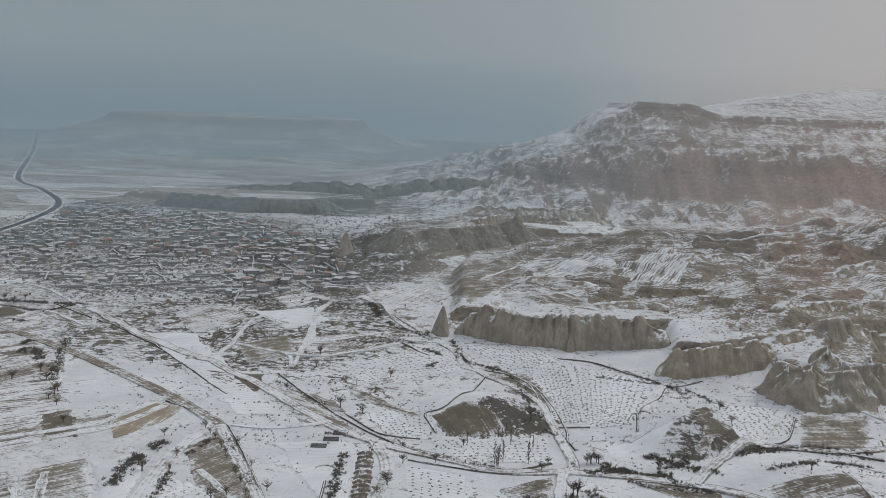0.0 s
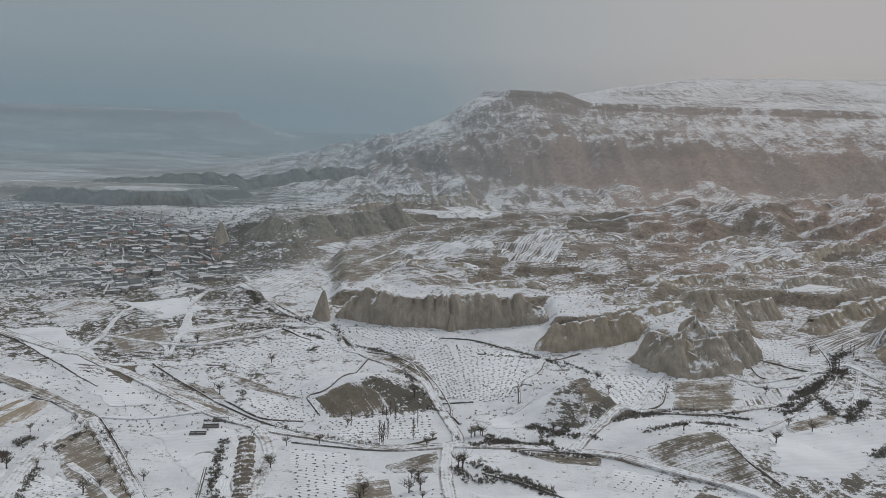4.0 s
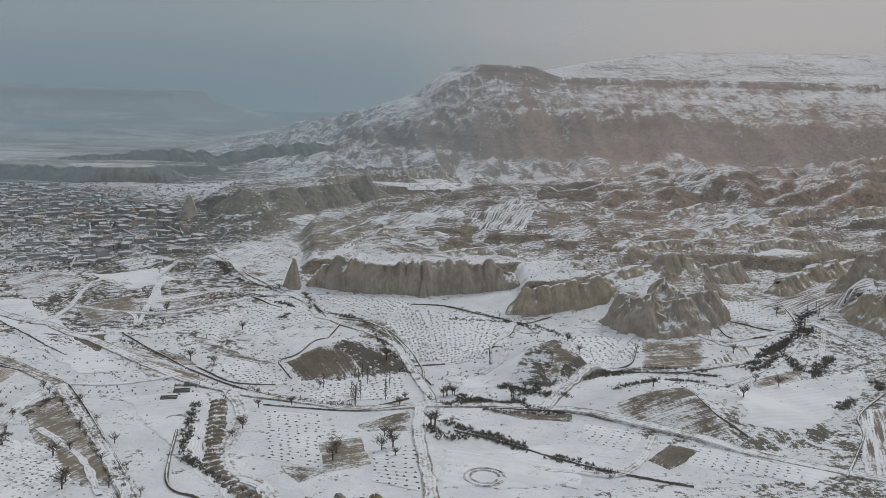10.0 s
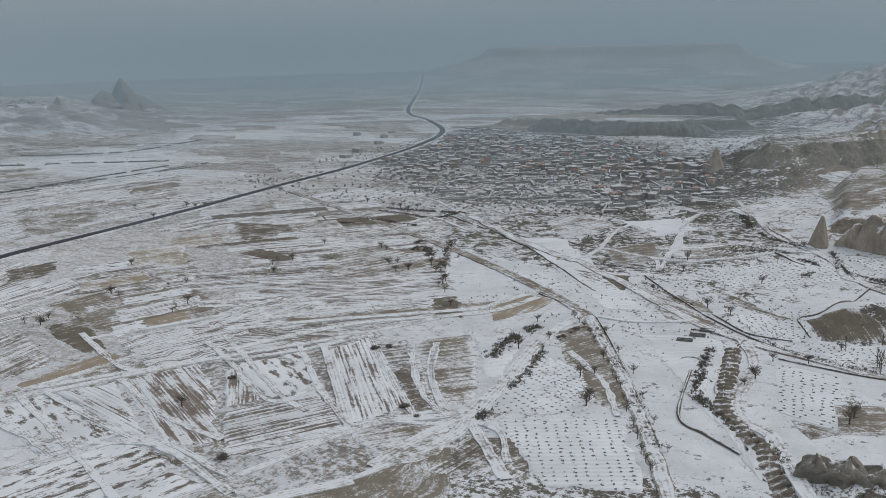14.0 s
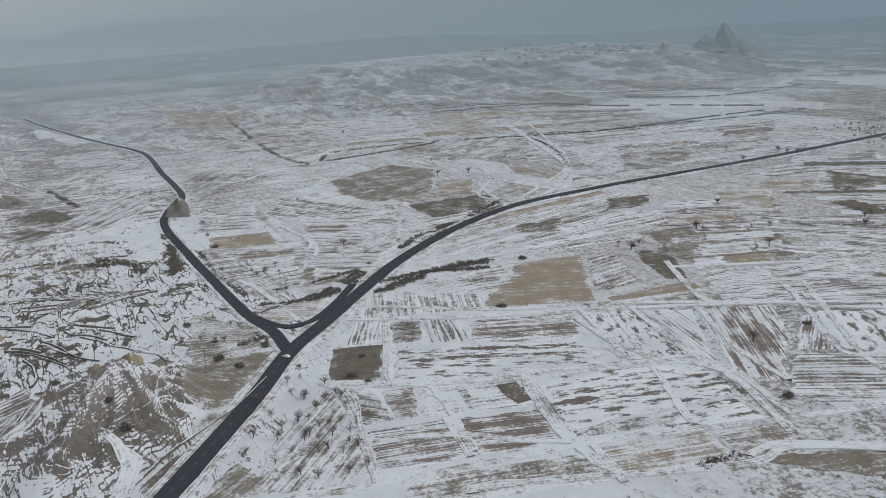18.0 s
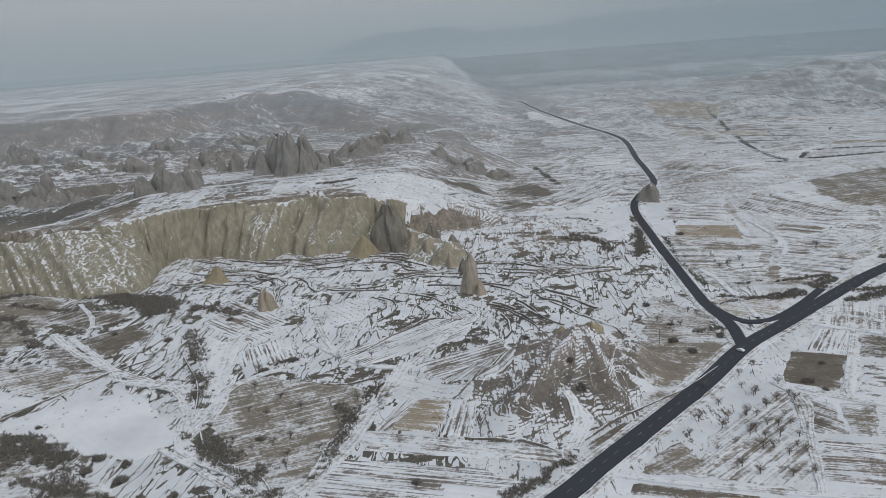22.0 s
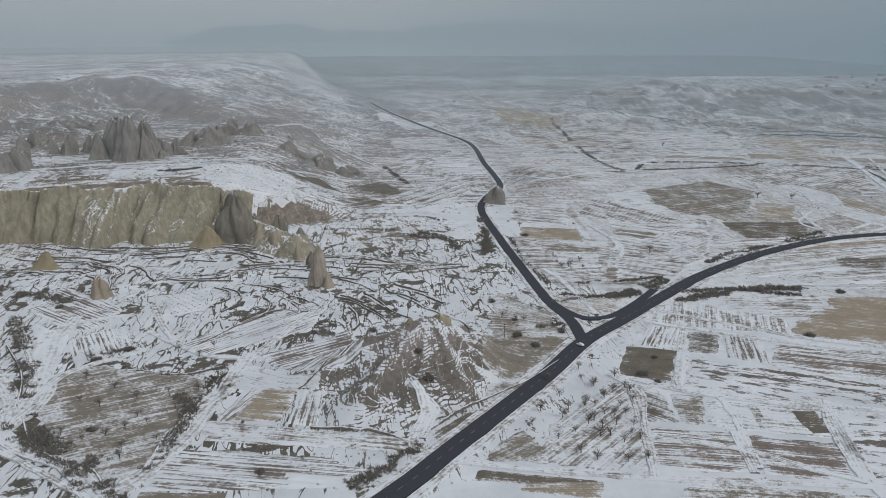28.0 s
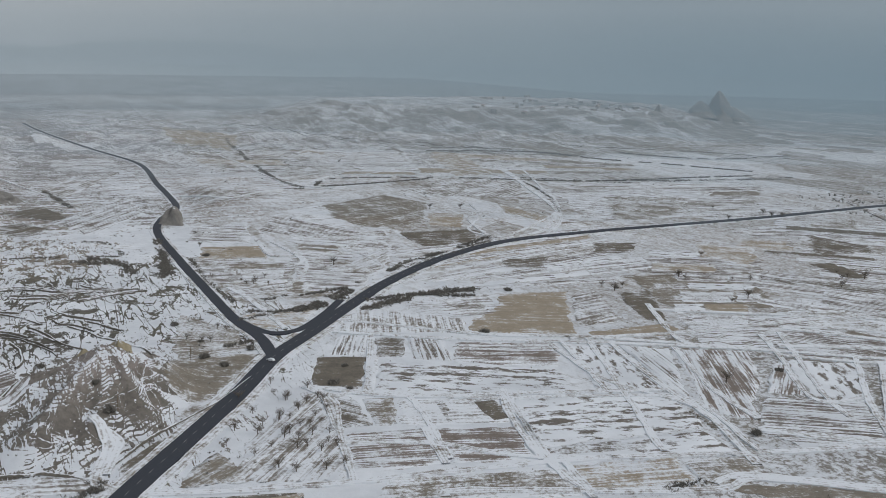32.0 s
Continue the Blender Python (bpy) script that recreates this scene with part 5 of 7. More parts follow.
def all_strips():
    strips("SGWSTS", [(-631, 226), (-668, 427), (-607, 414), (-549, 232)], 6)
    strips("SWSG", [(-739, 441), (-715, 671), (-688, 646), (-690, 441)], 4)
    strips("SWGSRS", [(-545, 231), (-597, 407), (-464, 359), (-493, 231)], 7)
    strips("RSTSWS", [(-559, 433), (-520, 490), (-382, 361), (-395, 317)], 7)
    strips("SGSW", [(-956, 587), (-892, 835), (-721, 676), (-767, 465)], 6)
    strips("GSWT", [(-1526, 186), (-1379, 512), (-1067, 439), (-1175, 203)], 6)
    strips("SGSW", [(-720, 160), (-650, 228), (-564, 177), (-581, 123)], 5)
    strips("TSGW", [(-1357, 569), (-1123, 773), (-1002, 715), (-1061, 468)], 5)
    strips("WSGS", [(-636, 67), (-619, 124), (-542, 113), (-532, 68)], 4)
    strips("SGSWSD", [(-496, 515), (-382, 644), (-279, 506), (-410, 419)], 8)
    strips("SDSWG", [(-625, 658), (-518, 771), (-385, 649), (-499, 518)], 7)
    strips("WSSG", [(-404, 413), (-292, 499), (-237, 455), (-350, 352)], 6)


def all_paths():
    farm_path(4, [(-468, 111), (-402, 189), (-381, 233), (-317, 320), (-273, 383), (-245, 433)])
    farm_path(3.5, [(-296, 64), (-281, 99), (-252, 134), (-224, 212), (-209, 263), (-189, 298), (-173, 309)])
    farm_path(4, [(-209, 180), (-211, 187), (-207, 201), (-185, 231), (-172, 260), (-166, 289), (-171, 308)])
    farm_path(3, [(-320, 151), (-288, 144), (-252, 134), (-231, 132)])
    farm_path(3, [(-394, 115), (-352, 97), (-341, 96)])
    farm_path(3, [(-362, 69), (-346, 78), (-345, 93), (-317, 141), (-299, 193), (-278, 226), (-224, 216)])
    farm_path(3, [(-373, 210), (-317, 206), (-275, 224)])
    farm_path(3, [(-345, 331), (-316, 315), (-259, 281), (-250, 302)])
    farm_path(3, [(-295, 349), (-248, 304), (-208, 273)])
    farm_path(3, [(-273, 383), (-248, 356), (-192, 297)])
    farm_path(3, [(-331, 110), (-300, 106), (-265, 99)])
    farm_path(4, [(-411, 306), (-375, 367), (-339, 429), (-298, 487)])
    farm_path(3, [(-423, 311), (-357, 282), (-339, 287)])
    farm_path(5, [(-644, 317), (-659, 366), (-705, 412), (-781, 465), (-896, 517), (-1008, 542), (-1170, 597)])
    farm_path(3, [(-649, 321), (-695, 318), (-764, 365), (-830, 386)])
    farm_path(3, [(-992, 542), (-1079, 409), (-1096, 319), (-997, 235), (-907, 146), (-982, 107)])
    farm_path(3, [(-573, 182), (-584, 192), (-634, 188), (-669, 156)])
    farm_path(3, [(-606, 133), (-618, 141), (-638, 142), (-646, 125), (-690, 126)])
    farm_path(2.5, [(-309, 68), (-344, 73), (-363, 72)])
    farm_path(5, [(-350, 352), (-309, 391), (-251, 438), (-236, 453), (-220, 500)])
    farm_path(3, [(-229, 384), (-208, 341), (-179, 303), (-171, 308)])
    farm_path(3, [(-234, 365), (-207, 327), (-185, 305)])
    farm_path(3, [(-160, 401), (-130, 368), (-111, 333)])
    farm_path(3, [(-166, 304), (-141, 272), (-131, 261)])
    farm_path(3, [(-163, 302), (-148, 295), (-135, 273)])
    farm_path(6, [(-85, 458), (-71, 423), (-70, 377), (-62, 352), (-48, 338), (-31, 296), (-22, 287)])
    farm_path(3, [(-168, 464), (-142, 464), (-118, 476)])
    farm_path(3, [(-382, 705), (-463, 775), (-570, 799), (-630, 767)])
    farm_path(3, [(-359, 682), (-348, 649), (-407, 688), (-415, 637)])
    farm_path(5, [(66, 537), (83, 583), (92, 603), (111, 613)])
    farm_path(4, [(-163, 592), (-166, 638), (-180, 702), (-179, 750)])
    farm_path(3.5, [(-171, 591), (-139, 597), (-96, 635), (-72, 644), (-55, 617), (-47, 593), (-17, 582)])
    farm_path(3.5, [(-72, 644), (-109, 688), (-134, 752), (-163, 823)])
    farm_path(3, [(-196, 287), (-176, 293), (-170, 306)])
    farm_path(4, [(123, 490), (164, 569), (200, 563), (219, 553), (267, 576), (292, 587), (306, 543)])
    farm_path(3, [(217, 579), (213, 547), (236, 547), (263, 576)])
    farm_path(3, [(172, 477), (185, 468), (243, 520), (265, 553)])
    farm_path(4, [(125, 393), (113, 369), (96, 352), (73, 357)])
    farm_path(3, [(295, 576), (260, 510)])
    farm_path(3, [(76, 560), (68, 497), (53, 479)])
    farm_path(3, [(-217, 615), (-173, 593), (-162, 573), (-173, 666), (-183, 724)])
    farm_path(3, [(-240, 579), (-221, 586), (-221, 628), (-224, 698), (-193, 666)])
    farm_path(5, [(-483, -335), (-449, -305), (-424, -278), (-410, -260), (-393, -234), (-386, -217), (-367, -205), (-349, -198), (-339, -197), (-318, -190), (-304, -179), (-292, -162), (-282, -148), (-265, -136), (-253, -128)])
    farm_path(6, [(-477, -209), (-444, -209), (-411, -202), (-371, -194), (-349, -192), (-339, -193)])
    farm_path(5, [(-401, -106), (-359, -109), (-310, -115), (-289, -120), (-267, -130), (-264, -134)])
    farm_path(3, [(-314, -198), (-286, -165), (-265, -142), (-253, -134)])
    farm_path(4, [(-495, -171), (-456, -157), (-427, -144)])
    farm_path(4, [(-477, -178), (-471, -193), (-460, -204), (-439, -207)])
    farm_path(3, [(-550, -351), (-507, -321), (-471, -309)])
    farm_path(4, [(-287, -21), (-298, -26), (-325, -20), (-341, -24)])
    farm_path(3.5, [(-455, 85), (-521, 81), (-561, 74)])
    farm_path(3, [(-646, -484), (-720, -423), (-777, -379), (-816, -297), (-841, -190), (-894, -140)])
    farm_path(4, [(-753, -125), (-910, -288), (-972, -417)])
    farm_path(3, [(-1183, -171), (-1278, -132), (-1171, -72), (-1013, -22)])
    farm_path(3, [(-699, 138), (-622, 144), (-574, 128), (-546, 107)])
    farm_path(3, [(-2994, 242), (-2012, 237), (-1772, 415), (-1506, 497)])
    farm_path(3, [(-1427, 211), (-1312, 232), (-1135, 238), (-1038, 247), (-989, 282)])
    farm_path(5, [(-631, 358), (-742, 443), (-937, 515), (-1167, 588)])
    farm_path(3, [(-631, 313), (-743, 342), (-800, 383)])
    farm_path(3, [(-1099, 358), (-1159, 483), (-982, 540)])
    farm_path(3, [(-376, 235), (-303, 206), (-249, 184), (-239, 181)])
    farm_path(4, [(-380, 226), (-366, 289), (-359, 368), (-351, 439)])
    farm_path(3, [(-344, 344), (-261, 290), (-236, 278)])
    farm_path(3, [(-324, 154), (-252, 135), (-217, 133)])
    farm_path(4, [(-238, 85), (-239, 94), (-206, 173), (-206, 197), (-180, 234)])
    farm_path(3.5, [(-286, -24), (-274, 7), (-262, 55), (-255, 96), (-247, 139), (-235, 181), (-223, 213)])
    farm_path(3, [(-247, 139), (-220, 134)])
    farm_path(3.5, [(-321, 151), (-288, 140), (-251, 132)])
    farm_path(3, [(-297, 102), (-262, 96)])
    farm_path(4, [(-361, 71), (-335, 105), (-319, 150), (-304, 194), (-294, 226)])
    farm_path(4, [(-440, 108), (-403, 165), (-376, 219), (-349, 269), (-325, 308)])
    farm_path(3, [(-360, 74), (-336, 76), (-308, 69), (-261, 59)])
    farm_path(3.5, [(-375, 218), (-302, 198)])
    farm_path(3.5, [(-365, 242), (-294, 226), (-258, 221), (-215, 206)])
    farm_path(3, [(-345, 270), (-293, 248), (-250, 239)])
    farm_path(3, [(-427, 126), (-345, 94)])
    farm_path(3, [(-1114, 607), (-845, 496), (-760, 451), (-697, 386), (-642, 322)])
    farm_path(4, [(-473, -318), (-422, -272), (-395, -253)])
    farm_path(5, [(-395, -252), (-386, -225), (-370, -209), (-338, -194), (-319, -190)])
    farm_path(5, [(-319, -190), (-349, -185), (-371, -188)])
    farm_path(4, [(-322, -190), (-308, -178), (-295, -161), (-282, -148), (-264, -137)])
    farm_path(7, [(-264, -134), (-283, -123), (-313, -121), (-342, -114), (-361, -108), (-406, -103)])
    farm_path(4, [(-370, -189), (-390, -184), (-409, -165), (-418, -158)])
    farm_path(3.5, [(-446, -162), (-424, -144), (-406, -125), (-400, -107)])
    farm_path(4, [(-594, -456), (-612, -374), (-680, -328), (-729, -245), (-781, -131), (-828, -104)])
    farm_path(4, [(-866, -129), (-917, -98), (-958, -52)])
    farm_path(4, [(-301, -23), (-315, -19), (-327, -16), (-333, -21)])
    farm_path(5, [(-171, 307), (-177, 277), (-181, 247)])
    farm_path(4.5, [(-171, 307), (-210, 273), (-241, 231)])
    farm_path(5.5, [(-171, 307), (-168, 323), (-180, 404), (-177, 465)])
    farm_path(3.5, [(-171, 307), (-181, 308), (-208, 341), (-229, 382)])
    farm_path(4.5, [(-171, 307), (-147, 280), (-129, 261)])
    farm_path(5, [(-326, 325), (-291, 390), (-249, 427), (-227, 449), (-214, 486)])
    farm_path(4, [(-352, 355), (-320, 407), (-274, 453)])
    farm_path(4, [(-282, 353), (-210, 274)])
    farm_path(4, [(-314, 312), (-288, 345), (-270, 381)])
    farm_path(3, [(143, 1124), (216, 1021), (335, 1087), (485, 1199), (557, 1153)])
    farm_path(3, [(138, 1028), (55, 939), (-9, 892), (-54, 812)])

def all_hedges():
    hedge(3, 8, [(-476, 140), (-487, 162), (-499, 202), (-493, 222)])
    hedge(2, 3, [(-507, 122), (-525, 142), (-540, 159)])
    hedge(2, 4, [(-500, 74), (-491, 90), (-492, 116), (-506, 138)])
    hedge(2, 4, [(-212, 161), (-212, 174), (-208, 186)])
    hedge(1, 3, [(-523, 70), (-588, 64), (-657, 66)])
    hedge(2, 4, [(-997, 229), (-1012, 265), (-1072, 311), (-1045, 432), (-985, 529)])
    hedge(1, 3, [(-1008, 542), (-854, 498), (-751, 448)])
    hedge(2, 5, [(-1268, 871), (-1151, 925), (-1113, 991), (-1121, 1130)])
    hedge(1, 5, [(-1008, 542), (-952, 646), (-912, 757), (-883, 876)])
    hedge(1, 4, [(-2062, 281), (-1893, 411), (-1635, 477), (-1511, 579), (-1433, 628), (-1333, 728)])
    hedge(2, 5, [(-564, 190), (-594, 224), (-637, 309)])
    hedge(1, 4, [(-569, 205), (-615, 277)])
    hedge(2, 4, [(-164, 304), (-166, 325), (-167, 359), (-171, 390), (-172, 416), (-167, 448)])
    hedge(1, 3, [(-164, 448), (-135, 399), (-103, 341), (-87, 311)])
    hedge(2, 6, [(19, 406), (29, 392), (47, 396), (62, 381), (77, 367)])
    hedge(2, 5, [(22, 443), (41, 443), (59, 440), (86, 424)])
    hedge(1, 4, [(-111, 461), (-81, 458), (-51, 442), (-19, 432)])
    hedge(2, 5, [(-60, 639), (-48, 605), (-17, 585), (2, 509), (17, 473)])
    hedge(2, 4, [(-472, 699), (-439, 694), (-407, 688), (-394, 716)])
    hedge(2, 5, [(-483, 632), (-459, 637)])
    hedge(1, 6, [(-301, 515), (-328, 574), (-342, 609)])
    hedge(1, 3, [(-165, 544), (-131, 514), (-107, 490)])
    hedge(1, 3, [(-138, 632), (-98, 649), (-75, 663)])
    hedge(2, 5, [(-143, 747), (-118, 685), (-82, 656), (-60, 645)])
    hedge(2, 4, [(-96, 435), (-89, 379), (-79, 360), (-60, 340), (-43, 322), (-36, 297)])
    hedge(2, 5, [(21, 419), (45, 394), (66, 378), (84, 363), (96, 352)])
    hedge(1, 4, [(39, 451), (54, 427), (90, 423)])
    hedge(1, 3, [(123, 490), (150, 492), (188, 486)])
    hedge(2, 6, [(208, 504), (220, 499), (244, 531), (261, 553)])
    hedge(2, 6, [(275, 576), (296, 606), (310, 601)])
    hedge(1, 4, [(327, 603), (303, 594), (283, 576)])
    hedge(2, 4, [(-72, 589), (-68, 613), (-94, 636), (-125, 629)])
    hedge(2, 4, [(119, 447), (163, 472), (188, 468)])
    hedge(1, 3, [(41, 593), (90, 583), (122, 550)])
    hedge(2, 5, [(272, 479), (277, 470), (233, 434)])
    hedge(2, 5, [(82, 463), (61, 439)])
    hedge(1, 3, [(43, 619), (76, 594), (96, 571)])
    hedge(3, 6, [(-477, -244), (-429, -222), (-386, -203), (-356, -194)])
    hedge(3, 6, [(-330, -185), (-307, -172), (-294, -158), (-285, -145), (-269, -136)])
    hedge(4, 10, [(-320, -282), (-327, -270), (-315, -250), (-304, -236)])
    hedge(3, 10, [(-565, -337), (-556, -304), (-534, -274), (-512, -250)])
    hedge(3, 6, [(-525, 150), (-500, 122), (-486, 101)])
    hedge(2, 5, [(-591, 227), (-633, 286), (-657, 320)])
    hedge(3, 5, [(-336, -186), (-313, -170), (-292, -148), (-269, -135), (-260, -128)])
    hedge(2, 5, [(-389, -114), (-339, -119), (-294, -121), (-279, -126)])
    hedge(3, 9, [(-548, -325), (-534, -282), (-519, -241), (-505, -222)])
    hedge(2, 6, [(-555, -403), (-535, -355), (-535, -315)])
    hedge(2, 4, [(-412, -176), (-427, -152)])
    hedge(3, 6, [(-264, -49), (-279, -35), (-294, -24)])
    hedge(2, 6, [(-686, -18), (-666, -1), (-666, 14)])
    hedge(2, 6, [(-645, 42), (-609, 44)])
    hedge(2, 4, [(-436, 48), (-441, 62)])
    hedge(2, 6, [(-887, -257), (-902, -212)])
    hedge(2, 5, [(-1061, -28), (-928, -6)])
    hedge(2, 4, [(-481, 63), (-497, 108), (-509, 127)])
    hedge(1, 4, [(-483, -317), (-508, -298)])
    hedge(1, 3, [(-704, -82), (-697, -27), (-684, 18)])
    hedge(2, 5, [(-486, 156), (-492, 189), (-498, 227)])
    hedge(2, 4, [(-522, 88), (-523, 115), (-531, 145)])
    hedge(1, 4, [(-689, 20), (-737, 14), (-750, -4)])
    hedge(1, 4, [(-934, 621), (-911, 728), (-897, 911)])
    hedge(1, 4, [(-1392, 844), (-1221, 1027), (-1056, 1107)])
    hedge(1, 4, [(-1760, 471), (-1469, 553), (-1351, 717)])
    hedge(4, 6, [(-328, -191), (-303, -171), (-290, -155), (-269, -142)])
    hedge(5, 12, [(-576, -363), (-563, -330), (-538, -298), (-516, -281)])
    hedge(3, 5, [(-362, -131), (-336, -120), (-313, -121), (-302, -123)])
    hedge(2, 4, [(-450, -233), (-395, -211), (-364, -203)])
    hedge(2, 6, [(-682, -5), (-662, 15), (-624, 21)])
    hedge(3, 5, [(-739, 52), (-656, 47), (-604, 38)])
    hedge(3, 6, [(-783, -237), (-775, -214), (-792, -196)])
    hedge(4, 7, [(-304, -273), (-315, -269), (-318, -255)])
    hedge(3, 6, [(-328, -293), (-329, -277), (-326, -256)])
    hedge(2, 5, [(-1727, 293), (-1366, 260), (-1108, 242), (-1008, 252)])
    hedge(2, 5, [(-1008, 252), (-1014, 333), (-1034, 456), (-985, 543), (-948, 651), (-929, 870)])
    hedge(2, 6, [(-1364, 567), (-1304, 735), (-1157, 796), (-968, 906)])
    hedge(3, 5, [(-495, 148), (-498, 177), (-481, 217)])
    hedge(3, 6, [(29, 435), (47, 441), (70, 440)])
    hedge(4, 7, [(217, 509), (237, 531), (283, 576)])
    hedge(3, 6, [(248, 531), (243, 488), (272, 521)])
    hedge(3, 5, [(61, 465), (97, 445)])
    hedge(2, 5, [(106, 471), (144, 495), (185, 496)])
    hedge(3, 6, [(-354, 570), (-365, 596), (-333, 557)])
    hedge(3, 6, [(-193, 376), (-196, 411), (-191, 432)])
    hedge(3, 5, [(-469, 660), (-428, 657), (-403, 652)])
    hedge(3, 5, [(-474, 713), (-423, 716), (-389, 717)])
    hedge(3, 9, [(-567, -446), (-577, -425), (-585, -399), (-576, -363)])
    hedge(3, 8, [(-502, -397), (-522, -385), (-458, -332)])
    hedge(2, 8, [(-438, -343), (-432, -321), (-457, -321)])
    hedge(3, 6, [(-304, -278), (-288, -248), (-278, -221), (-269, -200)])


def all_fruit():
    plant("fruit", [(-358, 38), (-372, 56), (-349, 57), (-359, 70), (-341, 72), (-328, 49), (-317, 37), (-324, 29), (-302, 39), (-312, 49), (-297, 52), (-318, 55)])
    plant("fruit", [(-339, 40), (-358, 54), (-311, 23), (-326, 64), (-297, 48), (-298, 61), (-283, 37), (-277, 42), (-275, 53), (-293, 63), (-276, 61), (-337, 59)])
    plant("fruit", [(-325, 41), (-309, 46), (-307, 57), (-291, 56), (-296, 31), (-387, -159), (-364, -158), (-351, -145), (-380, -141), (-388, -133), (-379, -175), (-359, -120)])
    plant("fruit", [(-319, -167), (-310, -156), (-314, -148), (-320, -142), (-303, -139), (-326, -135), (-309, -127), (-344, -159), (-332, -140), (-339, -126), (-321, -118), (-358, -133)])
    plant("fruit", [(-350, -169), (-333, -116), (-293, -137), (-403, -180), (-413, -140), (-405, -128), (-418, -123), (-373, -112), (-422, -159), (-575, 86), (-568, 94), (-578, 103)])
    plant("fruit", [(-702, 80), (-3269, 208), (-792, 179), (-590, 69), (-564, 87), (-564, 92), (-559, 101), (-451, 38), (-447, 42), (-457, 31), (-429, 61), (-441, 59)])
    plant("fruit", [(-466, 54), (-471, 50), (-1448, 563), (-467, 377), (-478, 378), (-452, 406), (-447, 418), (-447, 429), (-405, 364), (-720, 621), (-441, 495), (-429, 493)])
    plant("fruit", [(-434, 559), (-350, 58), (-335, 59), (-327, 53), (-343, 65), (-346, 71), (-317, 59), (-318, 64), (-314, 48), (-306, 51), (-326, 48), (-306, 64)])
    plant("fruit", [(-332, 71)])

    line = spline([(-172, 455), (-158, 436), (-138, 404), (-116, 365), (-98, 328), (-80, 292)], 6.5)
    plant("fruit", [(float(x) + (k % 3 - 1) * 0.7 + (5.5 if k % 4 == 3 else -5.0), float(y)) for k, (x, y) in enumerate(line)])


def all_bush():
    plant("bush", [(-502, -132), (-373, -115), (-403, -177), (-417, -165), (-277, -83), (-319, -155), (-305, -221), (-285, -202), (-276, -223), (-315, -262), (-314, -270), (-304, -248)])
    plant("bush", [(-294, -221), (-271, -188), (-272, -175), (-340, -266), (-303, -266), (-288, -244), (-299, -238), (-300, -206), (-265, -211), (-258, -176), (-255, -166), (-268, -240)])
    plant("bush", [(-260, -224), (-282, -255), (-270, -202), (-556, -402), (-549, -384), (-460, -337), (-418, -324), (-428, -340), (-448, -347), (-483, -324), (-477, -292), (-460, -252)])
    plant("bush", [(-520, -273), (-533, -246), (-494, -225), (-2096, 147), (-1568, -571), (-436, -73), (-437, -42), (-450, 37), (-422, 34), (-427, 59), (-486, 29), (-345, -17)])
    plant("bush", [(-361, -21), (-405, 41), (-199, 302), (-189, 295), (-254, 361), (-249, 367), (-294, 295), (-664, 78), (-383, 96), (-407, 187), (-361, 83), (-486, 245)])
    plant("bush", [(-238, 227), (-351, 88), (-465, 317)])

def all_poplar():
    plant("poplar", [(278, 576), (278, 571), (270, 562), (301, 604), (294, 602), (301, 599), (-14, 442), (-16, 430), (-18, 438), (-16, 447), (-1, 442), (-34, 459)])
    plant("poplar", [(-18, 474), (-16, 470), (-14, 475), (-11, 466), (-17, 437), (-16, 433), (1, 460)])

def all_tree():
    plant("tree", [(9, 443), (6, 434), (-22, 375), (-23, 367), (-2, 378), (3, 381), (-137, 376), (-142, 370), (-130, 348), (-67, 401), (-64, 430), (-48, 434)])
    plant("tree", [(65, 448), (74, 461), (29, 447), (34, 451), (23, 408), (-146, 573), (-94, 565), (117, 528), (114, 550), (140, 448), (276, 611), (215, 531)])
    plant("tree", [(208, 478), (217, 468), (185, 438), (-127, 338), (-128, 345), (-186, 395), (-191, 402), (-177, 415), (-149, 595), (-99, 498), (-114, 506), (-304, 514)])
    plant("tree", [(-309, 529), (-285, 490), (-274, 473), (-328, 574), (-334, 591), (-347, 520), (-333, 507), (-195, 441), (-425, 483), (-256, 448), (-70, 391), (-69, 407)])
    plant("tree", [(-36, 460), (31, 449), (35, 450), (21, 407), (-82, 656), (-76, 669), (-1, 498), (-1, 394), (2, 392), (4, 372), (-382, 564), (-374, 559)])
    plant("tree", [(-344, 527), (-325, 511), (-287, 497), (-284, 482), (-317, 530), (-651, 650), (-509, 733), (-472, 723), (-459, 716), (-446, 708), (-446, 726), (-472, 310)])
    plant("tree", [(-460, 312), (-474, 377), (-291, 258), (-659, 588), (-674, 647), (-658, 643), (-477, 379), (-409, 381), (-464, 321), (-409, 465), (-421, 501), (-527, 442)])
    plant("tree", [(-1234, 371), (-817, 333), (-598, 159), (-807, 363)])

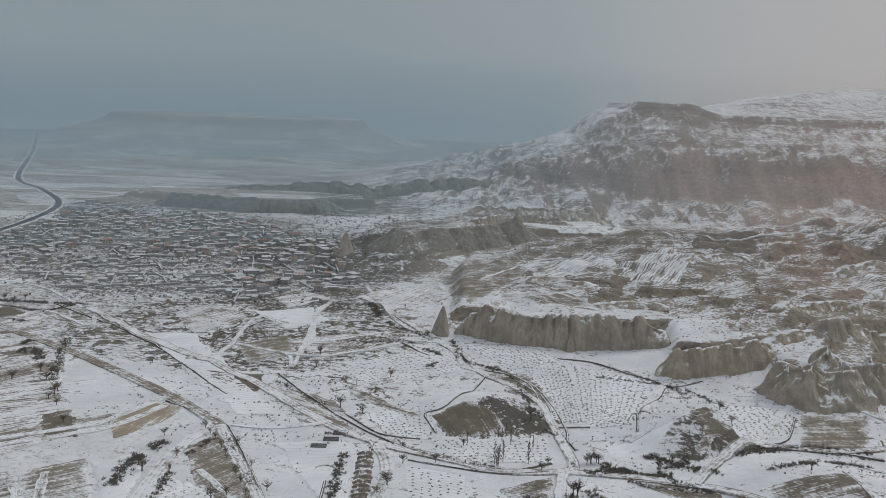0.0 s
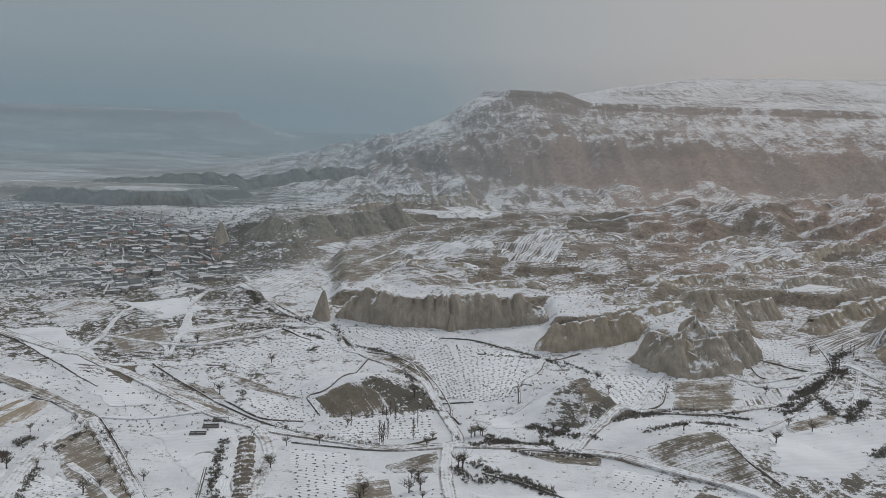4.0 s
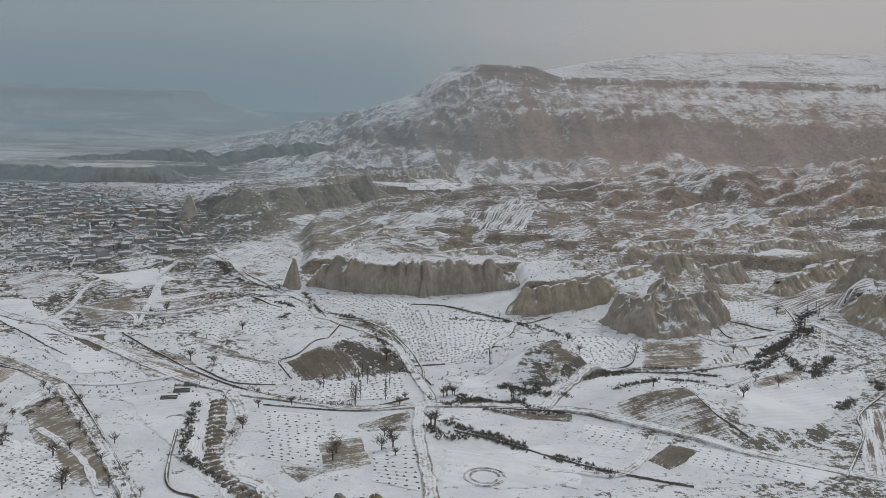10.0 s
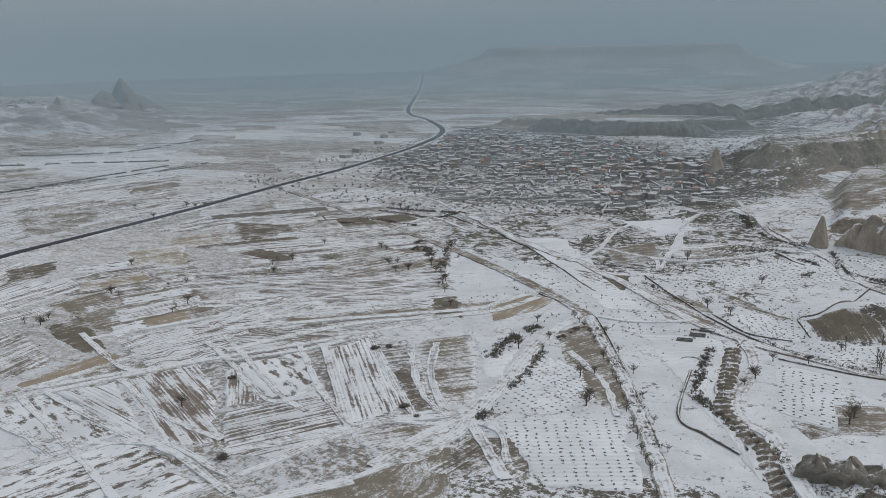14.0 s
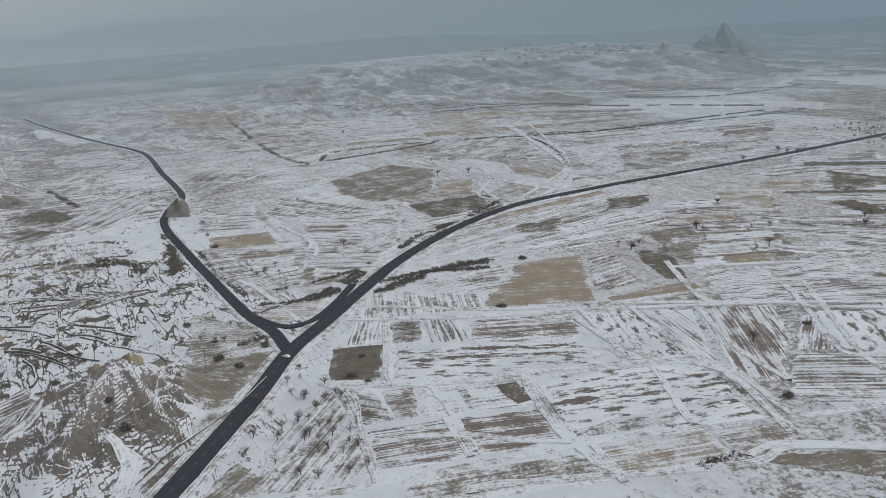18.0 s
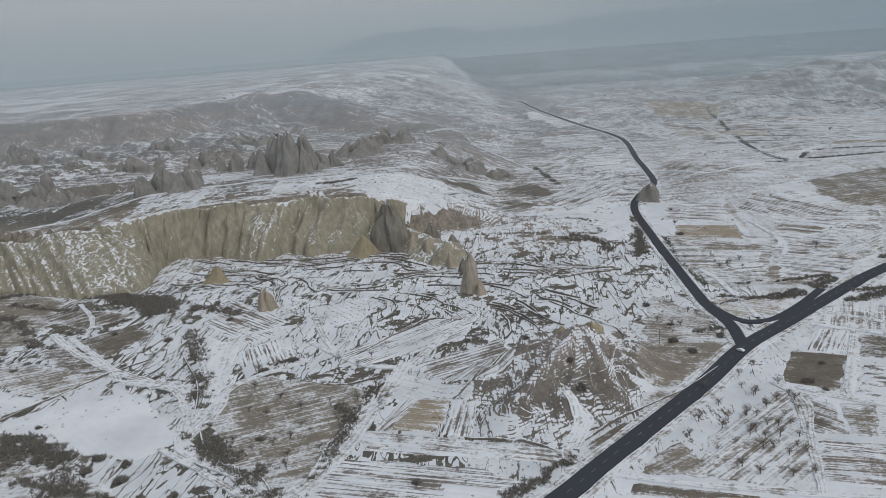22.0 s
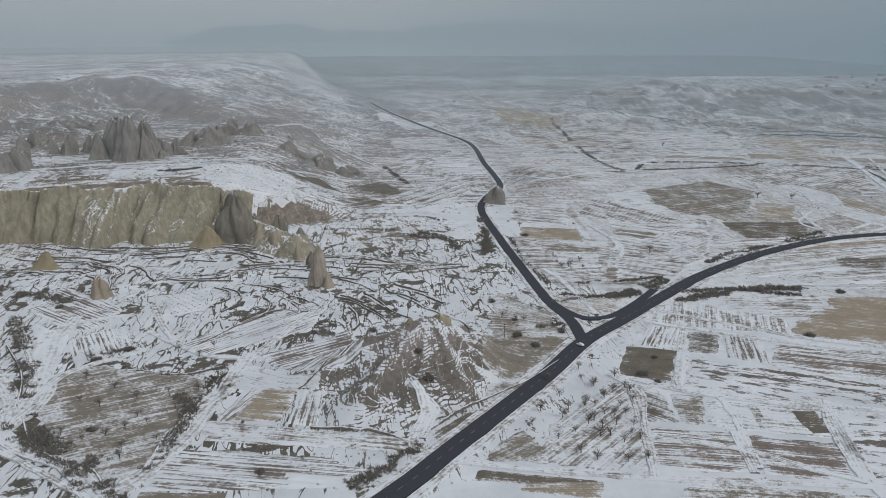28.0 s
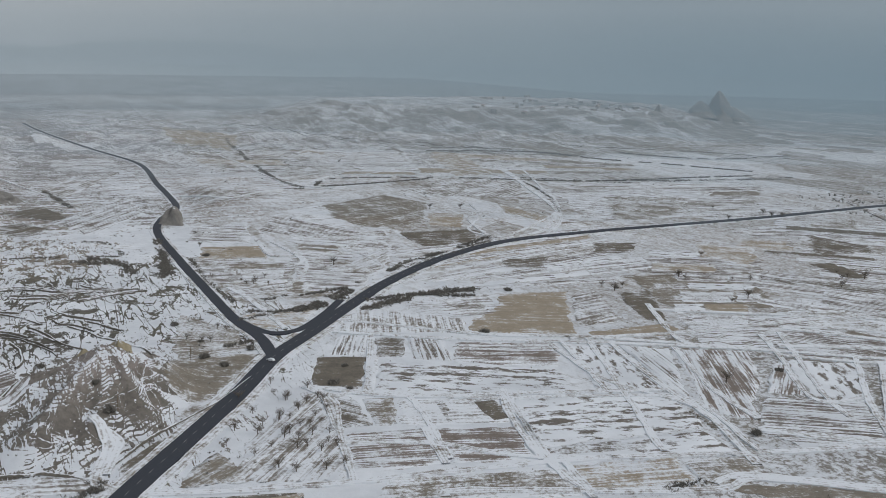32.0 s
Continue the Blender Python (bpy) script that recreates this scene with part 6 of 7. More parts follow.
def all_towers():
    far_tower(-870, -281, 72, 48, 60)
    far_tower(-888, -262, 60, 40, 61)
    far_tower(-927, -309, 50, 40, 62)
    far_tower(-905, -300, 58, 38, 63)
    far_tower(-917, -350, 40, 26, 64)
    far_tower(-1068, -685, 48, 48, 65)
    far_tower(-1050, -660, 40, 40, 66)
    far_tower(-1062, -589, 30, 40, 67)
    far_tower(-793, -378, 44, 40, 68)
    far_tower(-800, -355, 36, 34, 69)
    far_tower(-837, -573, 40, 46, 70)
    far_tower(-829, -526, 36, 44, 71)
    far_tower(-815, -500, 30, 36, 72)
    far_tower(-893, -250, 32, 30, 73)
    far_tower(-990, -218, 34, 60, 74)
    far_tower(-1005, -103, 28, 66, 75)
    far_tower(-1083, -220, 32, 60, 76)
    far_tower(-956, -475, 30, 40, 77)
    far_tower(-1120, -500, 30, 50, 78)
    far_tower(-980, -400, 34, 44, 79)
    far_tower(-1180, -420, 30, 60, 80)
    far_tower(-1150, -800, 36, 60, 81)

def all_ledges():
    ledge(8, [(164, 639), (185, 653), (213, 660), (230, 657)], 30)
    ledge(6, [(43, 713), (76, 725), (108, 720)], 31)
    ledge(8, [(191, 712), (239, 760), (278, 758)], 32)
    ledge(9, [(305, 747), (346, 773), (382, 772), (422, 800)], 33)
    ledge(10, [(372, 728), (417, 756), (446, 754)], 34)
    ledge(9, [(270, 867), (324, 892), (369, 900)], 35)
    ledge(10, [(363, 843), (426, 893), (472, 889), (533, 912)], 36)
    ledge(7, [(130, 878), (185, 925), (216, 879)], 37)
    ledge(9, [(287, 800), (336, 830), (372, 835)], 38)
    ledge(12, [(-85, 1065), (-34, 1137), (37, 1124)], 39)
    ledge(7, [(-22, 768), (17, 779), (46, 766)], 40)

all_strips()
all_fields()
all_paths()


# ---- banks ----
def bank(pts, wide=1.5, high=0.5):
    """A low earth bank or wall that edges a plot."""
    c = spline(pts, 2.5)
    t, nrm = sides(c)
    prof = [(-1.0, -0.5), (-0.55, 0.55), (-0.15, 1.0), (0.3, 0.9), (0.7, 0.3), (1.0, -0.5)]
    rows = []
    for k, (a, b) in enumerate(prof):
        q = c + nrm * (a * wide / 2 * (0.6 + 0.8 * fbm(c[:, 0] / 7, c[:, 1] / 7, 2, 31 + k)))[:, None]
        up = b * high * (0.45 + 1.1 * fbm(c[:, 0] / 11, c[:, 1] / 11, 2, 47))
        rows.append(np.column_stack([q, height(q[:, 0], q[:, 1]) + 0.45 + up]))
    ob = mesh_object("bank", np.concatenate(rows), grid_faces(len(rows), len(c)), M_BANK, None, True)
    tagged(ob, "low dark earth bank edging a snowy plot", "bank", kind="structure")


all_banks()


def terrace_banks(region, count, base, spread, seed):
    """Crooked low terrace edges that follow the lie of a slope."""
    r = np.random.default_rng(seed)
    R_ = np.array(region, float)
    lo, hi = R_.min(0), R_.max(0)
    made = 0
    while made < count:
        p = r.uniform(lo, hi)
        if outside(p[:1], p[1:], region)[0] > 0 or from_line(p[:1], p[1:], SIDE_LINE)[0] < 70:
            continue
        pts = [p]
        for _ in range(int(r.integers(3, 9))):
            a = radians(base) + radians(spread) * 2 * (float(fbm(pts[-1][0] / 70, pts[-1][1] / 70, 2, seed)) - 0.5) + r.normal(0, 0.12)
            pts.append(pts[-1] + 7.5 * np.array([math.cos(a), math.sin(a)]))
        bank([tuple(q) for q in pts], r.uniform(0.9, 2.1), r.uniform(0.3, 0.7))
        made += 1


terrace_banks([(-578, -307), (-666, -309), (-654, -229), (-645, -163), (-623, -74), (-617, 28), (-467, 47), (-470, 13), (-491, -34), (-477, -67), (-497, -103), (-557, -188)], 110, 35, 120, 21)


def ribbed_bank(pts, wide):
    """A washed-out bank with short ribs across it and snow between them."""
    c = spline(pts, 0.7)
    t, nrm = sides(c)
    run = np.arange(len(c)) * 0.7
    rows = []
    for k, a in enumerate((-1.0, -0.6, -0.2, 0.2, 0.6, 1.0)):
        q = c + nrm * (a * wide / 2 * (0.7 + 0.6 * fbm(c[:, 0] / 5, c[:, 1] / 5, 2, 61 + k)))[:, None]
        rib = np.maximum(0, np.sin(run * 1.15 + 0.8 * a + 3 * fbm(run / 14, run * 0, 2, 63)))
        up = (1 - a * a) * (0.3 + 1.5 * rib) if abs(a) < 1 else 0 * rib - 0.5
        rows.append(np.column_stack([q, height(q[:, 0], q[:, 1]) + 0.25 + up]))
    ob = mesh_object("bank", np.concatenate(rows), grid_faces(len(rows), len(c)), M_SNOW_BANK, None, True)
    tagged(ob, "washed-out earth bank with snow between its ribs", "bank", kind="structure")


ribbed_bank(GULLY_BANK, 10.0)
for cx, cy, rad in ((41, 350, 8.5), (41, 350, 6.0), (-100, 414, 5.0)):
    farm_path(0.7, [(cx + rad * math.cos(k * 0.5236), cy + rad * math.sin(k * 0.5236)) for k in range(12 if rad > 5.5 else 7)], M_RUT)


# ---- rocks ----
def cliff(label, pts, high, lean=6.0, column=9.0, depth=3.0, material=None, back=16.0, seed=0, ragged=0.25):
    """A rock face with rounded upright columns along a line; it leans back into the slope and closes over the top."""
    c = spline(pts, 1.5)
    t, nrm = sides(c)
    flip = np.sign(-(nrm * c).sum(1))
    nrm = nrm * flip[:, None]
    s = np.concatenate([[0], np.cumsum(np.linalg.norm(np.diff(c, axis=0), axis=1))])
    r = np.random.default_rng(seed + 40)
    cols = []
    q = -column
    while q < s[-1] + column:
        cols.append((q, column * r.uniform(0.45, 1.0), r.uniform(1 - ragged, 1.0)))
        q += cols[-1][1] * r.uniform(0.8, 1.5)
    ends = np.minimum(1, np.minimum(s, s[-1] - s) / (0.12 * s[-1] + 4)) ** 0.5
    z0 = height(c[:, 0] + nrm[:, 0] * 2, c[:, 1] + nrm[:, 1] * 2) - 3
    rows = []
    levels = np.concatenate([np.linspace(0, 1, 15), [1.03, 1.02, 0.98]])
    for k, u in enumerate(levels):
        uu = min(u, 1.0)
        bulge = np.zeros(len(s))
        tops = np.full(len(s), 1 - ragged)
        for sc, rad, hh in cols:
            fall = np.clip((uu - hh * 0.45) / (0.62 * hh), 0, 1)
            e = np.clip(1 - ((s - sc) / (rad * (1.05 - 0.55 * fall))) ** 2, 0, 1)
            bulge = np.maximum(bulge, np.sqrt(e) * (1 - 0.6 * fall ** 2))
            tops = np.maximum(tops, hh * np.sqrt(np.clip(1 - ((s - sc) / (rad * 1.1)) ** 2, 0, 1)) ** 0.5)
        rough = (fbm(s / 3.5, np.full(len(s), uu * high / 5.0), 3, seed + 5) - 0.5) + 0.11 * high * (fbm(s / 11, np.full(len(s), uu * high / 14.0), 3, seed + 15) - 0.5)
        out = depth * bulge + 2.6 * rough + 1.8 * (1 - uu) ** 2
        inset = lean * uu + (0 if k < 15 else back * (k - 14) / 3)
        p = c + nrm * (out - inset)[:, None]
        z = z0 + ends * (3 + high * tops) * (u if k < 15 else 1.0 - 0.10 * (k - 14))
        rows.append(np.column_stack([p, z if k < 17 else z0 - 1]))
    # cut it into buttresses at the grooves between columns
    root = new("tuff_cliff")
    grid = np.array(rows)
    cuts, last = [0], 0.0
    for sc, rad, hh in cols:
        edge = sc + rad * 0.9
        if edge - last > 1.4 * column and edge < s[-1] - column:
            cuts.append(int(np.searchsorted(s, edge)))
            last = edge
    cuts.append(len(c) - 1)
    for i0, i1 in zip(cuts, cuts[1:]):
        if i1 - i0 > 1:
            piece = grid[:, i0:i1 + 1].reshape(-1, 3)
            mesh_object("buttress", piece, grid_faces(len(rows), i1 - i0 + 1), material or M_TUFF, root, True)
    return tagged(root, label, "cliff", group="tuff cliffs")


def fairy_chimney(x, y, high, wide, seed, material=None, label="pointed cone of pale eroded volcanic tuff", tower=False, squeeze=1.0, twist=0.0):
    r = np.random.default_rng(seed + 900)
    nseg, nring = 30, 18
    a = np.linspace(0, 2 * math.pi, nseg, endpoint=False)
    vs = []
    ph = r.uniform(0, 6.28, 4)
    tip = r.normal(0, 0.12, 2) * wide
    for k in range(nring):
        u = k / (nring - 1)
        body = (1 - u) ** 0.8 * 0.94 + 0.06 if not tower else (1 - u ** 2.6) ** 0.7 * 0.9 + 0.08
        rad = wide / 2 * body * (1 + 0.25 * math.exp(-u * 9))
        w = 1 + 0.11 * np.sin(3 * a + ph[0] + 2 * u) + 0.08 * np.sin(5 * a + ph[1]) + 0.16 * (fbm(np.cos(a) * 1.7 + seed, np.sin(a) * 1.7 + u * 4, 3, seed) - 0.5)
        if wide > 30 and not tower:
            w = w + 0.7 * (fbm(np.cos(a) * 2.4 + seed, np.sin(a) * 2.4 + u * 3.0, 3, seed + 3) - 0.5)
        if tower:
            w = w + 1.1 * (fbm(np.cos(a) * 2.2 + seed, np.sin(a) * 2.2 + u * 1.4, 4, seed + 3) - 0.5)
        ca, sa = math.cos(twist), math.sin(twist)
        lx, ly = rad * w * np.cos(a), rad * w * np.sin(a) * squeeze
        vs.append(np.column_stack([ca * lx - sa * ly + tip[0] * u, sa * lx + ca * ly + tip[1] * u, u * high * (1 + (0.9 if tower else 0.0) * u * (fbm(np.cos(a) * 1.9 + seed, np.sin(a) * 1.9, 2, seed + 8) - 0.5)) - 2.0 * (k == 0)]))
    vs = np.concatenate(vs)
    i = np.arange(nring - 1)[:, None] * nseg + np.arange(nseg)[None, :]
    j = np.arange(nring - 1)[:, None] * nseg + (np.arange(nseg)[None, :] + 1) % nseg
    f = np.stack([i, j, j + nseg, i + nseg], -1).reshape(-1, 4).tolist() + [tuple(range((nring - 1) * nseg, nring * nseg))]
    ob = mesh_object("fairy_chimney", vs, f, material or M_TUFF, None, True)
    g = float(np.min(height(np.array([x, x + wide / 3, x - wide / 3]), np.array([y, y + wide / 3, y - wide / 3]))))
    ob.location = (x, y, g - 0.3)
    return tagged(ob, label, "rock", group="fairy chimneys")


def far_tower(x, y, high, wide, seed):
    """A worn massif: one broad pillar with pointed cones leaning against it."""
    r = np.random.default_rng(seed)
    label = "massive dark tuff tower in the eroded valley" if high > 35 else "dark weathered tuff pillar on the valley side"
    fairy_chimney(x, y, 0.5 * high, 0.62 * wide, seed, M_DARK_TUFF, label, tower=True, squeeze=0.8, twist=float(r.uniform(0, 3)))
    for k in range(5):
        a, q = r.uniform(0, 6.283), r.uniform(0.3, 0.62) * wide
        fairy_chimney(x + q * math.cos(a), y + q * math.sin(a), r.uniform(0.22, 0.48) * high, r.uniform(0.28, 0.5) * wide, seed * 7 + k, M_DARK_TUFF, "pointed cone of dark weathered tuff", tower=k == 0)


cliff("long pale tuff cliff with rounded upright columns", [(-62, 673), (-40, 664), (-18, 656), (15, 651), (58, 659), (98, 660)], 25, 5, 7, 8.0, M_TUFF_GREY, 22, 1, 0.22)
cliff("low yellow-grey tuff cliff over a snowy plot", [(80, 608), (96, 603), (117, 608), (152, 622), (164, 632)], 20, 5, 9, 5.0, M_TUFF, 16, 2)
cliff("lumpy brown tuff cliff above vineyard plots", [(146, 594), (156, 574), (173, 563), (197, 568), (222, 586), (236, 598)], 27, 8, 8, 7.0, M_TUFF_GREY, 20, 3, 0.45)
cliff("grey tuff face high on the bench", [(196, 655), (215, 660), (250, 678), (286, 702), (300, 725)], 17, 8, 9, 3.0, M_TUFF_GREY, 16, 4, 0.4)
cliff("small eroded tuff face beside a gully", [(287, 672), (296, 655), (312, 660), (338, 692), (382, 727), (400, 745)], 15, 7, 8, 3.0, M_TUFF, 14, 5, 0.5)
cliff("steep brown tuff knoll above the orchard", [(318, 604), (323, 584), (330, 570), (346, 563), (380, 568), (420, 580)], 24, 10, 9, 4.5, M_TUFF, 18, 6, 0.4)
cliff("row of worn tuff faces behind the knoll", [(330, 655), (352, 640), (390, 645), (440, 660), (500, 700)], 24, 9, 10, 4.0, M_TUFF_GREY, 18, 7, 0.4)
fairy_chimney(-28, 309, 7.5, 14, 41, M_BLUFF, "brown rock tower in an outcrop beside the track", tower=True)
fairy_chimney(-18, 308, 7, 16, 42, M_BLUFF, "brown rock tower in an outcrop beside the track", tower=True)
fairy_chimney(-8, 311, 6, 15, 43, M_BLUFF, "low brown rock shoulder beside the track", tower=True)
cliff("great weathered tuff rock above the village", [(-198, 985), (-178, 958), (-140, 948), (-100, 975), (-50, 1010), (10, 1060)], 26, 26, 22, 5.0, M_BLUFF, 30, 9, 0.4)
cliff("dark tuff bluff behind the village", [(-640, 1410), (-566, 1393), (-454, 1380), (-382, 1400), (-320, 1440)], 25, 8, 20, 6.0, M_BLUFF, 30, 10, 0.3)
cliff("long dark bluff under the far table mountain", [(-620, 1640), (-480, 1600), (-340, 1580), (-200, 1640), (-90, 1690)], 24, 10, 22, 7.0, M_BLUFF, 40, 11, 0.35)
cliff("pale rib of tuff above the snowy bench", [(-110, 1190), (-40, 1170), (40, 1180), (110, 1215)], 20, 12, 12, 5.0, M_TUFF_GREY, 20, 12, 0.4)


def scarp_face(label, base, rim, top, seed):
    """A gullied slope of soft rock between a foot line and a rim line, split into ribs at its gullies."""
    n = 260
    lines = []
    for pts in (base, rim):
        c = spline(pts, 2.0)
        lines.append(c[np.linspace(0, len(c) - 1, n).astype(int)])
    b, t = lines
    s = np.concatenate([[0], np.cumsum(np.linalg.norm(np.diff(b, axis=0), axis=1))])
    away = (b - t) / (np.linalg.norm(b - t, axis=1)[:, None] + 1e-9)
    wide = np.abs(fbm(s / 13, 0 * s, 3, seed) - 0.5) * 2
    rows = []
    for u in np.concatenate([np.linspace(-0.12, 1, 22), [1.04, 1.10, 1.2]]):
        uu = float(np.clip(u, 0, 1))
        rib = np.abs(fbm(s / 12 + 0.6 * uu, np.full(n, uu * 0.9), 3, seed + 1) - 0.5) * 2
        fan = (1 - uu) ** 1.3
        out = (17 * (rib - 0.3) + 9 * (wide - 0.35)) * math.sin(math.pi * (0.12 + 0.72 * uu)) + 3 * (fbm(s / 4, np.full(n, uu * 7), 3, seed + 2) - 0.5)
        p = b + (t - b) * u + away * out[:, None]
        z0 = height(b[:, 0] + 4 * away[:, 0], b[:, 1] + 4 * away[:, 1])
        z = z0 + (top - 9 * smooth((-t[:, 1] - 385) / 60) - 12 * smooth((t[:, 1] + 190) / 60) + 0.6 - z0) * (uu ** 0.85) + 4 * (rib - 0.3) * fan - (3.5 if u < 0 else 0) + 7 * (fbm(s / 16, 0 * s, 3, seed + 4) - 0.5) * max(0.0, min(uu, 1.0) - 0.5) * 2 - max(0, u - 1) * 16
        rows.append(np.column_stack([p, z]))
    grid = np.array(rows)
    root = new("tuff_scarp")
    cuts = [0]
    for i in range(8, n - 8):
        if wide[i] == wide[max(0, i - 5):i + 6].min() and i - cuts[-1] > 12:
            cuts.append(i)
    cuts.append(n - 1)
    for i, j in zip(cuts, cuts[1:]):
        mesh_object("rib", grid[:, i:j + 1].reshape(-1, 3), grid_faces(len(rows), j - i + 1), M_SCARP, root, True)
    return tagged(root, label, "cliff", group="tuff cliffs")


scarp_face("gullied olive-yellow tuff scarp below a snowy plateau", [(-545, -570), (-575, -510), (-590, -462), (-590, -427), (-572, -384), (-562, -343), (-584, -317), (-640, -326), (-668, -318), (-668, -290), (-645, -254), (-668, -235), (-660, -209), (-668, -173), (-690, -140)],
           [(-610, -590), (-635, -520), (-632, -470), (-626, -430), (-620, -385), (-632, -350), (-655, -340), (-672, -331), (-684, -309), (-690, -273), (-700, -237), (-700, -218), (-698, -198), (-701, -165), (-722, -140)], 40, 13)
cliff("broken yellow tuff spur ending in pillars", [(-683, -174), (-672, -150), (-640, -128), (-600, -100)], 18, 14, 8, 5.0, M_SCARP, 16, 14, 0.6)

fairy_chimney(-73, 664, 22, 13, 1, M_TUFF_GREY, "lone grey pointed fairy chimney beside a track")
fairy_chimney(24, 644, 12, 8, 2, M_TUFF_GREY)
fairy_chimney(-535, -76, 24, 11, 3, M_TUFF_GREY, "tall slender fairy chimney on a terraced slope", tower=True)
fairy_chimney(-528, -70, 10, 7, 4)
fairy_chimney(-404, -23, 8, 10, 5, M_OCHRE, "ochre rock knob on top of a bare hill")
fairy_chimney(-389, -9, 6, 10, 6, M_OCHRE, "low ochre rock knob on a bare hill", tower=True)
fairy_chimney(-593, -267, 13, 17, 7, M_OCHRE, "yellow rock knob among terraces")
fairy_chimney(-512, -206, 14, 10, 8, M_TUFF, "stubby tuff cone standing in a field", tower=True)
fairy_chimney(-667, -146, 34, 26, 9, M_BLUFF, "broad dark tuff tower at the end of a scarp", tower=True)
fairy_chimney(-655, -168, 16, 24, 15, M_OCHRE, "smooth ochre tuff hump below a scarp")
for k, (x, y, h, w) in enumerate(((-650, -128, 18, 13), (-673, -118, 17, 15), (-636, -112, 15, 14), (-660, -98, 12, 13), (-622, -100, 13, 12), (-586, -84, 10, 9), (-604, -94, 12, 10), (-507, -392, 13, 14))):
    fairy_chimney(x, y, h, w, 10 + k, (M_TUFF, M_BLUFF)[k % 2], "worn tuff pillar on a broken spur", tower=k % 3 > 0)
all_towers()
for k, (x, y, h, w, mat) in enumerate(((160, 584, 18, 22, M_TUFF_GREY), (178, 576, 20, 24, M_TUFF), (198, 582, 19, 24, M_TUFF_GREY), (216, 594, 18, 22, M_TUFF), (186, 596, 21, 30, M_TUFF_GREY),
                                       (336, 586, 18, 22, M_TUFF), (358, 582, 19, 26, M_TUFF_GREY), (386, 588, 18, 28, M_TUFF), (410, 600, 17, 26, M_TUFF_GREY))):
    fairy_chimney(x, y, h, w, 100 + k, mat, "rounded eroded tuff pillar in a lumpy cliff", tower=True)
fairy_chimney(-812, 74, 13, 20, 23, M_DARK_TUFF, "rounded brown rock knob beside the road bend", tower=True)
fairy_chimney(-215, 960, 26, 22, 24, M_TUFF_GREY, "steep pale cone at the foot of the village rock")
fairy_chimney(-2, 316, 5, 9, 25, M_OCHRE, "small ochre rock mound by the track", tower=True)
fairy_chimney(-1680, 1474, 68, 74, 30, M_DARK_TUFF, "huge pointed castle rock over a distant town")
fairy_chimney(-1655, 1499, 40, 84, 31, M_DARK_TUFF, "lower shoulder of the distant castle rock")
fairy_chimney(-1705, 1439, 36, 76, 32, M_DARK_TUFF, "lower shoulder of the distant castle rock")
fairy_chimney(-1672, 1280, 17, 18, 33, M_DARK_TUFF, "small dark cone on the distant town hill")


def ledge(high, pts, seed):
    cliff("short worn tuff ledge on the rocky bench", pts, high, 6, 6, 2.5, (M_TUFF, M_TUFF_GREY)[seed % 2], 14, seed, 0.5)


all_ledges()

# ---- trees ----
def cone_mesh(segs, sidesn, vs, fs):
    for (a, b, ra, rb) in segs:
        a, b = Vector(a), Vector(b)
        q = (b - a).to_track_quat("Z", "Y")
        k = len(vs)
        for p, r in ((a, ra), (b, rb)):
            for i in range(sidesn):
                w = q @ Vector((math.cos(6.2832 * i / sidesn) * r, math.sin(6.2832 * i / sidesn) * r, 0))
                vs.append(tuple(p + w))
        for i in range(sidesn):
            j = (i + 1) % sidesn
            fs.append((k + i, k + j, k + sidesn + j, k + sidesn + i))


def bare_tree(name, high, spread, seed, limbs=7, twigs=9, slim=False):
    """A leafless tree: tapered trunk, limbs, and fine twigs that make its crown."""
    r = random.Random(seed)
    root = new(name)
    trunk, crown = ([], []), ([], [])
    split = high * (0.22 if not slim else 0.12)
    top = Vector((r.uniform(-0.2, 0.2) * spread * 0.3, r.uniform(-0.2, 0.2) * spread * 0.3, high * (0.55 if not slim else 0.95)))
    cone_mesh([((0, 0, -0.3), (0, 0, split), high * (0.016 if slim else 0.045), high * (0.013 if slim else 0.034)), ((0, 0, split), tuple(top), high * (0.013 if slim else 0.034), high * (0.004 if slim else 0.012))], 6, *trunk)
    tips = []
    for i in range(limbs):
        f = i / limbs
        z = split + (top.z - split) * (f if slim else 0.7 * f)
        a = i * 2.4 + r.uniform(-0.4, 0.4)
        ln = spread * (r.uniform(0.5, 0.75) if not slim else 0.55 * (1 - 0.6 * f))
        st = Vector((top.x * f, top.y * f, z))
        en = st + Vector((math.cos(a) * ln, math.sin(a) * ln, ln * r.uniform(0.45, 1.0) if not slim else ln * 2.2))
        cone_mesh([(tuple(st), tuple(en), high * (0.006 if slim else 0.016), high * (0.003 if slim else 0.006))], 4, *trunk)
        tips.append((st, en))
    for st, en in tips + [(Vector((0, 0, split)), top)]:
        for j in range(twigs):
            f = r.uniform(0.3, 1.0)
            p = st.lerp(en, f)
            a = r.uniform(0, 6.283)
            ln = spread * r.uniform(0.22, 0.5) * (1 if not slim else 0.6)
            q = p + Vector((math.cos(a) * ln, math.sin(a) * ln, ln * r.uniform(0.1, 1.3) * (1 if not slim else 2.0)))
            cone_mesh([(tuple(p), tuple(q), high * 0.0075, high * 0.002)], 3, *crown)
            for m in range(3):
                s2 = p.lerp(q, r.uniform(0.4, 1.0))
                e2 = s2 + Vector((r.uniform(-1, 1), r.uniform(-1, 1), r.uniform(0, 1))) * ln * 0.5
                cone_mesh([(tuple(s2), tuple(e2), high * 0.005, high * 0.0015)], 3, *crown)
    mesh_object("trunk", *trunk, M_BARK, root)
    mesh_object("crown", *crown, M_TWIG, root)
    return root


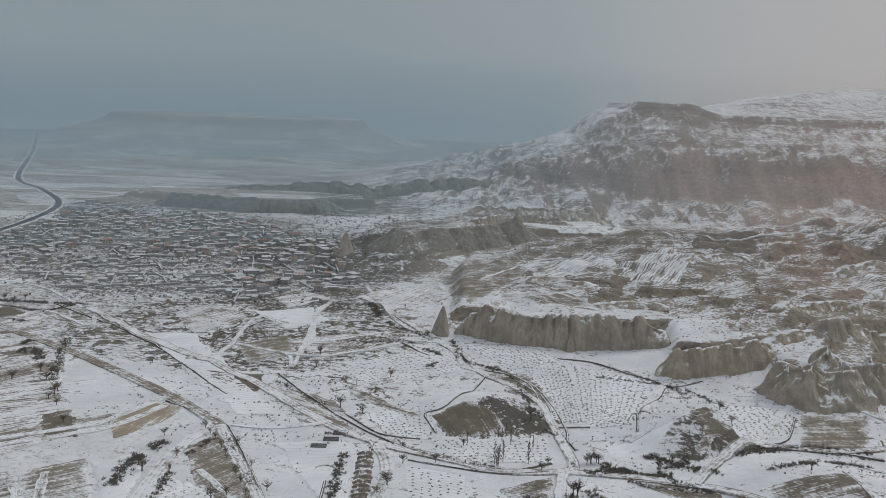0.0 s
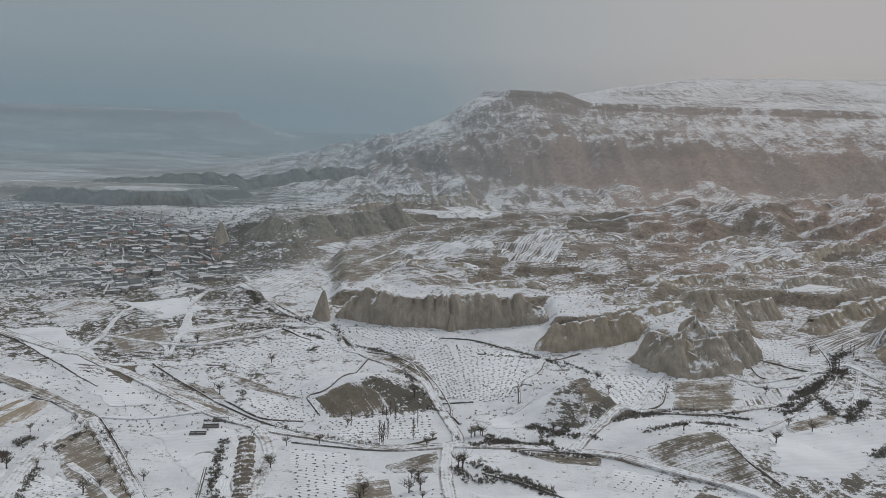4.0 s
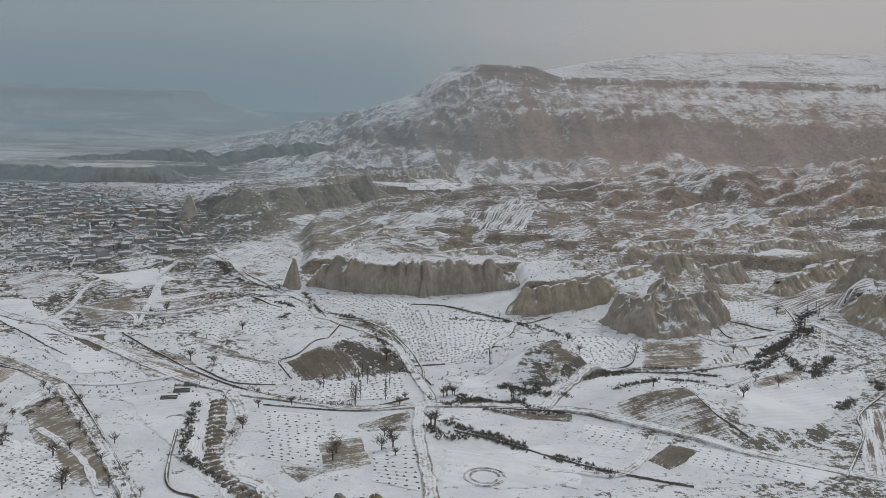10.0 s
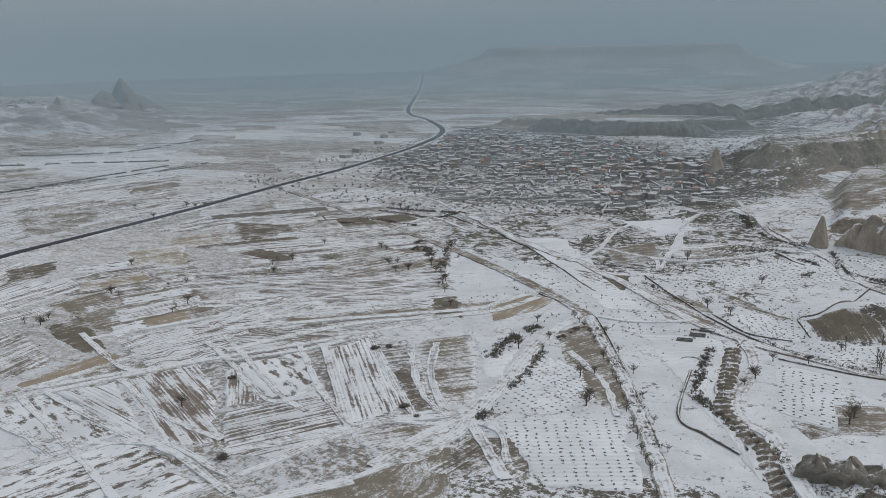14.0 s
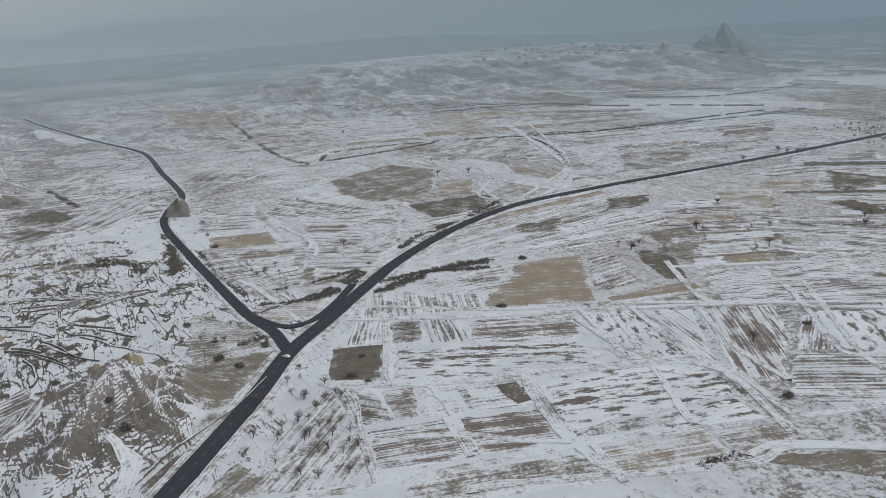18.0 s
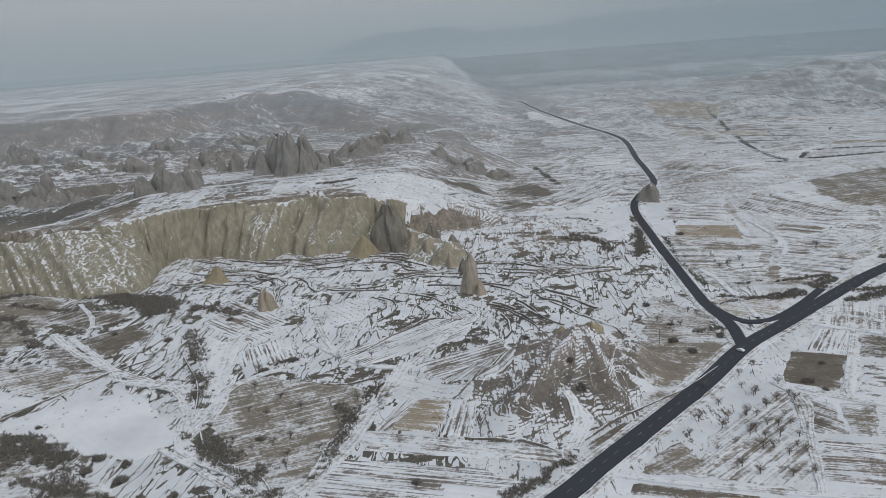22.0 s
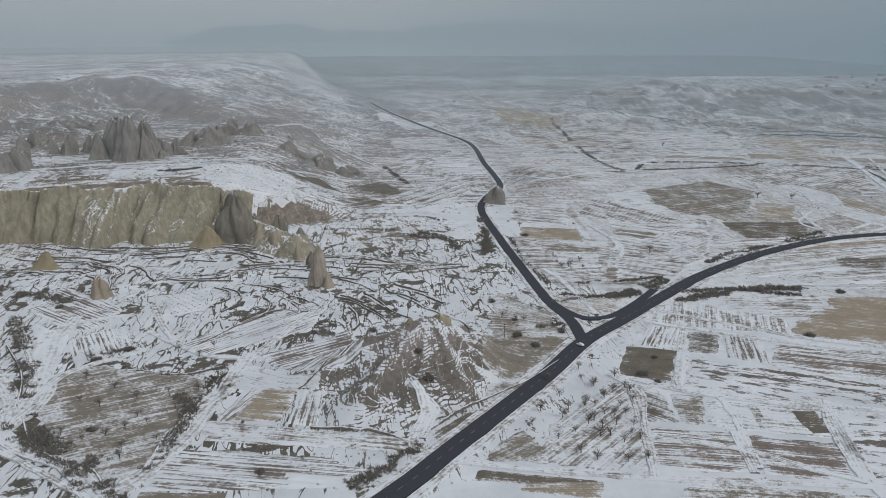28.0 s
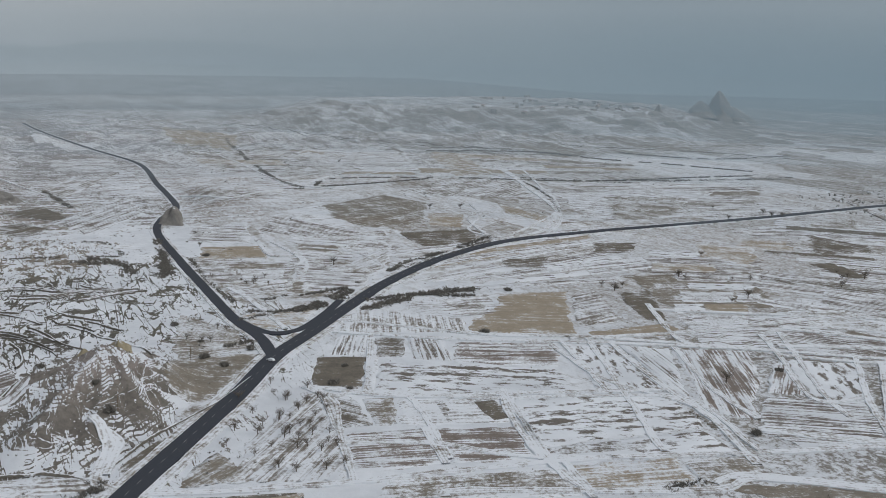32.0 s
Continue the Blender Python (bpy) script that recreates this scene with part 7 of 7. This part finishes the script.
def bare_bush(name, high, seed):
    root = new(name)
    r = np.random.default_rng(seed)
    n = 16
    sp = np.column_stack([r.normal(0, 0.33, (n, 2)) * high, np.zeros(n)])
    clumps("stems", sp * 0.5, np.full(n, high * 0.7), M_BARK, 4, root)
    clumps("crown", sp, r.uniform(0.5, 1.0, n) * high, M_DARK_SHRUB, 22, root)
    return root


STOCK = {
    "fruit": [bare_tree("fruit_tree", 4.6, 2.6, 10 + k) for k in range(4)],
    "tree": [bare_tree("bare_tree", 7.5, 3.6, 30 + k, 8, 10) for k in range(4)],
    "poplar": [bare_tree("poplar", 9.5, 1.5, 50 + k, 12, 9, True) for k in range(3)],
    "bush": [bare_bush("bush", 2.6, 70 + k) for k in range(4)],
}
TREE_LABEL = {"fruit": ("small leafless orchard tree on snow", "tree", "orchard trees"), "tree": ("leafless dark-branched tree beside a field", "tree", "field trees"),
              "poplar": ("tall slim leafless poplar by a track", "tree", "poplars"), "bush": ("dark leafless bush on snowy ground", "bush", "bushes")}
PLANTED = {k: 0 for k in STOCK}


def plant(kind, spots):
    for x, y in spots:
        k = PLANTED[kind]
        PLANTED[kind] += 1
        m = pose(x, y, float(height(x, y)) + 0.1, 0, 0, random.uniform(0, 360))
        stock = STOCK[kind]
        if k < len(stock):
            ob = stock[k]
            ob.matrix_basis = m
        else:
            ob = copy_thing(stock[k % len(stock)], m)
        s = random.uniform(0.75, 1.3)
        ob.scale = (s, s, s * random.uniform(0.9, 1.1))
        lab, cat, grp = TREE_LABEL[kind]
        tagged(ob, lab, cat, grp)


all_fruit()
all_tree()
all_poplar()
all_bush()


def hedge(dense, wide, pts):
    c = spline(pts, 2.2)
    n = len(c) * dense * 4
    i = rng.integers(0, len(c), n)
    t, nrm = sides(c)
    p = c[i] + nrm[i] * rng.normal(0, wide * 0.33, n)[:, None] + rng.normal(0, 0.6, (n, 2))
    gap = fbm(p[:, 0] / 14, p[:, 1] / 14, 2, 404) > 0.36
    p = p[gap]
    z = height(p[:, 0], p[:, 1]) + 0.1
    size = rng.uniform(0.5, 1.6, len(p)) * (1 + 0.12 * wide) * 0.9
    tagged(clumps("hedge", np.column_stack([p, z]), size, M_DARK_SHRUB, 12), "ragged hedgerow of leafless dark shrubs", "hedge", kind="stuff")


all_hedges()


def scrub(name, n, x0, x1, y0, y1, level, size, seed, label, mat, within=None):
    p = np.column_stack([rng.uniform(x0, x1, n), rng.uniform(y0, y1, n)])
    keep = fbm(p[:, 0] / 45, p[:, 1] / 45, 3, seed) > level
    if within:
        keep &= outside(p[:, 0], p[:, 1], within) < 0
    p = p[keep]
    z = height(p[:, 0], p[:, 1]) + 0.05
    tagged(clumps(name, np.column_stack([p, z]), rng.uniform(0.5, 1.0, len(p)) * size, mat, 10), label, "shrubs", kind="stuff")


scrub("scrub", 3600, -260, 420, 440, 700, 0.46, 1.6, 501, "scattered low dry shrubs on snowy slopes", M_SHRUB)
scrub("scrub", 4200, -150, 900, 680, 1250, 0.47, 2.2, 502, "dark shrubs dotted over rocky benches", M_DARK_SHRUB)
scrub("scrub", 4200, -760, -230, -420, 40, 0.47, 1.5, 503, "low dry shrubs on a terraced hillside", M_DARK_SHRUB)
scrub("scrub", 2600, -1700, -760, -800, 40, 0.48, 2.6, 504, "dark shrubs on a far eroded slope", M_DARK_SHRUB)
scrub("scrub", 2600, -700, -60, 60, 760, 0.50, 1.2, 505, "scattered dry weeds on the snowy plain", M_SHRUB)
scrub("scrub", 2600, -1700, -640, 60, 1500, 0.55, 2.4, 506, "scattered trees and shrubs on the far plain", M_DARK_SHRUB)
scrub("scrub", 2600, -760, -170, 735, 1430, 0.36, 3.6, 508, "bare trees and shrubs between village houses", M_DARK_SHRUB)
scrub("scrub", 5200, -350, -225, -300, -165, 0.40, 2.8, 507, "dense dark thicket on a bank", M_DARK_SHRUB, [(-333, -297), (-328, -260), (-309, -242), (-288, -221), (-264, -197), (-264, -252)])


scrub("scrub", 520, -38, 14, 284, 316, 0.2, 1.5, 509, "dense low shrubs below a rock outcrop", M_DARK_SHRUB)


# ---- village ----
def box(x0, x1, y0, y1, z0, z1):
    v = [(x, y, z) for z in (z0, z1) for y in (y0, y1) for x in (x0, x1)]
    return v, [(0, 2, 3, 1), (4, 5, 7, 6), (0, 1, 5, 4), (2, 6, 7, 3), (0, 4, 6, 2), (1, 3, 7, 5)]


def part(name, verts, faces, material, parent, label="", uv=False):
    ob = mesh_object(name, verts, faces, material, parent, False, [(v[0] + v[2], v[1]) for v in verts] if uv else None)
    return tagged(ob, label) if label else ob


def house(w, d, h, seed, roof="flat", wing=False):
    r = random.Random(seed)
    root = new("house")
    wall = M_WALLS[seed % len(M_WALLS)]
    part("wall", *box(-w / 2, w / 2, -d / 2, d / 2, -2.5, h), wall, root)
    cover = (M_ROOF_SNOW, M_ROOF_BARE, M_ROOF_SNOW, M_ROOF_TILE)[seed % 4]
    if roof == "flat":
        part("roof", *box(-w / 2 - 0.3, w / 2 + 0.3, -d / 2 - 0.3, d / 2 + 0.3, h, h + 0.35), cover, root, uv=True)
        part("chimney", *box(w / 4, w / 4 + 0.7, d / 5, d / 5 + 0.7, h + 0.3, h + 1.5), wall, root)
    else:
        o = 0.5
        e = [(-w / 2 - o, -d / 2 - o, h), (w / 2 + o, -d / 2 - o, h), (w / 2 + o, d / 2 + o, h), (-w / 2 - o, d / 2 + o, h), (-w / 2 + d / 2, 0, h + 0.24 * d), (w / 2 - d / 2, 0, h + 0.24 * d)]
        part("roof", e, [(0, 1, 5, 4), (1, 2, 5), (2, 3, 4, 5), (3, 0, 4), (0, 3, 2, 1)], cover, root, uv=True)
    if wing:
        part("wing", *box(w / 2 - 0.1, w / 2 + w * 0.45, -d / 2 + 0.5, d / 4, -2.5, h * 0.62), wall, root)
        part("wing_roof", *box(w / 2 + 0.02, w / 2 + w * 0.45 + 0.2, -d / 2 + 0.3, d / 4 + 0.2, h * 0.62, h * 0.62 + 0.3), M_ROOF_SNOW, root, uv=True)
    floors = max(1, int(h / 3))
    for fl in range(floors):
        n = max(2, int(w / 3.4))
        for i in range(n):
            x = -w / 2 + (i + 0.5) * w / n
            z = fl * 3 + 1.0
            for s in (-1, 1):
                if fl == 0 and i == n // 2 and s < 0:
                    leaf = part("door", *box(x - 0.5, x + 0.5, s * d / 2 - 0.06, s * d / 2 + 0.06, 0, 2.1), M_WOOD, root)
                    part("door_handle", *box(x + 0.3, x + 0.42, s * d / 2 - 0.12, s * d / 2 - 0.05, 1.0, 1.08), M_STONE, leaf)
                elif r.random() < 0.8:
                    part("window", *box(x - 0.5, x + 0.5, s * d / 2 - 0.06, s * d / 2 + 0.06, z, z + 1.25), M_GLASS, root)
    return root


HOUSES = [house(11, 8, 6.2, 0), house(9, 8, 3.4, 1, wing=True), house(13, 9, 6.4, 2), house(10, 8, 5.6, 3, "hip"), house(8, 7, 3.2, 4), house(14, 9, 6.6, 5, wing=True), house(12, 9, 3.6, 6), house(11, 9, 6.2, 7, "hip")]
HOUSE_LABEL = [
    "two-storey tan stone house with snowy flat roof", "low grey plaster house with a side wing", "brick house with a snow-covered flat roof", "pale plaster house with red hipped roof",
    "small single-storey stone house under snow", "large grey house with a lower snowy wing", "low brick building with snow on its roof", "pale two-storey house with tiled hipped roof"]


def near_road(x, y, lines, gap):
    return any((np.hypot(q[:, 0] - x, q[:, 1] - y) < gap).any() for q in lines)


def village():
    lines = [spline(MAIN, 6.0)]
    placed, tries = [], 0
    rr = random.Random(5)
    while len(placed) < 290 and tries < 20000:
        tries += 1
        x, y = rr.uniform(-780, -170), rr.uniform(730, 1430)
        if outside(np.array([x]), np.array([y]), VILLAGE)[0] > 0 or any((x - a) ** 2 + (y - b) ** 2 < rr.uniform(8.5, 15) ** 2 for a, b in placed) or near_road(x, y, lines, 14):
            continue
        if vn(x * 2.2, y * 2.2) < 0.40 + 0.16 * rr.random():
            continue
        placed.append((x, y))
    for k in range(46):
        placed.append((rr.uniform(-2350, -1700), rr.uniform(900, 1400)))
    for cx, cy in ((-760, 1080), (-790, 1180), (-830, 1260), (-860, 1330), (-740, 1020), (-900, 1280)):
        placed.append((cx, cy))
    for k, (x, y) in enumerate(placed):
        v = rr.randrange(len(HOUSES))
        if k < len(HOUSES):
            v = k
        turn = 25 + 260 * (vn(x, y) - 0.5) + rr.choice((0, 90)) + rr.uniform(-22, 22)
        g = float(np.max(height(np.array([x - 3, x + 3, x, x]), np.array([y, y, y - 3, y + 3]))))
        m = pose(x, y, g, 0, 0, turn)
        ob = HOUSES[v] if k < len(HOUSES) else copy_thing(HOUSES[v], m)
        ob.matrix_basis = m
        ob.scale = (rr.uniform(0.5, 1.25), rr.uniform(0.6, 1.3), rr.uniform(0.5, 0.9))
        tagged(ob, HOUSE_LABEL[v], "house", "village houses")


def vn(x, y):
    return float(fbm(np.array([x / 160]), np.array([y / 160]), 2, 77)[0])


village()


def sheds():
    rr = np.random.default_rng(12)
    vs, fs = [], []
    tops, tf = [], []
    n = 0
    while n < 420:
        x, y = rr.uniform(-760, -170), rr.uniform(735, 1420)
        if outside(np.array([x]), np.array([y]), VILLAGE)[0] > -4:
            continue
        n += 1
        w, d, h = rr.uniform(2, 6), rr.uniform(1.5, 4), rr.uniform(1.8, 3.4)
        if n % 3 == 0:
            w, d, h = rr.uniform(10, 26), 0.5, 1.8
        m = pose(x, y, float(height(x, y)), 0, 0, rr.choice([25, 115]) + rr.normal(0, 12))
        v, f = box(-w, w, -d, d, -2, h)
        fs += [tuple(i + len(vs) for i in q) for q in f]
        vs += [tuple(m @ Vector(q)) for q in v]
        v, f = box(-w - 0.2, w + 0.2, -d - 0.2, d + 0.2, h, h + 0.25)
        tf += [tuple(i + len(tops) for i in q) for q in f]
        tops += [tuple(m @ Vector(q)) for q in v]
    base = mesh_object("sheds", vs, fs, M_WALLS[1])
    tagged(base, "jumble of small sheds and yard walls under snow", "sheds", kind="stuff")
    part("shed_roofs", tops, tf, M_ROOF_SNOW, base, uv=True)


sheds()


# ---- small things ----
def pen(x, y, turn):
    root = new("stone_pen")
    w, d, h, t = 3.8, 1.9, 0.8, 0.35
    part("long_wall", *box(-w, w, -d - t, -d, -0.5, h), M_STONE, root)
    part("long_wall", *box(-w, w, d, d + t, -0.5, h), M_STONE, root)
    part("short_wall", *box(-w - t, -w, -d - t, d + t, -0.5, h), M_STONE, root)
    part("short_wall", *box(w, w + t, -d - t, d + t, -0.5, h), M_STONE, root)
    part("cross_wall", *box(-w, w, -0.25, 0.25, -0.5, h * 0.8), M_STONE, root)
    root.matrix_basis = pose(x, y, float(height(x, y)) + 0.1, 0, 0, turn)
    tagged(root, "low rectangular dark stone pen filled with snow", "pen", "stone pens")


for q in ((-104, 464), (-107, 454), (-111, 443)):
    pen(*q, 8)


def car(x, y, z, turn):
    root = new("car")
    prof = [(-2.1, 0.35), (2.1, 0.35), (2.15, 0.75), (1.2, 0.95), (0.6, 1.45), (-1.2, 1.48), (-1.9, 1.0), (-2.15, 0.8)]
    n = len(prof)
    vs = [(a, s * (0.85 if b < 1.2 else 0.68), b) for s in (-1, 1) for a, b in prof]
    part("body", vs, [tuple(range(n))[::-1], tuple(range(n, 2 * n))] + [(i, (i + 1) % n, n + (i + 1) % n, n + i) for i in range(n)], M_CAR, root)
    part("windscreen", [(1.16, -0.6, 1.0), (1.16, 0.6, 1.0), (0.66, 0.5, 1.43), (0.66, -0.5, 1.43)], [(0, 1, 2, 3)], M_GLASS, root)
    for i, (a, b) in enumerate(((1.35, 0.8), (1.35, -0.8), (-1.35, 0.8), (-1.35, -0.8))):
        ring = [(a + 0.33 * math.cos(k * 0.5236), b + s, 0.33 + 0.33 * math.sin(k * 0.5236)) for s in (-0.1, 0.1) for k in range(12)]
        part("wheel", ring, [tuple(range(12)), tuple(range(12, 24))[::-1]] + [(k, 12 + k, 12 + (k + 1) % 12, (k + 1) % 12) for k in range(12)], M_TYRE, root)
    root.matrix_basis = pose(x, y, z, 0, 0, turn)
    tagged(root, "small white car driving on the wet asphalt road", "car")


car(-402, 63.5, float(height(-402, 63.5)) + 1.0, 215)


def utility_pole(x, y):
    root = new("utility_pole")
    vs, fs = [], []
    cone_mesh([((0, 0, -0.5), (0, 0, 8.5), 0.16, 0.10)], 8, vs, fs)
    part("post", vs, fs, M_WOOD, root)
    arm = part("cross_arm", *box(-0.9, 0.9, -0.06, 0.06, 7.7, 7.85), M_WOOD, root)
    for s in (-0.75, 0.0, 0.75):
        part("insulator", *box(s - 0.06, s + 0.06, -0.06, 0.06, 7.85, 8.1), M_STONE, arm)
    root.matrix_basis = pose(x, y, float(height(x, y)), 0, 0, 40)
    tagged(root, "thin dark wooden utility pole on a snowy slope", "pole", "utility poles")


for q in ((-344, -14), (-419, 27)):
    utility_pole(*q)
